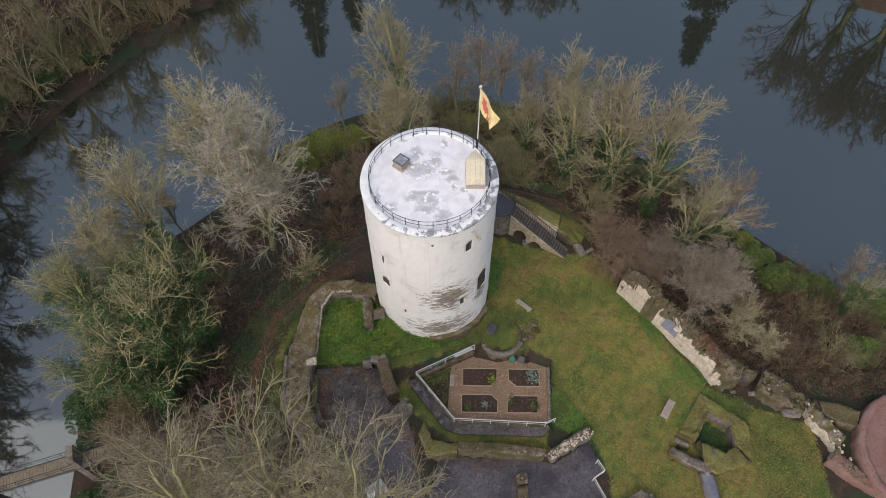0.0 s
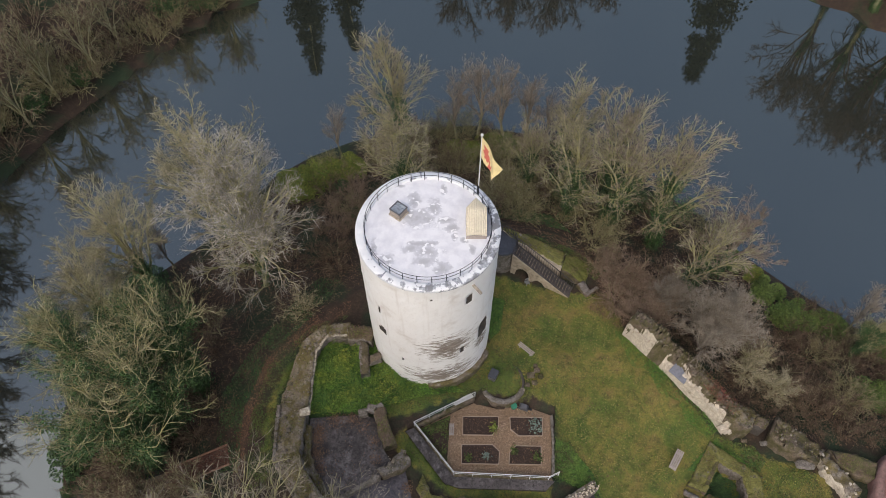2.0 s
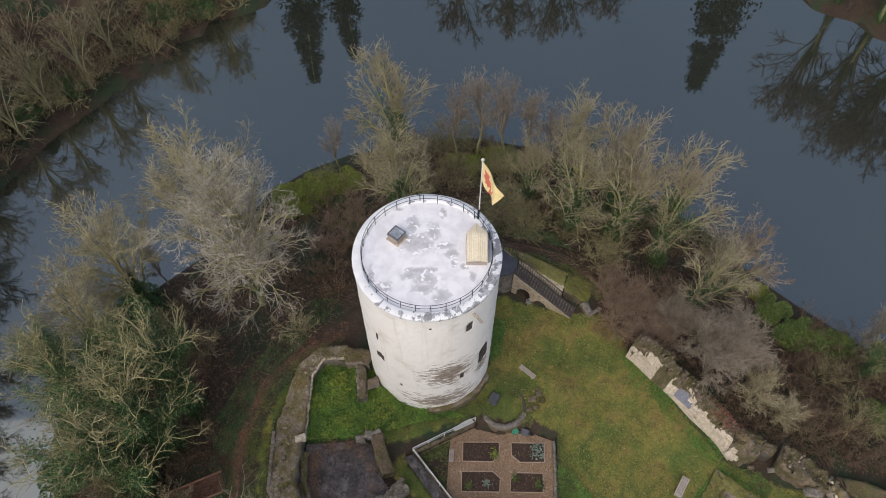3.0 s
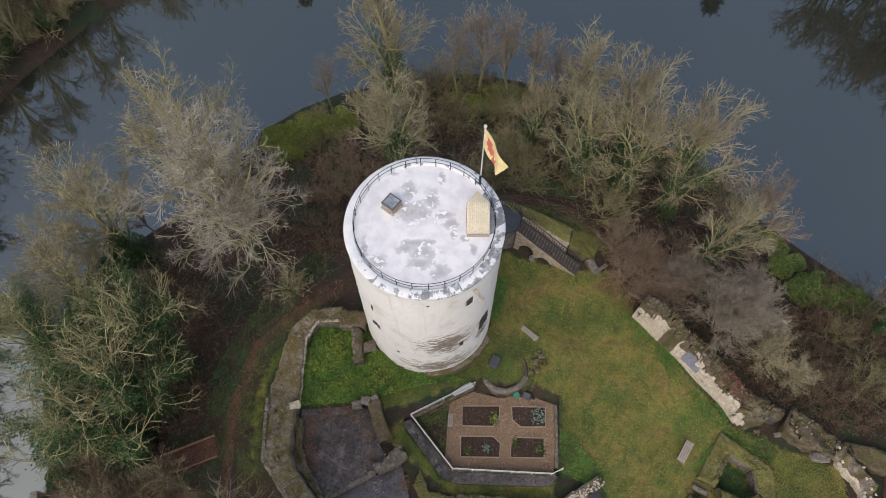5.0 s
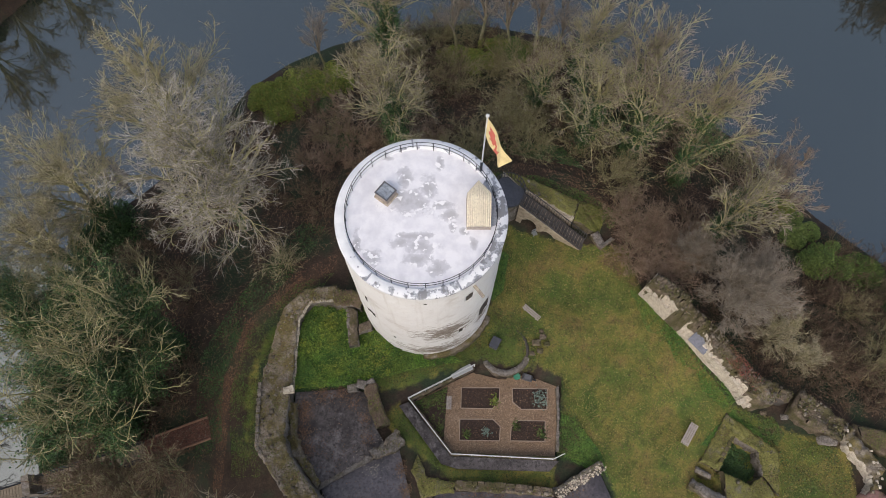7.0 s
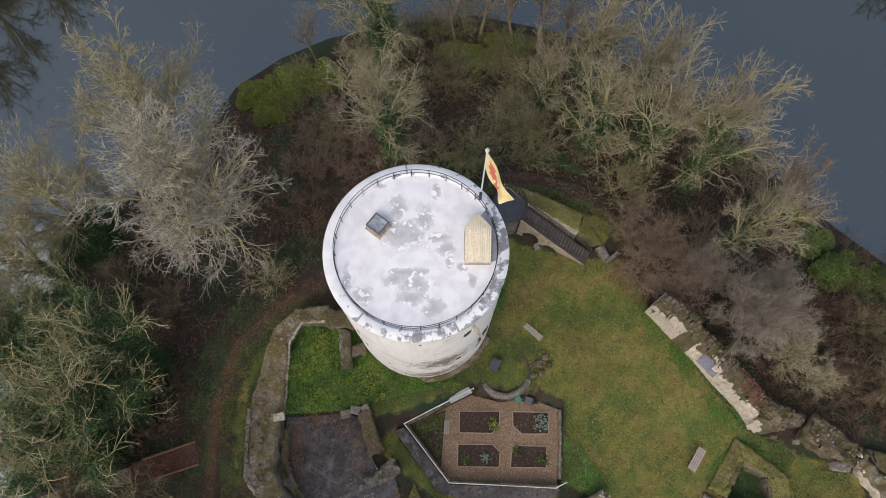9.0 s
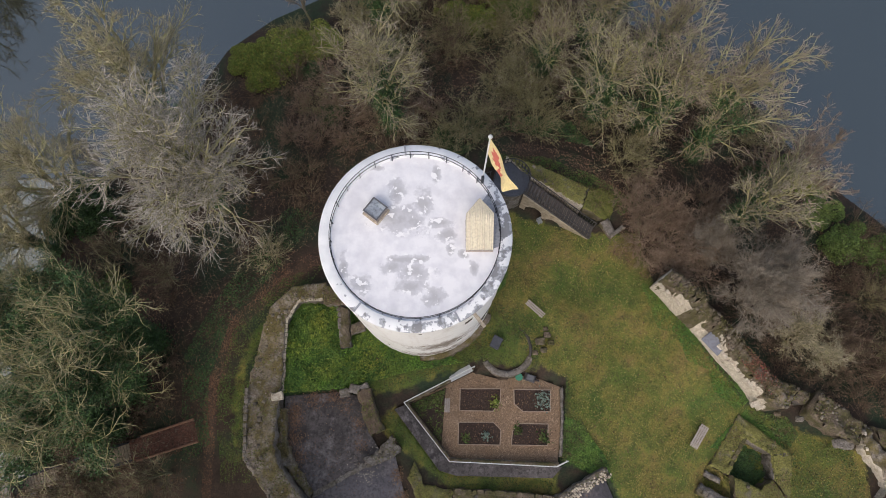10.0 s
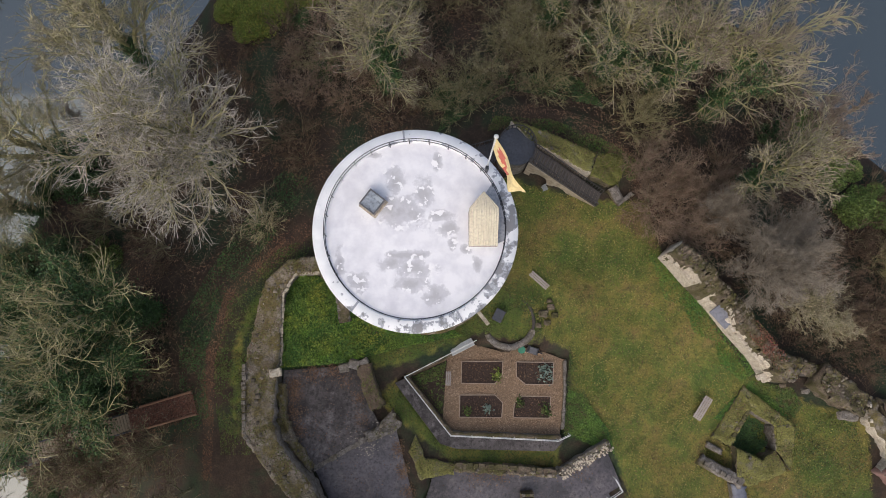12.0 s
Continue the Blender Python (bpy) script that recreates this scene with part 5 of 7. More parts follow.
def battered():
    """One long wall: a steep rendered face towards the lawn, broken at one place, and a broad earthy top."""
    a, b = np.array([17.5, 35.3]), np.array([25.7, 25.9])
    L = float(np.linalg.norm(b - a))
    way = (b - a) / L
    out = np.array([-way[1], way[0]])
    n = 150
    t = np.linspace(0, L, n)
    foot = np.interp(t, [0, L], [1.35, 0.45])
    crest = np.interp(t, [0, 1.2, 2.6, 3.2, 3.7, 4.6, 6.0, 7.4, 9.6, L], [3.7, 4.0, 4.1, 3.9, 3.1, 2.8, 2.95, 2.95, 2.4, 2.0])
    lean = np.interp(t, [0, 3, 4.3, 5.0, 6.4, 7.2, L], [0.3, 0.3, 0.7, 0.95, 0.9, 0.35, 0.4])
    deep = np.interp(t, [0, 1.5, 5, 9, L], [1.4, 1.65, 1.9, 1.8, 1.7])
    rng = np.random.default_rng(91)
    face = [(0.0, -0.9), (0.0, 0.0), (0.16, 0.2), (0.32, 0.4), (0.48, 0.6), (0.72, 0.84), (1.0, 1.0)]
    top = [0.12, 0.28, 0.45, 0.62, 0.8, 1.0]
    V = []
    for k in range(n):
        p0 = a + way * t[k]
        row = []
        for u, h in face:
            q = p0 + out * lean[k] * u
            row.append((*q, foot[k] + (crest[k] - foot[k]) * h if h >= 0 else foot[k] - 2.2))
        for u in top:
            q = p0 + out * (lean[k] + (deep[k] - lean[k]) * u)
            row.append((*q, crest[k] + 0.12 * math.sin(3.1 * u) - 0.5 * max(0.0, u - 0.75)))
        row.append((*(p0 + out * (deep[k] + 0.1)), foot[k] - 3.2))
        V.append(row)
    V = np.array(V)
    m = V.shape[1]
    rough = np.array([0, 0.03, 0.05, 0.05, 0.06, 0.09, 0.12] + [0.13] * len(top) + [0.05])
    V += rng.normal(0, 1, V.shape) * (0.55 * rough)[None, :, None]
    V[:, :, 2] += rough[None] * 1.6 * fnoise(V[:, :, 0], V[:, :, 1], 2.3, 9.0)
    i = np.arange(n * m).reshape(n, m)
    F = np.stack([i[:-1, :-1], i[1:, :-1], i[1:, 1:], i[:-1, 1:]], -1)
    mid = 0.5 * (t[:-1] + t[1:])
    fm = np.zeros((n - 1, m - 1), int)
    for j in range(6):
        worn = 0.7 * fnoise(mid * 1.3, np.full(n - 1, j * 0.35), 1.1, 2.0) + rng.normal(0, 0.08, n - 1) - (0.75 - 0.10 * j - (0.45 if j > 3 else 0))
        fm[:, j] = np.where((worn > 0) | ((mid > 3.1) & (mid < 4.5) & (j < 5 + (mid > 4))), 0, 1)
    caps = [[i[r, k], i[r, k + 1], i[r, m - 2 - k], i[r, m - 1 - k]] for r in (0, n - 1) for k in range((m - 1) // 2)]
    fm = np.r_[fm.ravel(), np.ones(len(caps), int)]
    o = np.stack([a + way * x + out * (y + 0.1) for x, y in zip(t, lean)])
    w = np.stack([a + way * x + out * y for x, y in zip(t, deep)])
    overgrow(o, w, crest + 0.06, ew, 9.2, 2.4, 0.9)
    mesh_np("wall_stretch", V.reshape(-1, 3), np.vstack([F.reshape(-1, 4), caps]), [M_RUIN, M_CREAM], ew, "", False, fm)
    # squared cream blocks left standing along the face's upper edge
    for x in (0.5, 1.1, 1.7, 2.3, 6.9, 7.6, 8.3, 8.9, 9.6, 10.3, 10.9):
        k = int(x / L * (n - 1))
        q = a + way * t[k] + out * (lean[k] * 0.5)
        b2 = bmesh.new()
        box(b2, q[0], q[1], foot[k] + 0.52 * (crest[k] - foot[k]), rng.uniform(0.4, 0.65), rng.uniform(0.3, 0.45), 0.38, math.degrees(math.atan2(way[1], way[0])) + rng.uniform(-8, 8), 0.05)
        part("stone", b2, M_CREAM, ew)


battered()
b2 = bmesh.new()
box(b2, 22.0, 30.72, 2.2, 1.75, 1.5, 0.1, -49, 0.02, 30)
part("slate_slab", b2, M_SLATE, ew, "blue-grey slab laid on the sloping face")
for k, (x, y) in enumerate(((25.2, 26.0), (25.7, 25.8), (26.2, 25.9))):
    b2 = bmesh.new()
    box(b2, x, y, 0.5 - 0.3 * k, 0.75, 0.45, 0.32, 20 + 5 * k, 0.05)
    part("step_stone", b2, M_CREAM, ew, "cream stone at the wall's broken end")
er = thing("tumbled_wall", (0, 0, 0), "tumbled mossy wall with a dark cellar hole", "ruined wall")
masonry("wall_stretch", [(25.3, 26.4), (26.5, 25.6), (27.7, 25.7)], [(25.8, 28.2), (27.2, 27.6), (28.4, 27.3)], [2.1, 2.0, 1.2], -1.7, -2.5, [M_RUINMIX, M_RUIN], er, seed=10.1, rough=0.38, bulge=0.18)
masonry("wall_stretch", [(29.7, 25.2), (30.9, 24.0), (32.2, 23.2), (33.3, 22.9)], [(30.4, 26.9), (31.8, 26.0), (33.2, 24.9), (34.0, 24.4)], [0.8, 0.65, 0.3, 0.15], -1.9, -2.5, [M_RUIN, M_RUIN], er, seed=10.2, rough=0.34, bulge=0.18)
# the hole's darkness is put into the face colour of this set-back wall
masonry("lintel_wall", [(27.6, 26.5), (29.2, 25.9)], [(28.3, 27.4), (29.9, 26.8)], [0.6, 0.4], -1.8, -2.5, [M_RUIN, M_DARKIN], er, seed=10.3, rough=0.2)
for x, y, s, mat in ((27.5, 25.2, 0.5, M_RUIN), (29.0, 24.8, 0.6, M_RUINGREY), (31.9, 22.9, 0.9, M_RUINGREY), (32.5, 22.8, 0.9, M_RUINGREY), (33.4, 23.9, 0.5, M_RUINGREY), (31.4, 24.9, 0.45, M_RUINGREY)):
    ob = part("stone", stone_bm(srng, s, s * 0.75, s * 0.5), mat, er)
    ob.location = (x, y, -0.15 if s > 0.55 else -0.7)
cr = thing("cream_wall_stub", (0, 0, 0), "broken cream-coloured wall running to the round bastion", "ruined wall")
masonry("wall_stretch", [(33.7, 23.9), (33.8, 22.2), (34.8, 20.9), (35.3, 19.8), (34.5, 18.6)], [(34.4, 24.4), (34.8, 22.9), (35.8, 21.7), (36.3, 20.5), (35.4, 19.0)], [-0.3, 0.15, 0.05, 0.2, -0.1], -1.8, -1.8, [M_RUINMIX, M_CREAM], cr, seed=10.6, rough=0.30, cols=5, step=0.18, bulge=0.16)
masonry("wall_stretch", [(35.1, 22.8), (36.4, 21.9), (37.6, 21.4)], [(34.7, 24.2), (36.8, 23.7), (38.4, 22.9)], [0.0, 0.15, 0.3], -1.8, -1.8, [M_EARTH, M_RUIN], cr, seed=10.7, rough=0.2)
crg = random.Random(77)
for k in range(15):
    t = crg.random()
    ob = part("stone", stone_bm(srng, crg.uniform(0.15, 0.36), crg.uniform(0.14, 0.3), crg.uniform(0.1, 0.2)), M_STONEPALE if k % 3 else M_CREAM, cr)
    ob.location = (33.8 + 2.0 * t + crg.uniform(-0.4, 0.9), 23.6 - 4.6 * t + crg.uniform(-0.5, 0.8), 0.02 + crg.uniform(-0.15, 0.15))
rb = thing("round_bastion", (0, 0, 0), "low round red sandstone bastion base", "bastion")
bc = lambda r, a0, a1, n=20: [(43.2 + r * math.cos(radians(a0 + (a1 - a0) * k / n)), 18.6 + r * math.sin(radians(a0 + (a1 - a0) * k / n))) for k in range(n + 1)]
masonry("outer_wall", bc(6.2, 215, 90), bc(5.5, 215, 90), [0.6, 0.7, 0.6], -1.8, -0.5, [M_REDSTONE, M_REDSTONE], rb, seed=11.1, rough=0.06, cols=3)
slab("floor_disc", bc(5.6, 0, 342, 19), 0.25, 0.8, M_REDSTONE, rb, "red sandstone paving")
masonry("inner_wall", bc(3.6, 215, 90), bc(3.2, 215, 90), [0.9, 0.9, 0.9], -0.2, -0.2, [M_STONEPALE, M_REDSTONE], rb, seed=11.2, rough=0.06, cols=2)
masonry("spur_wall", [(34.3, 18.6), (36.0, 16.8), (38.4, 15.0)], [(35.4, 19.2), (37.0, 17.6), (39.4, 15.9)], [0.1, 0.1, 0.1], -1.8, -1.8, [M_REDSTONE, M_REDSTONE], rb, seed=11.3, rough=0.08)
cb = thing("cellar_ruin", (0, 0, 0), "mossy foundation walls round an ivy-filled pit", "ruin")
masonry("wall_stretch", [(21.6, 21.2), (24.4, 25.1)], [(23.1, 20.5), (24.9, 23.3)], [-0.55, -0.7], -1.9, -2.8, [M_MOSS, M_RUIN], cb, seed=12.1, rough=0.2)
masonry("wall_stretch", [(24.4, 25.2), (28.5, 22.0)], [(24.7, 23.4), (26.9, 21.9)], [-0.7, -0.8], -1.9, -2.8, [M_MOSS, M_RUINGREY], cb, seed=12.2, rough=0.2)
masonry("wall_stretch", [(28.4, 22.1), (27.8, 18.6)], [(26.7, 22.0), (26.8, 20.0)], [-0.8, -0.8], -1.9, -2.8, [M_MOSS, M_RUINGREY], cb, seed=12.3, rough=0.14)
masonry("wall_stretch", [(27.6, 18.6), (24.4, 17.4), (23.4, 18.2)], [(26.7, 20.1), (25.5, 19.4), (23.4, 20.5)], [-0.9, -0.6, -0.5], -1.9, -2.8, [M_MOSS, M_RUIN], cb, seed=12.4, rough=0.14)
masonry("wall_stretch", [(20.3, 19.2), (23.8, 17.2)], [(20.8, 19.9), (24.0, 18.2)], [-0.35, -0.5], -2.0, -2.0, [M_RUINGREY, M_RUIN], cb, seed=12.5, rough=0.1, cols=3)
masonry("wall_stretch", [(21.3, 20.9), (22.5, 20.2)], [(21.2, 20.4), (22.3, 19.8)], [-0.6, -0.6], -2.0, -2.0, [M_RUINGREY, M_RUIN], cb, seed=12.6, rough=0.1, cols=2)
masonry("wall_stretch", [(23.0, 17.6), (23.3, 14.2)], [(24.1, 17.4), (24.3, 14.2)], [-0.6, -0.8], -2.0, -2.0, [M_SLATE, M_RUINGREY], cb, seed=12.7, rough=0.08, cols=3)
masonry("wall_stretch", [(15.4, 14.9), (17.4, 16.0), (19, 14.6)], [(15.8, 13.8), (17.6, 14.8), (18.4, 13.8)], [0.0, 0.3, -0.2], -2, -2, [M_RUINGREY, M_STONEPALE], thing("rubble_heap", (0, 0, 0), "pale rubble remains beside the sunken court", "ruin"), seed=12.9, rough=0.3)

coping(cb, [(22.9, 20.75, -0.55), (24.75, 23.4, -0.65)], 0.4, M_RUIN, 6)
coping(cb, [(24.8, 23.45, -0.68), (26.9, 22.05, -0.72), (26.95, 20.2, -0.72)], 0.42, M_MOSS, 7)
coping(cb, [(20.4, 19.5, -0.3), (23.7, 17.6, -0.42)], 0.45, M_RUINGREY, 8)
# ---- stair and landing north-east of the tower ----
M_TREAD = mottled("worn_tread", (0.075, 0.065, 0.06), (0.11, 0.095, 0.085), (0.05, 0.045, 0.042), 1.5, 9, 0.7, 0, 0.4, 0.2)
st = thing("outer_stair", (0, 0, 0), "dark timber stair climbing to the keep's raised entrance landing", "stair")
A, B = Vector((7.2, 42.75, 4.55)), Vector((13.0, 40.05, 0.55))
along = (B - A)
side = Vector((along.y, -along.x, 0)).normalized()
turn = math.degrees(math.atan2(along.y, along.x))
nst = 22
for k in range(nst):
    p = A.lerp(B, (k + 0.5) / nst)
    b2 = bmesh.new()
    box(b2, p.x, p.y, p.z - 0.06, 0.25, 1.05, 0.07, turn, 0.008)
    part("tread", b2, M_TREAD, st)
for s in (-1, 1):
    b2 = bmesh.new()
    q, w = A + side * 0.56 * s, B + side * 0.56 * s
    bar(b2, q - Vector((0, 0, 0.12)), w - Vector((0, 0, 0.12)), 0.09, 4)
    part("stringer", b2, M_DARKWOOD, st)
    b2 = bmesh.new()
    bar(b2, q + Vector((0, 0, 1.0)), w + Vector((0, 0, 1.0)), 0.04, 6)
    part("handrail", b2, M_DARKWOOD, st)
    for k in range(27):
        p = q.lerp(w, k / 26)
        b2 = bmesh.new()
        box(b2, p.x, p.y, p.z - 0.05, 0.05, 0.05, 1.05, turn)
        part("baluster", b2, M_DARKWOOD, st)
ld = thing("landing", (6.0, 43.35, 0), "round dark felt-covered landing with iron railing beside the keep", "landing")
b2 = bmesh.new()
bmesh.ops.create_cone(b2, cap_ends=True, segments=28, radius1=1.45, radius2=1.45, depth=0.25, matrix=Matrix.Translation((0, 0, 4.5)))
part("deck", b2, M_TARP, ld)
b2 = bmesh.new()
bmesh.ops.create_cone(b2, cap_ends=True, segments=20, radius1=1.4, radius2=1.3, depth=4.2, matrix=Matrix.Translation((0, 0, 2.3)))
part("turret_base", b2, M_RUINGREY, ld, "grey rubble turret base")
for k in range(17):
    a = radians(-25 + 205 * k / 16)
    b2 = bmesh.new()
    box(b2, 1.38 * math.cos(a), 1.38 * math.sin(a), 4.6, 0.06, 0.06, 0.95, math.degrees(a))
    part("baluster", b2, M_DARKWOOD, ld)
b2 = bmesh.new()
for k in range(16):
    a, c = radians(-25 + 205 * k / 16), radians(-25 + 205 * (k + 1) / 16)
    bar(b2, (1.38 * math.cos(a), 1.38 * math.sin(a), 5.55), (1.38 * math.cos(c), 1.38 * math.sin(c), 5.55), 0.04)
part("handrail", b2, M_DARKWOOD, ld)
gw = thing("gangway", (3.1, 42.6, 4.4), "short dark timber gangway from landing to keep door", "walkway", turn=15)
for k in range(12):
    b2 = bmesh.new()
    box(b2, -1.45 + 0.25 * k, 0, 0, 0.22, 1.5, 0.12, 0, 0.01)
    part("plank", b2, M_DARKWOOD, gw)
for s in (-1, 1):
    b2 = bmesh.new()
    bar(b2, (-1.5, 0.75 * s, 1.0), (1.5, 0.75 * s, 1.0), 0.04)
    part("handrail", b2, M_DARKWOOD, gw)
    for k in range(9):
        b2 = bmesh.new()
        box(b2, -1.45 + 0.36 * k, 0.75 * s, 0, 0.05, 0.05, 1.0)
        part("baluster", b2, M_DARKWOOD, gw)
    b2 = bmesh.new()
    box(b2, 0.2, 0.6 * s, -4.0, 0.25, 0.25, 4.05)
    part("support_post", b2, M_DARKWOOD, gw)


def arch_wall():
    """The rubble wall that carries the stair, with two arches."""
    wall = thing("stair_wall", (0, 0, 0), "pale rubble wall with an arched recess carrying the stair", "wall")
    nx, nz = 64, 30
    a, b = A + side * 0.68, B + side * 0.68
    V, F = [], []
    for i in range(nx + 1):
        for j in range(nz + 1):
            p = a.lerp(b, i / nx)
            top = p.z - 0.2
            V.append((p.x, p.y, -0.3 + (top + 0.3) * j / nz))
    n0 = len(V)
    for i in range(nx + 1):
        for j in range(nz + 1):
            x, y, z = V[i * (nz + 1) + j]
            V.append((x - side.x * 1.36, y - side.y * 1.36, z))
    L = along.length
    def open_at(i, j):
        p = a.lerp(b, (i + 0.5) / nx)
        z = -0.3 + (p.z + 0.1) * (j + 0.5) / nz
        u = L * (i + 0.5) / nx
        return (abs(u - 1.45) < 0.85 and z < 1.5) or math.hypot(u - 1.45, z - 1.5) < 0.85 or (abs(u - 3.6) < 0.75 and z < 0.6) or math.hypot(u - 3.6, z - 0.6) < 0.75
    idx = lambda i, j: i * (nz + 1) + j
    for i in range(nx):
        for j in range(nz):
            q = [idx(i, j), idx(i + 1, j), idx(i + 1, j + 1), idx(i, j + 1)]
            F.append([n0 + k for k in q])
            if not open_at(i, j):
                F.append(q)
                continue
            for di, dj, e in ((-1, 0, (3, 0)), (1, 0, (1, 2)), (0, 1, (2, 3))):
                if not (0 <= i + di < nx and 0 <= j + dj < nz) or not open_at(i + di, j + dj):
                    F.append([q[e[0]], q[e[1]], n0 + q[e[1]], n0 + q[e[0]]])
    for i in range(nx):
        F.append([idx(i, nz), idx(i + 1, nz), n0 + idx(i + 1, nz), n0 + idx(i, nz)])
    mesh_np("masonry", V, F, M_STAIRWALL, wall)
    return wall


M_STAIRWALL = mottled("stair_wall_stone", (0.46, 0.39, 0.30), (0.34, 0.28, 0.21), (0.18, 0.15, 0.105), 0.8, 3, 0.95, 0, 0.8)
arch_wall()
ch = thing("folding_chair", (8.6, 40.9, ground_z(8.6, 40.9)), "dark folding chair stored in the arched recess", "chair", turn=25)
for nm, args in (("seat", (0, 0, 0.42, 0.42, 0.42, 0.03)), ("backrest", (0, 0.2, 0.65, 0.42, 0.03, 0.25))):
    b2 = bmesh.new()
    box(b2, *args)
    part(nm, b2, M_STEEL, ch)
for x in (-0.18, 0.18):
    for y in (-0.18, 0.18):
        b2 = bmesh.new()
        bar(b2, (x, y, 0), (x, y, 0.9 if y > 0 else 0.42), 0.018)
        part("leg", b2, M_STEEL, ch)
mw = thing("moss_wall", (0, 0, 0), "thick wall with grassy moss-grown top behind the stair", "ruined wall")
masonry("wall_stretch", [(5.6, 45.4), (8.0, 44.8), (10.6, 43.9), (12.4, 43.3)], [(7.1, 43.75), (8.4, 43.2), (9.6, 42.7), (11.9, 41.6)], [4.65, 4.2, 3.6, 2.9], 0.3, 0.3, [M_MOSS, M_CREAM], mw, seed=13.1, rough=0.12)
masonry("wall_stretch", [(12.4, 43.3), (13.8, 43.6), (15.2, 43.4)], [(12.0, 41.6), (13.2, 41.2), (14.6, 41.0)], [2.7, 1.6, 0.5], -0.3, -0.3, [M_BANK, M_RUIN], mw, seed=13.2, rough=0.14, step=0.18)
masonry("stub", [(13.6, 40.8), (14.5, 39.5)], [(14.4, 41.2), (15.0, 39.8)], [1.0, 0.8], -0.2, -0.2, [M_RUINGREY, M_RUIN], mw, seed=13.3, rough=0.08, cols=4)
masonry("stub", [(14.5, 39.5), (15.8, 40.4)], [(14.5, 39.9), (15.5, 40.7)], [0.9, 0.8], -0.2, -0.2, [M_RUINGREY, M_RUIN], mw, seed=13.4, rough=0.05, cols=2)
coping(mw, [(7.1, 43.75, 4.5), (8.4, 43.2, 4.1), (9.6, 42.7, 3.55), (11.9, 41.6, 2.8)], 0.3, M_STONEPALE, 9, 0.02)
plinth = thing("tower_footing", (0, 0, 0), "ledge of brown footing stones at the keep's foot", "footing")
ta = lambda r, a0, a1: [(TX + r * math.cos(radians(a0 + (a1 - a0) * k / 12)), 35.1 + r * math.sin(radians(a0 + (a1 - a0) * k / 12))) for k in range(13)]
masonry("ledge", ta(5.85, -92, -22), ta(5.35, -92, -22), [2.35, 2.3, 2.0], 0.2, 0.2, [M_RUINMIX, M_RUIN], plinth, seed=14.1, rough=0.1, cols=4)
# ---- footbridge over the western moat ----
fb = thing("footbridge", (0, 0, 0), "narrow timber footbridge with wire railings over the moat", "bridge")
R0 = Vector((-19.27, 24.0, -0.75))
P0, P1 = Vector((-25.3, 22.3, -3.0)), Vector((-60.0, 10.8, -3.2))
bd = (P1 - P0).normalized()
bs = Vector((bd.y, -bd.x, 0)).normalized()
bt = math.degrees(math.atan2(bd.y, bd.x))
nb = 146
plank = None
for k in range(nb):
    p = P0.lerp(P1, (k + 0.5) / nb)
    if plank is None:
        b2 = bmesh.new()
        box(b2, 0, 0, -0.06, 0.23, 1.35, 0.06, 0, 0.01)
        plank = part("plank", b2, M_DECK, fb)
        ob = plank
    else:
        ob = plank.copy()
        scene.collection.objects.link(ob)
    ob.matrix_basis = pose(p.x, p.y, p.z, 0, 0, bt)
top_rail = None
for s in (-1, 1):
    for h, r in ((1.0, 0.035), (0.55, 0.02), (-0.2, 0.12)):
        b2 = bmesh.new()
        bar(b2, P0 + bs * 0.72 * s + Vector((0, 0, h)), P1 + bs * 0.72 * s + Vector((0, 0, h)), r)
        ob = part("girder" if h < 0 else "rail", b2, M_IRON, fb)
        top_rail = ob if h == 1.0 else top_rail
    for k in range(29):
        p = P0.lerp(P1, k / 28) + bs * 0.72 * s
        b2 = bmesh.new()
        bar(b2, p - Vector((0, 0, 0.2)), p + Vector((0, 0, 1.0)), 0.03)
        part("post", b2, M_IRON, top_rail)
for f in (0.25, 0.5, 0.75):
    p = P0.lerp(P1, f)
    b2 = bmesh.new()
    box(b2, p.x, p.y, -9.5, 0.6, 1.6, 8.5, bt)
    part("pier", b2, M_RUINGREY, fb)

# ramp of boards from the path down to the bridge, with round logs along its sides
rp = thing("boarded_ramp", (0, 0, 0), "boarded ramp edged with logs, buried under red leaves", "ramp")
rd = (P0 - R0).normalized()
rs = Vector((rd.y, -rd.x, 0)).normalized()
rt = math.degrees(math.atan2(rd.y, rd.x))
for k in range(28):
    p = R0.lerp(P0, (k + 0.5) / 28)
    b2 = bmesh.new()
    box(b2, p.x, p.y, p.z - 0.08, 0.2, 1.75, 0.06, rt, 0.01)
    part("plank", b2, M_DECK, rp)
for sgn, cut in ((-1, 0.92), (1, 0.8)):
    b2 = bmesh.new()
    bar(b2, R0 + rs * 0.9 * sgn + Vector((0, 0, 0.1)), R0.lerp(P0, cut) + rs * 0.9 * sgn + Vector((0, 0, 0.1)), 0.1, 8)
    part("side_log", b2, M_REDLOG, rp, "reddish peeled log")
for f in (0.15, 0.5, 0.85):
    for sgn in (-1, 1):
        p = R0.lerp(P0, f) + rs * 0.9 * sgn
        b2 = bmesh.new()
        bar(b2, Vector((p.x, p.y, p.z - 2.5)), p, 0.09, 6)
        part("post", b2, M_DARKWOOD, rp)

# ---- trees and shrubs ----
def unit(v):
    return v / np.maximum(np.linalg.norm(v, axis=-1, keepdims=True), 1e-9)


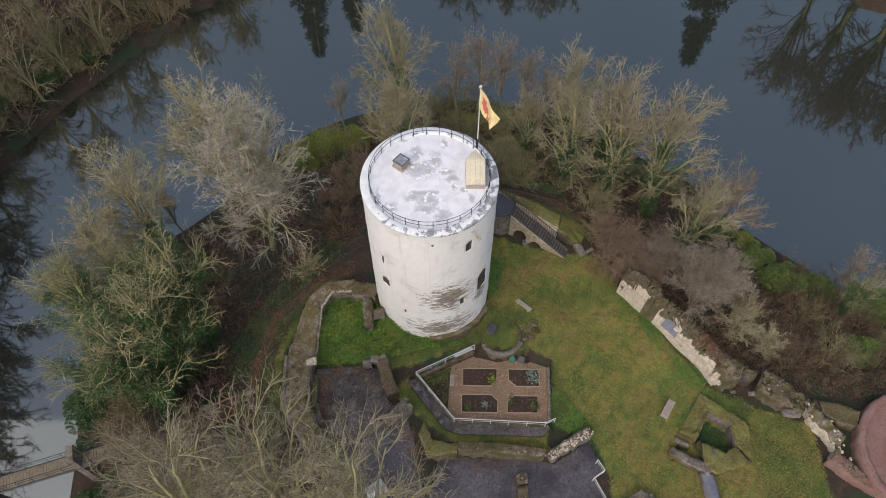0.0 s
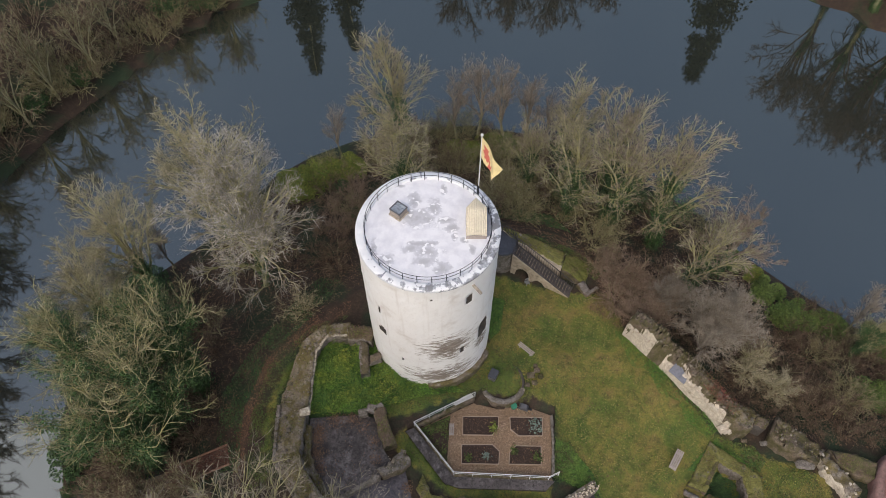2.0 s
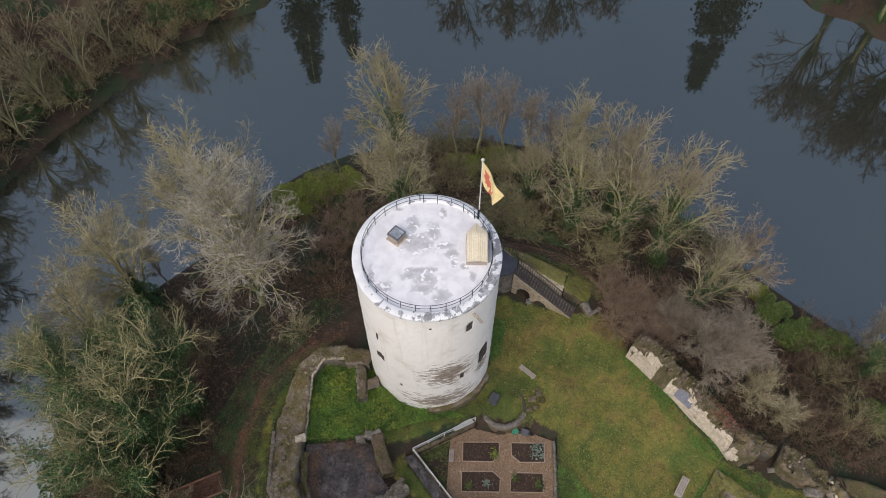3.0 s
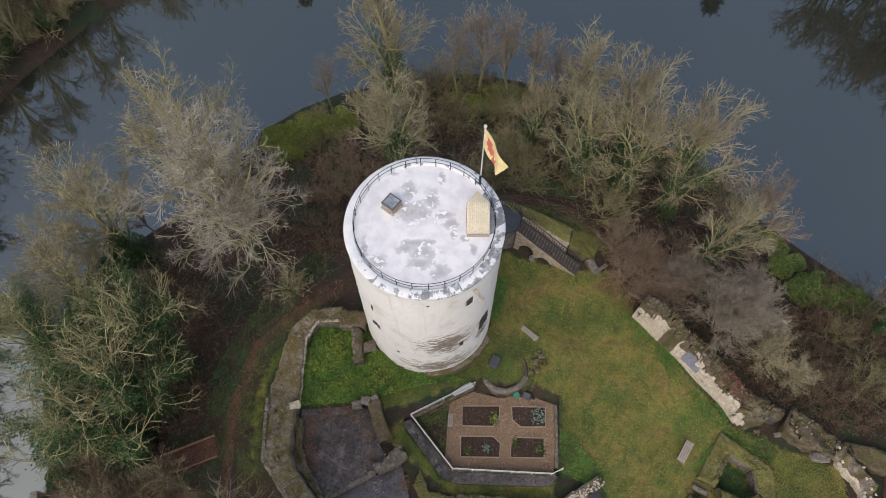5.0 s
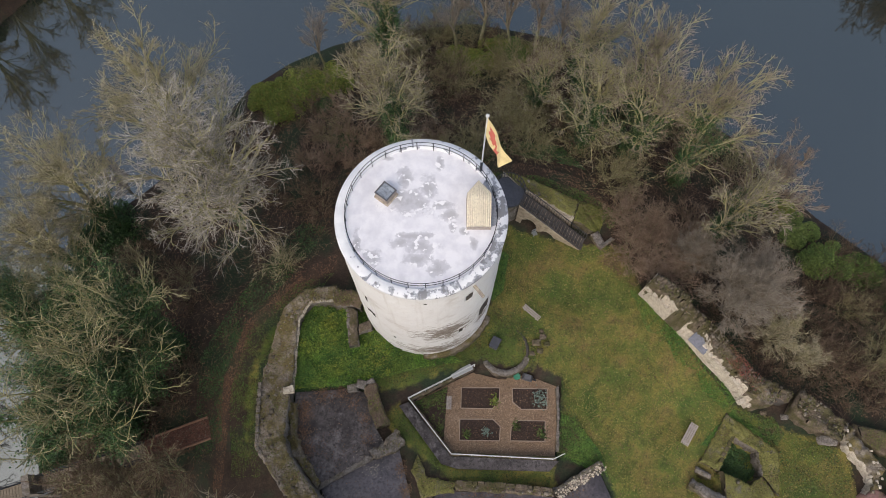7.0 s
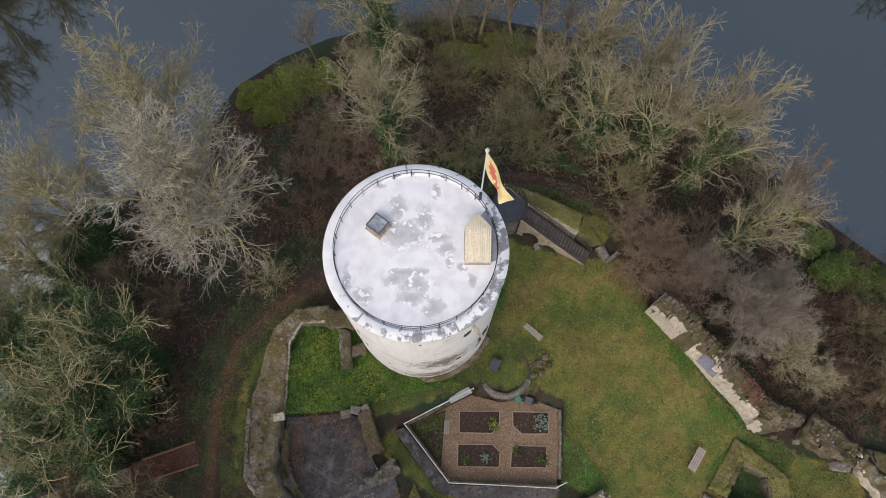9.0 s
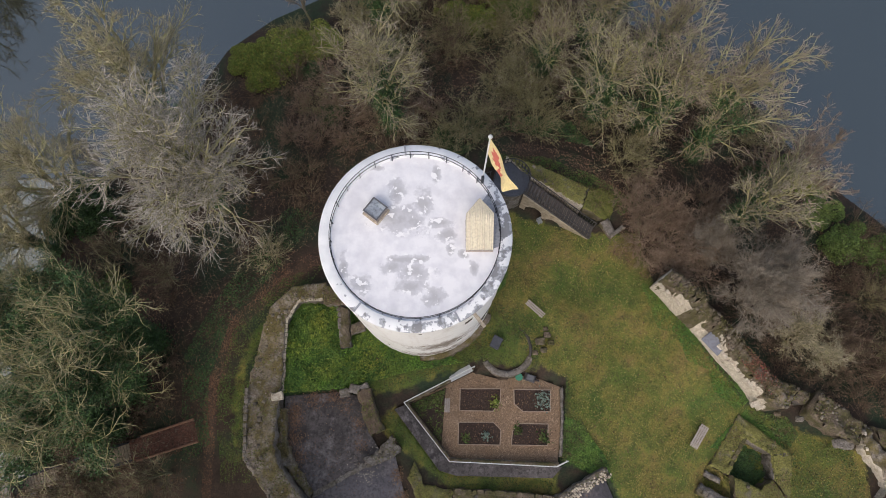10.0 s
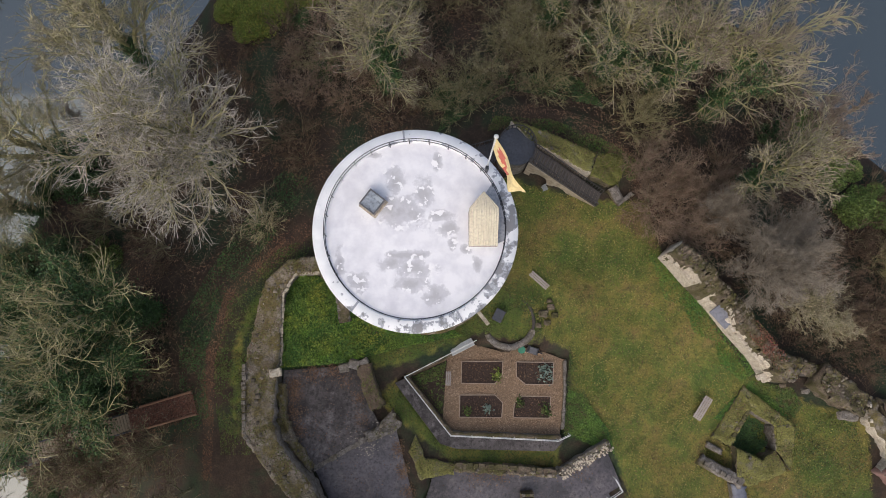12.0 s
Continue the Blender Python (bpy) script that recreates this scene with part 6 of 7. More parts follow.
def shoots(rng, start, way, length, radius, seg, wander, up, taper=0.35):
    """Branch lines: places (n, seg + 1, 3) and thickness (n, seg + 1)."""
    n = len(start)
    P, d = np.zeros((n, seg + 1, 3)), unit(way)
    P[:, 0] = start
    for k in range(seg):
        d = unit(d + rng.normal(0, wander, (n, 3)) + np.array([0, 0, up]))
        P[:, k + 1] = P[:, k] + d * (length / seg)[:, None]
    return P, radius[:, None] * np.linspace(1, taper, seg + 1)[None]


def fork(rng, P, R, per, lo, hi, angle, ratio, thick):
    """Starts, ways, lengths and thickness of the side shoots of branch lines."""
    n, s = P.shape[0], P.shape[1] - 1
    par = np.repeat(np.arange(n), per)
    t = rng.uniform(lo, hi, len(par)) * s
    k = np.minimum(t.astype(int), s - 1)
    f = (t - k)[:, None]
    a, b = P[par, k], P[par, k + 1]
    d = unit(b - a)
    axis = unit(np.cross(d, rng.normal(size=d.shape)))
    ang = np.radians(rng.normal(angle, angle * 0.28, len(par)))[:, None]
    way = d * np.cos(ang) + axis * np.sin(ang)
    L = np.linalg.norm(np.diff(P, axis=1), axis=2).sum(1)[par]
    length = L * ratio * rng.uniform(0.65, 1.25, len(par)) * (1.15 - 0.45 * t / s)
    return a * (1 - f) + b * f, way, length, np.minimum(R[par, k] * thick, 1)


def tubes(lines, sides=3):
    """Vertices and quads of tubes round branch lines."""
    VV, FF, base = [], [], 0
    for P, R in lines:
        n, m = P.shape[:2]
        d = np.gradient(P, axis=1)
        d = unit(d)
        ref = np.where(np.abs(d[..., 2:3]) > 0.9, np.array([1.0, 0, 0]), np.array([0, 0, 1.0]))
        u = unit(np.cross(d, ref))
        v = np.cross(d, u)
        a = 2 * np.pi * np.arange(sides) / sides
        V = P[:, :, None] + R[:, :, None, None] * (u[:, :, None] * np.cos(a)[:, None] + v[:, :, None] * np.sin(a)[:, None])
        i = base + np.arange(n * m * sides).reshape(n, m, sides)
        j = np.roll(i, -1, 2)
        FF.append(np.stack([i[:, :-1], j[:, :-1], j[:, 1:], i[:, 1:]], -1).reshape(-1, 4))
        VV.append(V.reshape(-1, 3))
        base += n * m * sides
    return np.vstack(VV), np.vstack(FF)


def spikes(P, R):
    """Triangles of thin three-sided twigs that run to a point."""
    n = len(P)
    a, b = P[:, 0], P[:, -1]
    d = unit(b - a)
    ref = np.where(np.abs(d[:, 2:3]) > 0.9, np.array([1.0, 0, 0]), np.array([0, 0, 1.0]))
    u = unit(np.cross(d, ref))
    v = np.cross(d, u)
    r = R[:, :1]
    V = np.stack([a + u * r, a - u * r * 0.5 + v * r * 0.87, a - u * r * 0.5 - v * r * 0.87, b], 1).reshape(-1, 3)
    k = (np.arange(n) * 4)[:, None, None]
    return V, (k + np.array([(0, 1, 3), (1, 2, 3), (2, 0, 3)])[None]).reshape(-1, 3)


def outward(start, way, centre, pull):
    """Bends ways off from a point low in the crown, so that all shoots make for the light."""
    return unit(unit(way) + pull * unit(start - np.array(centre)))


def bare_tree(name, seed, height, radius, twig, ivy=0.0, label="", stems=7, dense=1.0, twig_r=0.016, limb=None, low=0.14, trunk=0.5, lean=(0.0, 0.0), droop=0.0):
    """A winter tree: a trunk, limbs that rise and arch out to the crown's edge, branches, sprays of fine twigs; ivy where ivy > 0."""
    rng = np.random.default_rng(seed)
    tree = thing(name, (0, 0, 0), label, "tree")
    H = height
    T0, TR = shoots(rng, np.array([[0, 0, -0.8]]), np.array([[lean[0] * 0.5, lean[1] * 0.5, 1.0]]), np.array([H * trunk]), np.array([H * 0.017]), 8, 0.04, 0.0, 0.45)
    az = rng.uniform(0, 2 * np.pi) + np.arange(stems) * 2.4 + rng.normal(0, 0.2, stems)
    tip = np.radians(np.linspace(6, 84, stems)) + rng.normal(0, 0.08, stems)
    k = (low + (trunk - low) * np.linspace(0.95, 0, stems)) / trunk * 8
    f = np.minimum(k.astype(int), 7)
    st = T0[0, f] + (T0[0, f + 1] - T0[0, f]) * (k - f)[:, None]
    end = np.stack([np.cos(az) * np.sin(tip) * radius * 0.72 + lean[0] * H * 0.6, np.sin(az) * np.sin(tip) * radius * 0.72 + lean[1] * H * 0.6, H * (0.55 + 0.38 * np.cos(tip)) - droop * H * np.sin(tip) ** 2], 1) * rng.uniform(0.9, 1.05, (stems, 1))
    bend = np.stack([st[:, 0] * 0.65 + end[:, 0] * 0.35, st[:, 1] * 0.65 + end[:, 1] * 0.35, st[:, 2] * 0.35 + end[:, 2] * 0.65], 1)
    q = np.linspace(0, 1, 11)[None, :, None]
    P0 = st[:, None] * (1 - q) ** 2 + bend[:, None] * 2 * q * (1 - q) + end[:, None] * q * q
    P0 = P0 + np.cumsum(rng.normal(0, 0.011 * H * 0.35, P0.shape), 1) * np.minimum(q * 3, 1)
    R0 = (H * 0.0098) * np.linspace(1, 0.22, 11)[None] * rng.uniform(0.75, 1.1, (stems, 1))
    heart = (lean[0] * H * 0.3, lean[1] * H * 0.3, H * 0.3)
    s, w, L, r = fork(rng, P0, R0, 8, 0.22, 1.0, 42, 0.36, 0.6)
    P1, R1 = shoots(rng, s, outward(s, w, heart, 0.55), L, np.clip(r, 0.032, 0.072), 6, 0.16, 0.02, 0.42)
    s, w, L, r = fork(rng, P1, R1, 5, 0.15, 1.0, 42, 0.55, 0.6)
    P2, R2 = shoots(rng, s, outward(s, w, heart, 0.35), L, np.full(len(L), twig_r * 2.0), 3, 0.15, 0.02, 0.6)
    s, w, L, r = fork(rng, P2, R2, int(round(4 * dense)), 0.1, 1.0, 50, 0.66, 0.6)
    P3, R3 = shoots(rng, s, outward(s, w, heart, 0.3), L, np.full(len(L), twig_r * 1.25), 2, 0.24, 0.02, 0.7)
    s, w, L, r = fork(rng, P3, R3, 3, 0.15, 1.0, 48, 0.66, 0.6)
    P4, R4 = shoots(rng, s, outward(s, w, heart, 0.2), L, np.full(len(L), twig_r * 0.8), 1, 0.1, 0.0, 0.5)
    V, F = tubes([(T0, TR)], 8)
    stem = mesh_np("trunk", V, F, M_BARK, tree, smooth=True)
    V, F = tubes([(P0, R0)], 6)
    tagged(mesh_np("limb", V, F, limb or M_BARK, tree, smooth=True), kind="stuff")
    V, F = tubes([(P1, R1), (P2, R2)], 3)
    tagged(mesh_np("branch_framework", V, F, limb or M_BARK, tree), kind="stuff")
    V, F = tubes([(P3, R3)], 3)
    tagged(mesh_np("twig", V, F, twig, tree), kind="stuff")
    V, F = spikes(P4, R4)
    tagged(mesh_np("crown", V, F, twig, tree), kind="stuff")
    if ivy:
        up = (T0[0, :-1, None] + (T0[0, 1:] - T0[0, :-1])[:, None] * np.linspace(0, 1, 6)[None, :, None]).reshape(-1, 3)
        seeds = np.vstack([np.repeat(up, 4, 0), P0[:, :8].reshape(-1, 3)] + ([P1[::2, :4].reshape(-1, 3)] if ivy > 0.8 else []))
        seeds = seeds[seeds[:, 2] < H * (0.3 + 0.5 * ivy)]
        seeds = seeds[fnoise(seeds[:, 0] + seeds[:, 2], seeds[:, 1], 0.9, seed) + rng.normal(0, 0.3, len(seeds)) > 0.15 - 0.4 * ivy]
        c = np.repeat(seeds, int(110 * ivy) + 24, 0)
        c = c + rng.normal(0, 1, c.shape) * np.array([0.42, 0.42, 0.55]) * (0.45 + 0.75 * ivy)
        V, F = leaf_quads(rng, c, 0.085)
        tagged(mesh_np("ivy", V, F, M_IVY, stem, "dark green ivy"), kind="stuff")
    return tree


def bare_shrub(name, seed, radius, height, twig, stems=26, label="", twig_r=0.0125, fine=3):
    rng = np.random.default_rng(seed)
    shrub = thing(name, (0, 0, 0), label, "shrub")
    a, e = rng.uniform(0, 2 * np.pi, stems), rng.uniform(0.15, 1.0, stems)
    way = np.stack([np.cos(a) * (1 - e * 0.75) * radius / height, np.sin(a) * (1 - e * 0.75) * radius / height, 0.25 + e], 1)
    st = np.stack([np.cos(a) * 0.25 * radius * rng.random(stems), np.sin(a) * 0.25 * radius * rng.random(stems), np.full(stems, -0.2)], 1)
    P1, R1 = shoots(rng, st, way, np.full(stems, 0.5 * (radius + height)) * rng.uniform(0.6, 1.1, stems), np.full(stems, twig_r * 1.8), 4, 0.13, 0.0, 0.5)
    s, w, L, r = fork(rng, P1, R1, 6, 0.2, 1.0, 42, 0.6, 0.7)
    P2, R2 = shoots(rng, s, w, L, np.full(len(L), twig_r * 1.1), 2, 0.22, 0.03, 0.6)
    s, w, L, r = fork(rng, P2, R2, fine * 3, 0.1, 1.0, 42, 0.62, 0.7)
    P3, R3 = shoots(rng, s, w, L, np.full(len(L), twig_r), 1, 0.3, 0.02, 0.6)
    V, F = tubes([(P1, R1)], 3)
    tagged(mesh_np("stem", V, F, M_BARK, shrub), kind="stuff")
    V, F = tubes([(P2, R2)], 3)
    tagged(mesh_np("twig", V, F, twig, shrub), kind="stuff")
    V, F = spikes(P3, R3)
    tagged(mesh_np("twig_mass", V, F, twig, shrub), kind="stuff")
    return shrub


def leafy_bush(name, seed, radius, height, mat, label, n=11500, leaf=0.09):
    rng = np.random.default_rng(seed)
    bush = thing(name, (0, 0, 0), label, "bush")
    lobes = 14
    a, rr = rng.uniform(0, 2 * np.pi, lobes), np.sqrt(rng.random(lobes)) * radius * 0.72
    C = np.stack([np.cos(a) * rr, np.sin(a) * rr, height * rng.uniform(0.25, 0.72, lobes) * (1 - 0.4 * rr / radius)], 1)
    S = radius * rng.uniform(0.26, 0.46, lobes)
    k = rng.integers(0, lobes, n)
    d = unit(rng.normal(size=(n, 3)))
    c = C[k] + d * (S[k] * rng.uniform(0.55, 1.05, n) ** 0.5)[:, None] * np.array([1, 1, 0.85])
    c = c[c[:, 2] > -0.3]
    V, F = leaf_quads(rng, c, leaf)
    tagged(mesh_np("foliage", V, F, mat, bush), kind="stuff")
    P, R = shoots(rng, np.zeros((lobes, 3)) - np.array([0, 0, 0.3]), C, np.linalg.norm(C, axis=1), np.full(lobes, 0.05), 4, 0.08, 0.0, 0.4)
    V, F = tubes([(P, R)], 4)
    tagged(mesh_np("stem", V, F, M_BARK, bush), kind="stuff")
    return bush


def conifer(name, seed, height, radius, label):
    rng = np.random.default_rng(seed)
    tree = thing(name, (0, 0, 0), label, "tree")
    P0, R0 = shoots(rng, np.array([[0, 0, -0.5]]), np.array([[0, 0, 1.0]]), np.array([height]), np.array([0.3]), 8, 0.02, 0, 0.1)
    V, F = tubes([(P0, R0)], 7)
    mesh_np("trunk", V, F, M_BARK, tree)
    n = 150
    t = rng.uniform(0.12, 0.98, n)
    a = rng.uniform(0, 2 * np.pi, n)
    s = np.stack([np.zeros(n), np.zeros(n), t * height], 1)
    L = radius * (1.05 - t) * rng.uniform(0.7, 1.1, n) + 0.4
    P1, R1 = shoots(rng, s, np.stack([np.cos(a), np.sin(a), np.full(n, 0.1)], 1), L, np.full(n, 0.05), 5, 0.08, -0.06, 0.3)
    c = np.repeat(P1[:, 1:].reshape(-1, 3), 9, 0)
    c = c + rng.normal(0, 0.32, c.shape)
    V, F = leaf_quads(rng, c, 0.28)
    tagged(mesh_np("crown", V, F, M_CONIFER, tree), kind="stuff")
    return tree


PLACED = set()


def put(kinds, spots, seed, group=""):
    """Stand the built things, and copies of them, at spots (x, y, scale)."""
    rng = random.Random(seed)
    for k, (x, y, s) in enumerate(spots):
        src = kinds[k % len(kinds)]
        z = ground_z(x, y) - 0.1
        m = pose(x, y, max(z, WATER_Z - 0.3), rng.uniform(-3, 3), rng.uniform(-3, 3), rng.uniform(0, 360))
        if src.name not in PLACED:
            PLACED.add(src.name)
            src.scale = (s, s, s * rng.uniform(0.92, 1.08))
            src.matrix_basis = m @ Matrix.Diagonal((*src.scale, 1))
            ob = src
        else:
            ob = copy_thing(src, m)
            ob.scale = (s, s, s * rng.uniform(0.92, 1.08))
        if group:
            ob["group"] = group


def upto(x, y, top, height):
    """A spot for put() at which a tree of this height ends at the level top."""
    return (x, y, (top - ground_z(x, y)) / height)


# the great bare trees
big_a = bare_tree("bare_tree", 11, 22, 7.6, M_TWIG_GREY, 0.12, "large leafless tree with silvery twigs and some ivy", stems=18, dense=1.25, limb=M_LIMB, low=0.16, droop=0.03)
put([big_a], [upto(-18.9, 43.0, 20.4, 22)], 1)
big_b = bare_tree("bare_tree", 12, 19, 6.6, M_TWIG_PALE, 0.3, "tall leafless tree with pale twigs on the river bank", stems=11, limb=M_LIMB)
put([big_b], [upto(-25.8, 52.6, 14.0, 19), upto(-32.2, 44.6, 11.0, 19), upto(-36.0, 40.6, 7.5, 19)], 2)
tree_c = bare_tree("bare_tree", 13, 18, 4.6, M_TWIG_DUSK, 0.6, "leafless riverside tree with ivy-wrapped trunk", stems=11, dense=0.75, limb=M_LIMB, droop=0.12)
put([tree_c], [upto(-3.8, 49.8, 17.0, 18), upto(-5.8, 63.4, 13.5, 18), upto(13.3, 50.9, 14.2, 18), upto(15.2, 59.6, 12.0, 18)], 3)
tree_d = bare_tree("bare_tree", 14, 17, 5.6, M_TWIG_ROSY, 0.65, "leafless tree with ivy on its lower limbs above the river", stems=10, dense=0.75, limb=M_LIMB, droop=0.05)
put([tree_d], [upto(18.4, 50.6, 15.2, 17), upto(23.6, 48.6, 13.6, 17), upto(9.6, 56.0, 8.5, 17), upto(20.0, 56.5, 10.5, 17)], 4)
tree_l = bare_tree("bare_tree", 18, 13, 5.4, M_TWIG_DUSK, 0.45, "leaning leafless tree with an ivied stem over the bank", stems=9, dense=1.0, limb=M_LIMB, lean=(0.16, 0.1))
tree_l.matrix_basis = pose(25.2, 41.4, ground_z(25.2, 41.4) - 0.1)
tree_m = bare_tree("bare_tree", 21, 11, 5.0, M_TWIG_ROSE, 0.2, "hazy reddish leafless tree spreading over the water", stems=9, dense=1.0, twig_r=0.012, limb=M_TWIG_ROSY, lean=(0.14, 0.1))
tree_m.matrix_basis = pose(30.4, 45.4, ground_z(30.4, 45.4) - 0.1)
tree_e = bare_tree("bare_tree", 15, 20, 6.0, M_TWIG_OLIVE, 0.95, "ivy-clad tree with bare lichened branches", stems=8, dense=0.5, twig_r=0.014, limb=M_LIMB, low=0.2, droop=0.06)
put([tree_e], [upto(-23.2, 31.0, 16.6, 20), upto(-25.2, 27.4, 17.0, 20), upto(-26.6, 24.6, 17.4, 20), upto(-33.0, 31.2, 13.6, 20), upto(-30.2, 35.6, 9.0, 20), upto(-37.0, 34.4, 8.0, 20), upto(43.0, 35.8, 2.4, 20)], 5)
tree_f = bare_tree("bare_tree", 16, 24, 6.6, M_TWIG_DUSK, 0.0, "tall slender leafless tree below the courtyard wall", stems=11, dense=1.0, twig_r=0.0135, limb=M_LIMB, low=0.22)
put([tree_f], [upto(-10.2, 12.0, 24.4, 24), upto(-4.4, 11.8, 23.4, 24), upto(-15.0, 10.6, 23.6, 24)], 6)
tree_g = bare_tree("bare_tree", 19, 12, 4.4, M_TWIG_BROWN, 0.0, "thin brown leafless tree on the western slope", stems=8, dense=0.9, limb=M_BARK)
put([tree_g], [(-21.5, 20.6, 0.7), (-24.6, 18.6, 0.8), (-19.6, 17.2, 0.7), (-27.6, 38.6, 0.6), (-22.4, 36.6, 0.5), (-27.2, 19.6, 0.95), (-28.8, 23.4, 0.8), (-26.0, 20.3, 0.7)], 29)
sapling = bare_tree("sapling", 17, 11, 2.6, M_TWIG_PINK, 0.0, "thin reddish sapling with dark stems at the water's edge", stems=6, dense=0.5, twig_r=0.012, limb=M_TWIG_PINK, low=0.35)
put([sapling], [(1.8, 66.6, 1.15), (4.6, 66.9, 1.3), (8.0, 66.6, 1.25), (10.8, 66.4, 1.2), (13.8, 66.0, 0.9), (44.0, 39.4, 0.9), (45.8, 38.0, 0.8), (-31.4, 48.2, 0.8), (-13.0, 64.6, 0.8)], 27)

# shrubs of the slopes
s_dome = bare_tree("twiggy_tree", 30, 10.5, 4.9, M_TWIG_PINK, 0.0, "dense dome of fine grey-pink leafless twigs", stems=22, dense=1.5, twig_r=0.0115, limb=M_TWIG_PINK, low=0.06, trunk=0.3)
put([s_dome], [upto(24.9, 34.2, 8.6, 10.5), upto(27.4, 36.6, 5.6, 10.5), upto(22.6, 38.6, 4.6, 10.5)], 28)
s_silver = bare_tree("twiggy_tree", 34, 7, 2.9, M_TWIG_PALE, 0.0, "pale yellowish leafless small tree behind the ruined wall", stems=11, dense=0.75, twig_r=0.011, limb=M_TWIG_PALE, low=0.06, trunk=0.28)
put([s_silver], [upto(28.9, 31.6, 4.5, 7), upto(31.4, 30.0, 2.6, 7)], 33)
s_pink = [bare_shrub("twiggy_shrub", 31 + k, 3.0, 3.2, M_TWIG_ROSE, 30, "leafless shrub with reddish-grey twigs", 0.016) for k in range(2)]
put(s_pink, [(17.2, 39.4, 0.9), (18.6, 41.4, 1.0), (19.8, 39.0, 1.0), (16.6, 42.6, 0.8), (21.0, 36.9, 0.9), (18.9, 37.4, 0.75), (21.8, 40.2, 1.05), (23.6, 41.4, 0.9), (20.0, 42.0, 0.8), (24.6, 43.4, 0.8), (31.6, 35.4, 0.8), (34.6, 31.0, 0.7), (17.8, 44.8, 0.7), (-11.0, 50.0, 0.75), (-9.0, 53.0, 0.8), (-12.6, 54.0, 0.7), (-8.0, 49.2, 0.65), (-3.0, 50.4, 0.8), (-6.0, 51.6, 0.75), (-13.6, 50.4, 0.65), (-10.4, 56.6, 0.8), (-0.6, 52.2, 0.8)], 7, "reddish shrubs on the slope")
s_olive = [bare_shrub("twiggy_shrub", 41 + k, 2.4, 3.0, M_TWIG_OLIVE, 22, "leafless olive-brown shrub on the slope", 0.013) for k in range(2)]
s_pale = [bare_shrub("twiggy_shrub", 45 + k, 2.2, 2.7, M_TWIG_PALE, 20, "leafless shrub with pale grey twigs", 0.013) for k in range(2)]
s_brown = [bare_shrub("twiggy_shrub", 51 + k, 2.4, 2.2, M_TWIG_BROWN, 22, "low tangled brown leafless shrub", 0.013) for k in range(2)]


def scatter(seed, poly, n, lo, hi, gap):
    """Spots inside a polygon, no two nearer than gap."""
    rng = random.Random(seed)
    xs, ys = [p[0] for p in poly], [p[1] for p in poly]
    out, tries = [], 0
    while len(out) < n and tries < n * 40:
        tries += 1
        x, y = rng.uniform(min(xs), max(xs)), rng.uniform(min(ys), max(ys))
        if float(polydist(np.array([x]), np.array([y]), poly)[0]) < 0 and all((x - a) ** 2 + (y - b) ** 2 > gap * gap for a, b, _ in out):
            out.append((x, y, rng.uniform(lo, hi)))
    return out


NORTH_SLOPE = [(-8, 47), (0, 47), (7, 50.5), (13, 48), (18, 45), (24, 47), (30, 45), (36, 47), (30, 56), (22, 63), (12, 67), (0, 69), (-12, 66), (-16, 61), (-12, 52)]
WEST_SLOPE = [(-38, 20), (-30, 21), (-21, 26), (-22, 34), (-16, 40), (-10, 44), (-16, 58), (-24, 52), (-33, 46), (-37, 38)]
EAST_SLOPE = [(34, 29), (40, 29), (50, 26), (54, 30), (46, 38), (40, 43), (36, 42), (34, 36)]
put(s_pale, scatter(1, NORTH_SLOPE, 9, 0.7, 1.2, 2.6) + [(-14.4, 38.3, 1.15), (31.4, 32.6, 0.95), (5.4, 53.8, 0.9), (9.3, 53.4, 0.95)], 8)
put(s_olive, scatter(2, NORTH_SLOPE, 34, 0.9, 1.4, 1.7) + scatter(3, EAST_SLOPE, 6, 0.8, 1.2, 2.5), 9)
put(s_brown, scatter(4, NORTH_SLOPE, 30, 0.8, 1.35, 1.8) + scatter(5, WEST_SLOPE, 30, 0.55, 0.95, 1.9) + [(29.2, 33.6, 1.0), (33.4, 30.2, 0.9), (35.0, 28.8, 0.9), (37.0, 28.0, 0.95), (39.0, 27.4, 0.9), (30.6, 35.0, 1.0), (36.0, 31.0, 1.1), (34.0, 33.4, 1.1), (29.6, 31.4, 0.7), (31.6, 29.4, 0.7), (33.6, 27.8, 0.65), (27.8, 30.2, 0.6), (29.0, 29.2, 0.5), (30.6, 28.2, 0.5), (32.4, 27.2, 0.5), (34.8, 26.4, 0.55), (26.2, 31.8, 0.6), (24.8, 33.6, 0.6), (23.4, 35.2, 0.55), (37.2, 26.0, 0.6), (39.2, 25.8, 0.6), (41.6, 26.0, 0.7), (-24.0, 19.4, 0.7), (-27.5, 18.6, 0.8), (-30.5, 17.4, 0.8)] + scatter(6, EAST_SLOPE, 20, 0.8, 1.25, 1.9), 10)

# evergreen bushes
b_green = [leafy_bush("evergreen_bush", 61, 2.6, 3.4, M_BUSH, "rounded evergreen bush on the bank"), leafy_bush("evergreen_bush", 62, 2.4, 3.0, M_BUSH, "evergreen bush on the bank")]
put(b_green, [(37.8, 40.8, 1.05), (41.2, 39.6, 1.0), (47.5, 38.0, 1.1), (33.6, 48.0, 0.75), (21.0, 59.6, 0.8), (-31.8, 30.6, 0.9), (-29.4, 36.0, 0.8), (-30.8, 25.4, 0.9), (7.7, 64.0, 0.75), (42.5, 30.5, 0.9), (47.0, 28.5, 0.9), (7.5, 66, 0.8), (36.0, 44.2, 0.85)], 11)
b_ivy = [leafy_bush("ivy_thicket", 64, 2.6, 2.4, M_IVY, "dark ivy thicket under the trees", 6500, 0.105)]
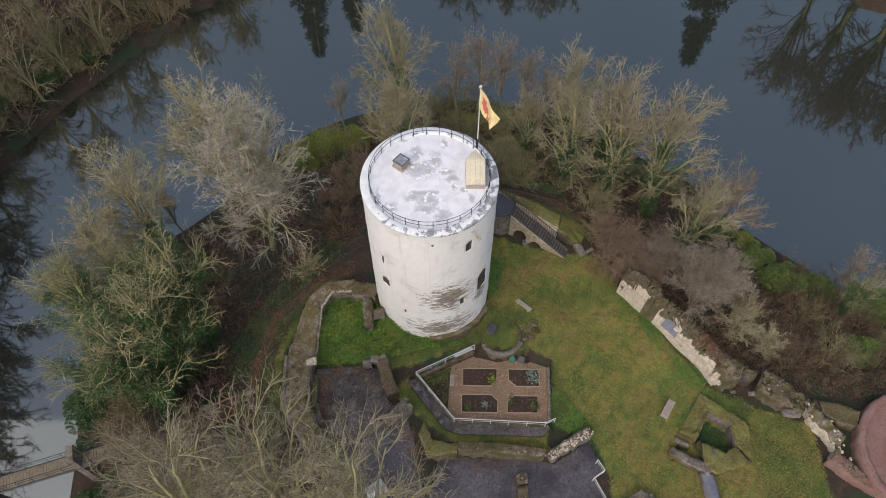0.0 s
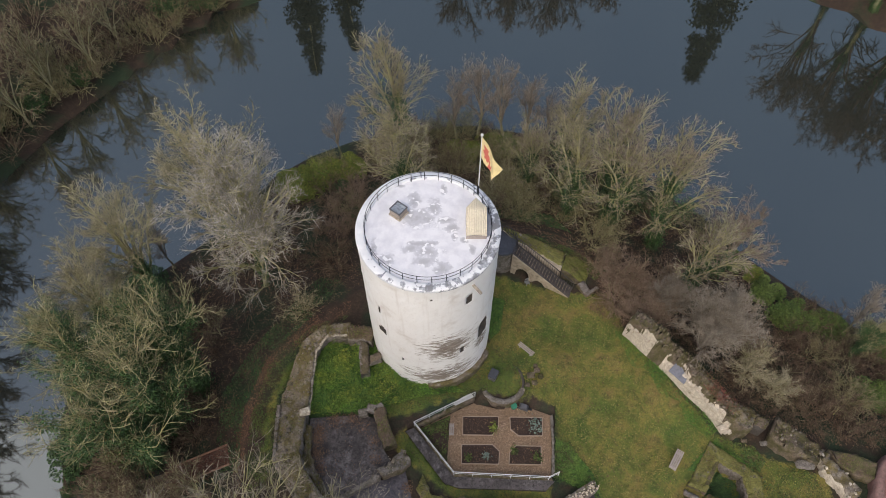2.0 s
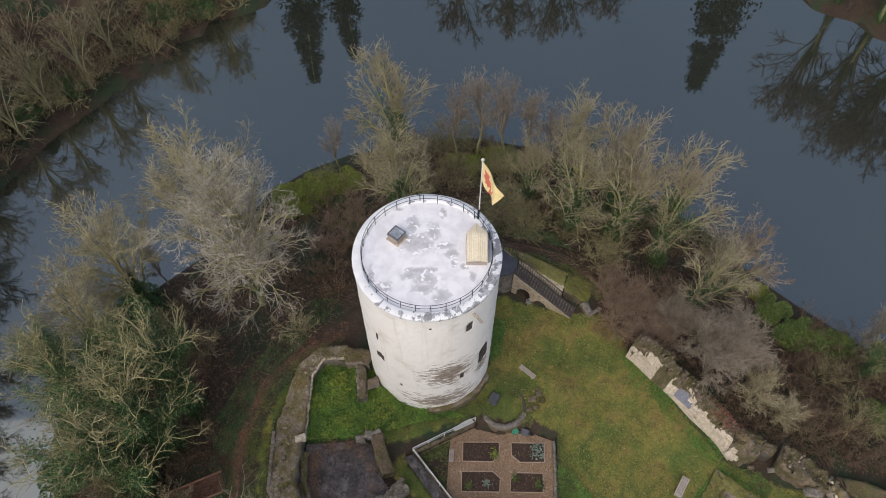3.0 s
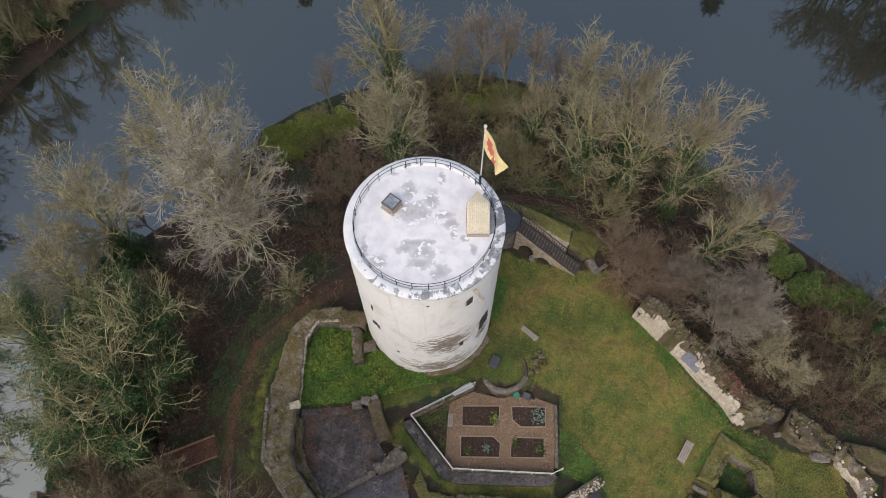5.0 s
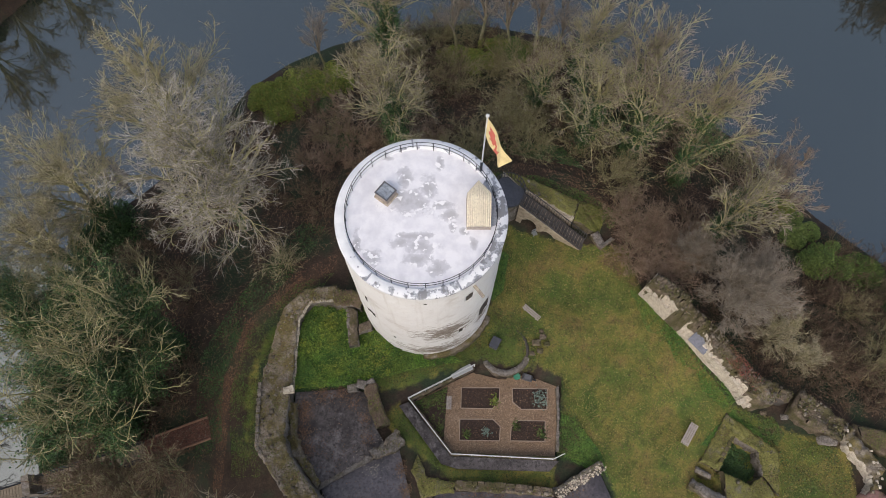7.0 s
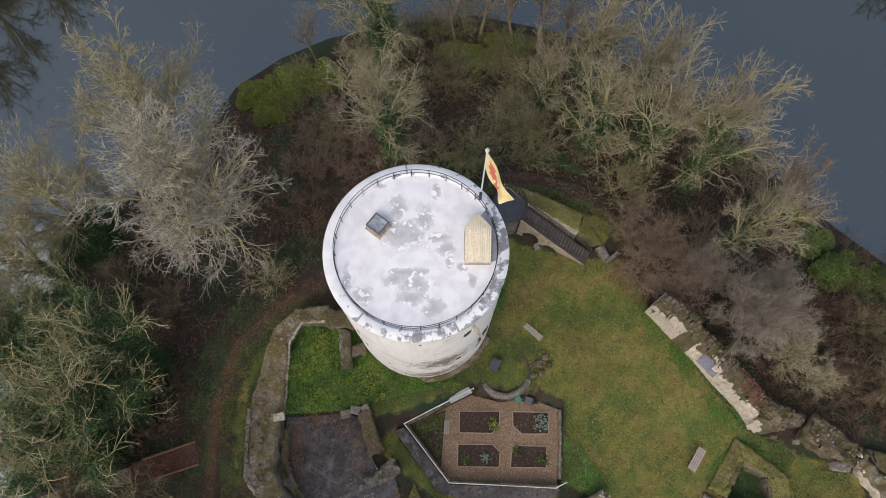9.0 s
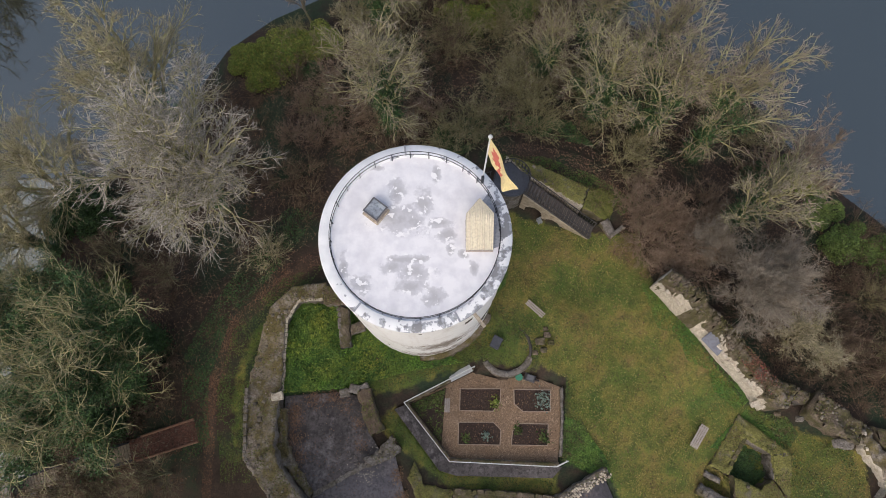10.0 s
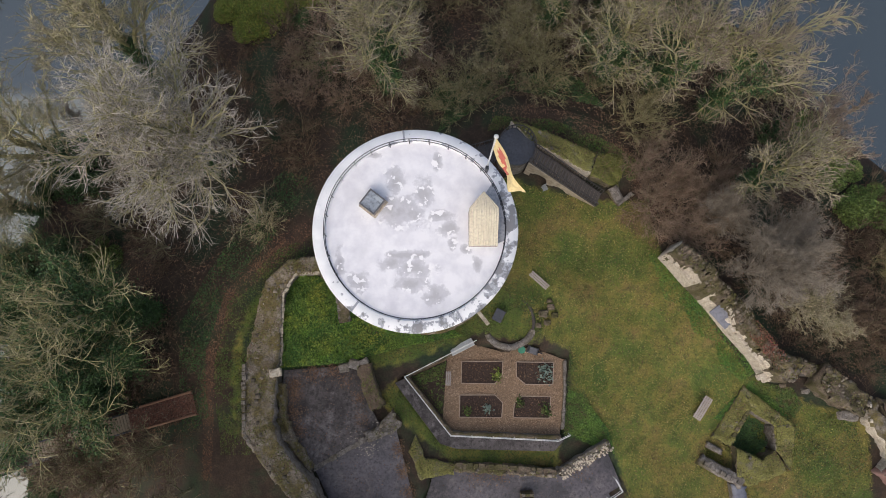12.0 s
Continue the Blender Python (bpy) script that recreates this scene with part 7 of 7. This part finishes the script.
put(b_ivy, [(-34.4, 45.4, 1.15), (-32.2, 43.4, 0.9), (-36.0, 43.0, 0.8), (-33.3, 36.0, 0.9), (-34.8, 31.5, 1.2), (-36.5, 26.0, 1.1), (-34.2, 21.8, 0.9), (-29.8, 29.4, 1.0), (23.8, 56.0, 0.9), (16.2, 56.5, 0.7), (30.4, 47.0, 0.7), (-33.5, 15.6, 0.9)] + scatter(7, NORTH_SLOPE, 6, 0.4, 0.6, 4.0), 12)
b_yel = [leafy_bush("olive_bush", 66, 2.3, 2.2, M_YELLOWBUSH, "yellow-green bush along the water's edge", 13000, 0.075)]
put(b_yel, [(-17.8, 59.6, 1.1), (-15.6, 60.2, 1.3), (-13.6, 60.2, 1.25), (-19.2, 59.8, 0.9), (-11.4, 61.4, 1.1), (-16.8, 57.6, 1.0), (6.0, 65.5, 0.9), (4.0, 63.0, 1.0), (1.4, 64.6, 0.8), (9.0, 65.4, 0.8), (27.0, 57.6, 0.6), (35.4, 46.8, 0.7)], 13)

# the wooded far bank
far_scrub = [bare_shrub("bank_scrub", 55, 2.5, 2.6, M_TWIG_BROWN, 18, "brown scrub in the woods across the water", 0.02, 1), bare_shrub("bank_scrub", 56, 2.5, 2.8, M_TWIG_OLIVE, 18, "olive-brown scrub in the woods across the water", 0.02, 1)]
WESTBANK = [(-62, 44), (-60, 52), (-58, 62), (-53, 73), (-43, 87), (-33, 99), (-60, 104), (-85, 90), (-85, 50)]
far_brown = [bare_tree("bank_tree", 71, 14, 5.0, M_TWIG_BROWN, 0.0, "brown leafless tree in the woods across the water", stems=8, dense=0.5, twig_r=0.02)]
put(far_brown, scatter(21, WESTBANK, 9, 0.6, 0.9, 5.0), 14, "woods across the water")
BANKEDGE = [(-60, 44), (-59.5, 52), (-58, 61), (-53, 71.5), (-48, 78.5), (-41, 87), (-37.5, 92), (-30, 98), (-33, 102), (-44, 94), (-53, 80), (-60, 68), (-66, 46)]
put(far_brown, scatter(24, BANKEDGE, 9, 0.75, 1.1, 5.0) + [(-61, 36, 1.4), (-62, 28, 1.4), (-61.5, 21, 1.3)], 19, "woods across the water")
put(b_ivy, scatter(25, BANKEDGE, 9, 0.9, 1.3, 4.5), 20)
put(far_scrub, scatter(22, WESTBANK, 60, 1.2, 1.9, 2.4) + scatter(31, BANKEDGE, 46, 0.9, 1.6, 2.0), 15, "woods across the water")
fir = conifer("fir_tree", 81, 23, 4.6, "dark fir tree on the far bank")
put([fir], [(48.0, 108.8, 1.2), (-23, 105.5, 0.95), (-17, 107.5, 0.8), (88, 82.5, 0.9)], 17)
farbig = bare_tree("far_bank_tree", 82, 20, 8.0, M_TWIG_DARK, 0.35, "dark bare tree leaning over the far bank", stems=9, dense=0.5, twig_r=0.036, limb=M_TWIG_DARK)
# those west of x = -60 stand unseen, added to darken the moat's reflection
put([farbig], [(65.5, 93.6, 1.15), (70.5, 90.6, 1.25), (77.5, 86.0, 1.2), (60.5, 98.0, 1.05), (73.5, 93.5, 1.3), (12, 116.5, 0.95), (21, 117.0, 1.0), (3, 114.5, 0.9), (83.5, 85.5, 1.15), (30, 118.0, 0.9), (-60.5, 18.5, 1.3), (-61, 28.5, 1.3), (-60.5, 9, 1.3), (-61, 42, 1.1), (-61.5, 54, 0.9), (-62, 33, 1.1), (-61.5, 24, 1.15), (-63, 14, 1.15), (-64, 4, 1.1), (-66, 38, 1.2)], 18)

# ---- ground cover ----
def cover(name, seed, polys, n, mat, size, lift, label, category, up=1.5, thick=0.0):
    rng = np.random.default_rng(seed)
    xs, ys = [], []
    per = n // len(polys)
    for poly in polys:
        px, py = [p[0] for p in poly], [p[1] for p in poly]
        x, y = rng.uniform(min(px), max(px), per * 4), rng.uniform(min(py), max(py), per * 4)
        ok = np.nonzero((polydist(x, y, poly) < 0) & (fnoise(x, y, 1.4, seed) + rng.normal(0, 0.45, len(x)) > -0.1))[0][:per]
        xs.append(x[ok])
        ys.append(y[ok])
    x, y = np.concatenate(xs), np.concatenate(ys)
    c = np.stack([x, y, land(x, y) + lift + thick * rng.random(len(x)) * np.clip(0.55 + 0.9 * fnoise(x, y, 1.6, seed + 3), 0.08, 1.6)], 1)
    V, F = leaf_quads(rng, c, size, up)
    return tagged(mesh_np(name, V, F, mat), label, category, kind="stuff")


def blades(name, seed, poly, n, mat, h, label):
    """Single grass blades standing on the ground."""
    rng = np.random.default_rng(seed)
    px, py = [p[0] for p in poly], [p[1] for p in poly]
    x, y = rng.uniform(min(px), max(px), n * 2), rng.uniform(min(py), max(py), n * 2)
    clump = fnoise(x, y, 1.1, 7) + rng.normal(0, 0.5, len(x)) > 0.0
    ok = np.nonzero((polydist(x, y, poly) < 0) & clump)[0][:n]
    x, y = x[ok], y[ok]
    z = land(x, y)
    a = rng.uniform(0, 2 * np.pi, len(x))
    w, L = 0.022, h * rng.uniform(0.5, 1.3, len(x))
    dx, dy = rng.normal(0, 0.6, len(x)) * L, rng.normal(0, 0.6, len(x)) * L
    V = np.stack([np.stack([x - w * np.cos(a), y - w * np.sin(a), z - 0.02], 1), np.stack([x + w * np.cos(a), y + w * np.sin(a), z - 0.02], 1), np.stack([x + dx, y + dy, z + L * 0.7], 1)], 1).reshape(-1, 3)
    return tagged(mesh_np(name, V, np.arange(len(V)).reshape(-1, 3), mat), label, "grass", kind="stuff")


cover("lawn_tufts", 87, [MEADOW], 22000, M_GRASS, 0.05, 0.02, "tufts of yellowing lawn grass", "grass", 1.2, 0.05)
blades("lawn_grass", 91, MEADOW, 110000, M_GRASS, 0.15, "short olive-green winter lawn grass")
cover("weeds", 92, LUSH[1:], 40000, M_NETTLE, 0.058, 0.04, "bright green leafy weeds among the ruins", "weeds", 1.0, 0.25)
cover("nettles", 82, LUSH[:1], 26000, M_WEED, 0.064, 0.04, "thick bed of bright green weeds in the ruined chamber", "weeds", 0.9, 0.75)
cover("nettles", 80, LUSH[:1], 20000, M_NETTLE, 0.06, 0.04, "darker nettles among the weeds of the ruined chamber", "weeds", 0.9, 0.9)
cover("verge_weeds", 89, [[(-17, 20), (-17.5, 27), (-16.4, 32), (-12.6, 36), (-9, 37.4), (-13.7, 31), (-14.2, 26), (-14.6, 20)], [(-7, 31), (-4, 27), (3.5, 29.4), (8, 28.5), (8.5, 33), (4.5, 34)]], 20000, M_VERGE, 0.055, 0.03, "low green weeds along the wall foot", "weeds", 1.2, 0.1)
cover("path_leaves", 83, [LEAFY[0], [(-19, 22), (-17.6, 22), (-17.2, 27), (-16, 31.6), (-12.2, 35.6), (-9, 37.6), (-9, 39), (-13, 37), (-17, 33), (-18.6, 27)]], 9000, mottled("rusty_leaves", (0.15, 0.075, 0.045), (0.20, 0.11, 0.065), (0.09, 0.05, 0.03), 0.5, 3, 0.9, 0, 0, 0.5), 0.05, 0.02, "rusty fallen leaves trodden into the path", "leaves", 2.5)
cover("ruin_weeds", 81, [[(28.6, 22.4), (30.5, 23.2), (33.4, 22.4), (34.2, 18.4), (33.4, 15), (28.6, 15.4), (28.2, 18.4)], [(24.8, 25.6), (28.6, 25.0), (29.4, 23.6), (28.6, 22.6)]], 5000, M_VERGE, 0.075, 0.03, "rough green weeds round the cellar ruin", "weeds", 1.2, 0.12)
cover("bank_weeds", 84, [[(4.6, 46.6), (9, 46.4), (14, 44.6), (17.4, 42.6), (15.6, 41.6), (12.4, 43.8), (7.6, 45.6), (4, 45.4)]], 7000, M_VERGE, 0.06, 0.03, "patchy green weeds below the stair bank", "weeds", 1.2, 0.15)
cover("bank_leaves", 85, [[(4.6, 47.6), (9, 47.6), (15, 46), (19.4, 42.6), (18.4, 38.6), (15.6, 39.6), (15.4, 43.6), (12.4, 43.9), (7.6, 45.7), (4, 45.4)]], 4500, M_LITTER, 0.055, 0.02, "brown leaves on the bank behind the stair", "leaves", 2.0)
cover("path_weeds", 88, [[(-4.5, 24.4), (-3.2, 25.6), (0.3, 21.2), (1.4, 20.9), (9.2, 20.8), (8.9, 19.2), (1.2, 19.6), (-2.4, 22.4)], [(9.7, 21.5), (10.4, 28), (11.4, 25), (13.6, 20.4), (12.2, 21.4)]], 9000, M_VERGE, 0.05, 0.1, "dull green weeds along the garden path", "weeds", 1.2, 0.12)
cover("corner_plants", 86, [[(-2.0, 26.0), (0.4, 23.0), (0.7, 27.2)]], 800, M_VERGE, 0.075, 0.4, "dark low plants in the garden corner", "plants", 1.0, 0.3)
cover("pit_ivy", 93, [PIT], 7000, M_IVY, 0.065, 0.1, "dark ivy filling the cellar pit", "ivy", 0.8, 0.35)
SLOPES = [[(-38, 20), (-19, 20), (-18.5, 28), (-16, 34), (-11, 39), (-6, 43), (-8, 64), (-20, 60), (-30, 49), (-37, 40)], [(-6, 44), (6, 48.5), (13, 47), (19, 42), (28, 44), (36, 47), (26, 58), (10, 68), (-6, 67)], [(19.6, 37.4), (23.2, 33.6), (27.4, 28.4), (30.6, 27.2), (34.6, 25.0), (39, 24.6), (50, 23), (54, 30), (42, 42), (36, 46), (26, 46)]]
cover("fallen_leaves", 94, SLOPES, 22000, M_LITTER, 0.085, 0.03, "brown fallen leaves on the wooded slopes", "leaves", 2.0)
cover("fallen_leaves", 95, [MEADOW, LEAFY[0], LEAFY[1], [(-19, 23), (-19, 24.3), (-27, 21.3), (-27, 20)]], 15000, M_LITTER, 0.05, 0.03, "scattered fallen leaves on lawn and path", "leaves", 2.0)
cover("ground_ivy", 96, [[(-20.5, 21), (-18.0, 23), (-18.3, 28), (-16.6, 33), (-13, 37), (-10, 42), (-13, 43), (-17.5, 36), (-21, 30)], [(0, 45.5), (6, 49), (14, 48), (12, 51), (2, 51)]], 30000, M_IVY, 0.055, 0.05, "dark ground ivy on the bank", "ivy", 1.2, 0.12)


def brambles():
    """Low tangle of thin stems over all the slopes."""
    rng = np.random.default_rng(97)
    xs, ys = [], []
    for poly in SLOPES:
        px, py = [p[0] for p in poly], [p[1] for p in poly]
        x, y = rng.uniform(min(px), max(px), 9000), rng.uniform(min(py), max(py), 9000)
        ok = polydist(x, y, poly) < 0
        xs.append(x[ok])
        ys.append(y[ok])
    x, y = np.concatenate(xs), np.concatenate(ys)
    n = len(x)
    s = np.stack([x, y, land(x, y) - 0.05], 1)
    way = np.stack([rng.normal(0, 0.8, n), rng.normal(0, 0.8, n), rng.uniform(0.3, 1.2, n)], 1)
    P, R = shoots(rng, s, way, rng.uniform(0.5, 1.7, n), np.full(n, 0.014), 3, 0.25, -0.12, 0.5)
    V, F = tubes([(P, R)], 3)
    tagged(mesh_np("brambles", V, F, M_TWIG_BROWN), "tangled brown brambles on the slopes", "brambles", kind="stuff")


brambles()


def strewn(name, seed, spots, mat, size, label):
    """Leaves lying on given floors: (x, y, z) of a patch, its radius and how many."""
    rng = np.random.default_rng(seed)
    C = [np.stack([x + rng.normal(0, r, n), y + rng.normal(0, r, n), np.full(n, z) + rng.uniform(0.01, 0.05, n)], 1) for x, y, z, r, n in spots]
    V, F = leaf_quads(rng, np.vstack(C), size, 3.0)
    tagged(mesh_np(name, V, F, mat), label, "leaves", kind="stuff")


strewn("court_leaves", 98, [(-11.0, 25.6, 1.42, 0.3, 300), (-11.0, 24.8, 1.42, 0.35, 400), (-11.0, 23.4, 1.42, 0.4, 420), (-10.6, 22.0, 1.42, 0.4, 320), (-9.6, 26.5, 1.42, 0.35, 260), (-8.0, 26.6, 1.42, 0.35, 260), (-7.0, 25.8, 1.42, 0.35, 160), (-9.0, 26.3, 1.42, 0.6, 120), (-6.0, 24.5, 1.42, 0.3, 150), (-5.8, 23.0, 1.42, 0.35, 160), (-2.9, 20.6, 0.72, 0.35, 320), (-2.6, 19.0, 0.72, 0.3, 300), (-2.2, 17.4, 0.72, 0.3, 260), (3.0, 18.5, -0.45, 0.5, 260), (4.8, 18.4, -0.45, 0.4, 180), (11.0, 18.8, -0.45, 0.5, 100), (-8.5, 22.5, 1.42, 1.2, 130), (-5.5, 18.0, 0.72, 1.3, 110), (6.0, 17.0, -0.45, 2.5, 160)], M_LITTER, 0.05, "brown leaves drifted against the courtyard edges")
brg = np.random.default_rng(99)
bt_ = brg.uniform(0, 1.0, 5200)
bw_ = brg.uniform(-0.85, 0.85, 5200)
bc_ = np.stack([R0.x + (P0.x - R0.x) * bt_ + rs.x * bw_, R0.y + (P0.y - R0.y) * bt_ + rs.y * bw_, R0.z + (P0.z - R0.z) * bt_ + brg.uniform(0.0, 0.06, 5200)], 1)
bV, bF = leaf_quads(brg, bc_, 0.06, 3.0)
tagged(mesh_np("ramp_leaves", bV, bF, mottled("red_beech_leaves", (0.13, 0.06, 0.042), (0.18, 0.09, 0.06), (0.085, 0.04, 0.03), 0.6, 4, 0.9, 0, 0, 0.5)), "reddish fallen leaves on the boarded ramp", "leaves", kind="stuff")

gr_ = np.random.default_rng(101)
gx_, gy_ = gr_.uniform(0.2, 9.8, 15000), gr_.uniform(21.6, 28.2, 15000)
keep = polydist(gx_, gy_, GARDEN) < -0.1
for bed_ in BEDS:
    keep &= polydist(gx_, gy_, bed_) > 0.05
keep &= polydist(gx_, gy_, [(-2.1, 26.0), (0.4, 22.8), (0.75, 27.3)]) > 0
gV, gF = leaf_quads(gr_, np.c_[gx_[keep], gy_[keep], np.full(keep.sum(), 0.1) + gr_.uniform(0, 0.02, keep.sum())], 0.045, 3.0)
tagged(mesh_np("wood_chips", gV, gF, mottled("fresh_chips", (0.40, 0.29, 0.20), (0.30, 0.20, 0.125), (0.17, 0.105, 0.065), 1, 6, 0.95, 0, 0, 0.6)), "loose wood chips on the garden paths", "wood chips", kind="stuff")
strewn("white_scraps", 102, [(-5.2, 20.6, 0.72, 0.3, 60), (-6.2, 21.6, 1.42, 0.5, 30), (-4.3, 22.3, 2.1, 0.4, 40)], M_STONEPALE, 0.05, "pale mortar scraps on the courtyard floor")

dead = thing("dead_branch", (36.2, 27.4, -2.4), "long bare pale dead branch lying over the scrub", "branch")
drng = np.random.default_rng(103)
DP, DR = shoots(drng, np.array([[0, 0, 0.2]]), np.array([[0.85, 0.75, 0.25]]), np.array([5.2]), np.array([0.06]), 8, 0.04, 0.0, 0.35)
dV, dF = tubes([(DP, DR)], 6)
mesh_np("stem", dV, dF, M_LIMB, dead, smooth=True)
ds_, dw_, dl_, dr_ = fork(drng, DP, DR, 7, 0.4, 1.0, 45, 0.25, 0.6)
DQ, DS = shoots(drng, ds_, dw_, dl_, np.full(len(dl_), 0.02), 3, 0.1, 0.0, 0.5)
dV, dF = tubes([(DQ, DS)], 3)
tagged(mesh_np("twig", dV, dF, M_TWIG_PALE, dead), kind="stuff")

crp = np.random.default_rng(105)
ct_ = crp.normal(9.6, 1.0, 900)
cw_ = crp.uniform(0.5, 1.8, 900)
cV, cF = leaf_quads(crp, np.stack([17.5 + 0.657 * ct_ + 0.754 * cw_, 35.3 - 0.754 * ct_ + 0.657 * cw_, 2.55 - 0.1 * (ct_ - 9.6) + crp.uniform(-0.05, 0.25, 900)], 1), 0.06, 1.0)
tagged(mesh_np("red_creeper", cV, cF, mottled("creeper_leaves", (0.24, 0.06, 0.05), (0.17, 0.08, 0.05), (0.10, 0.08, 0.035), 0.9, 4, 0.85, 0, 0, 0.5)), "dull red creeper leaves on the ruined wall's top", "creeper", kind="stuff")
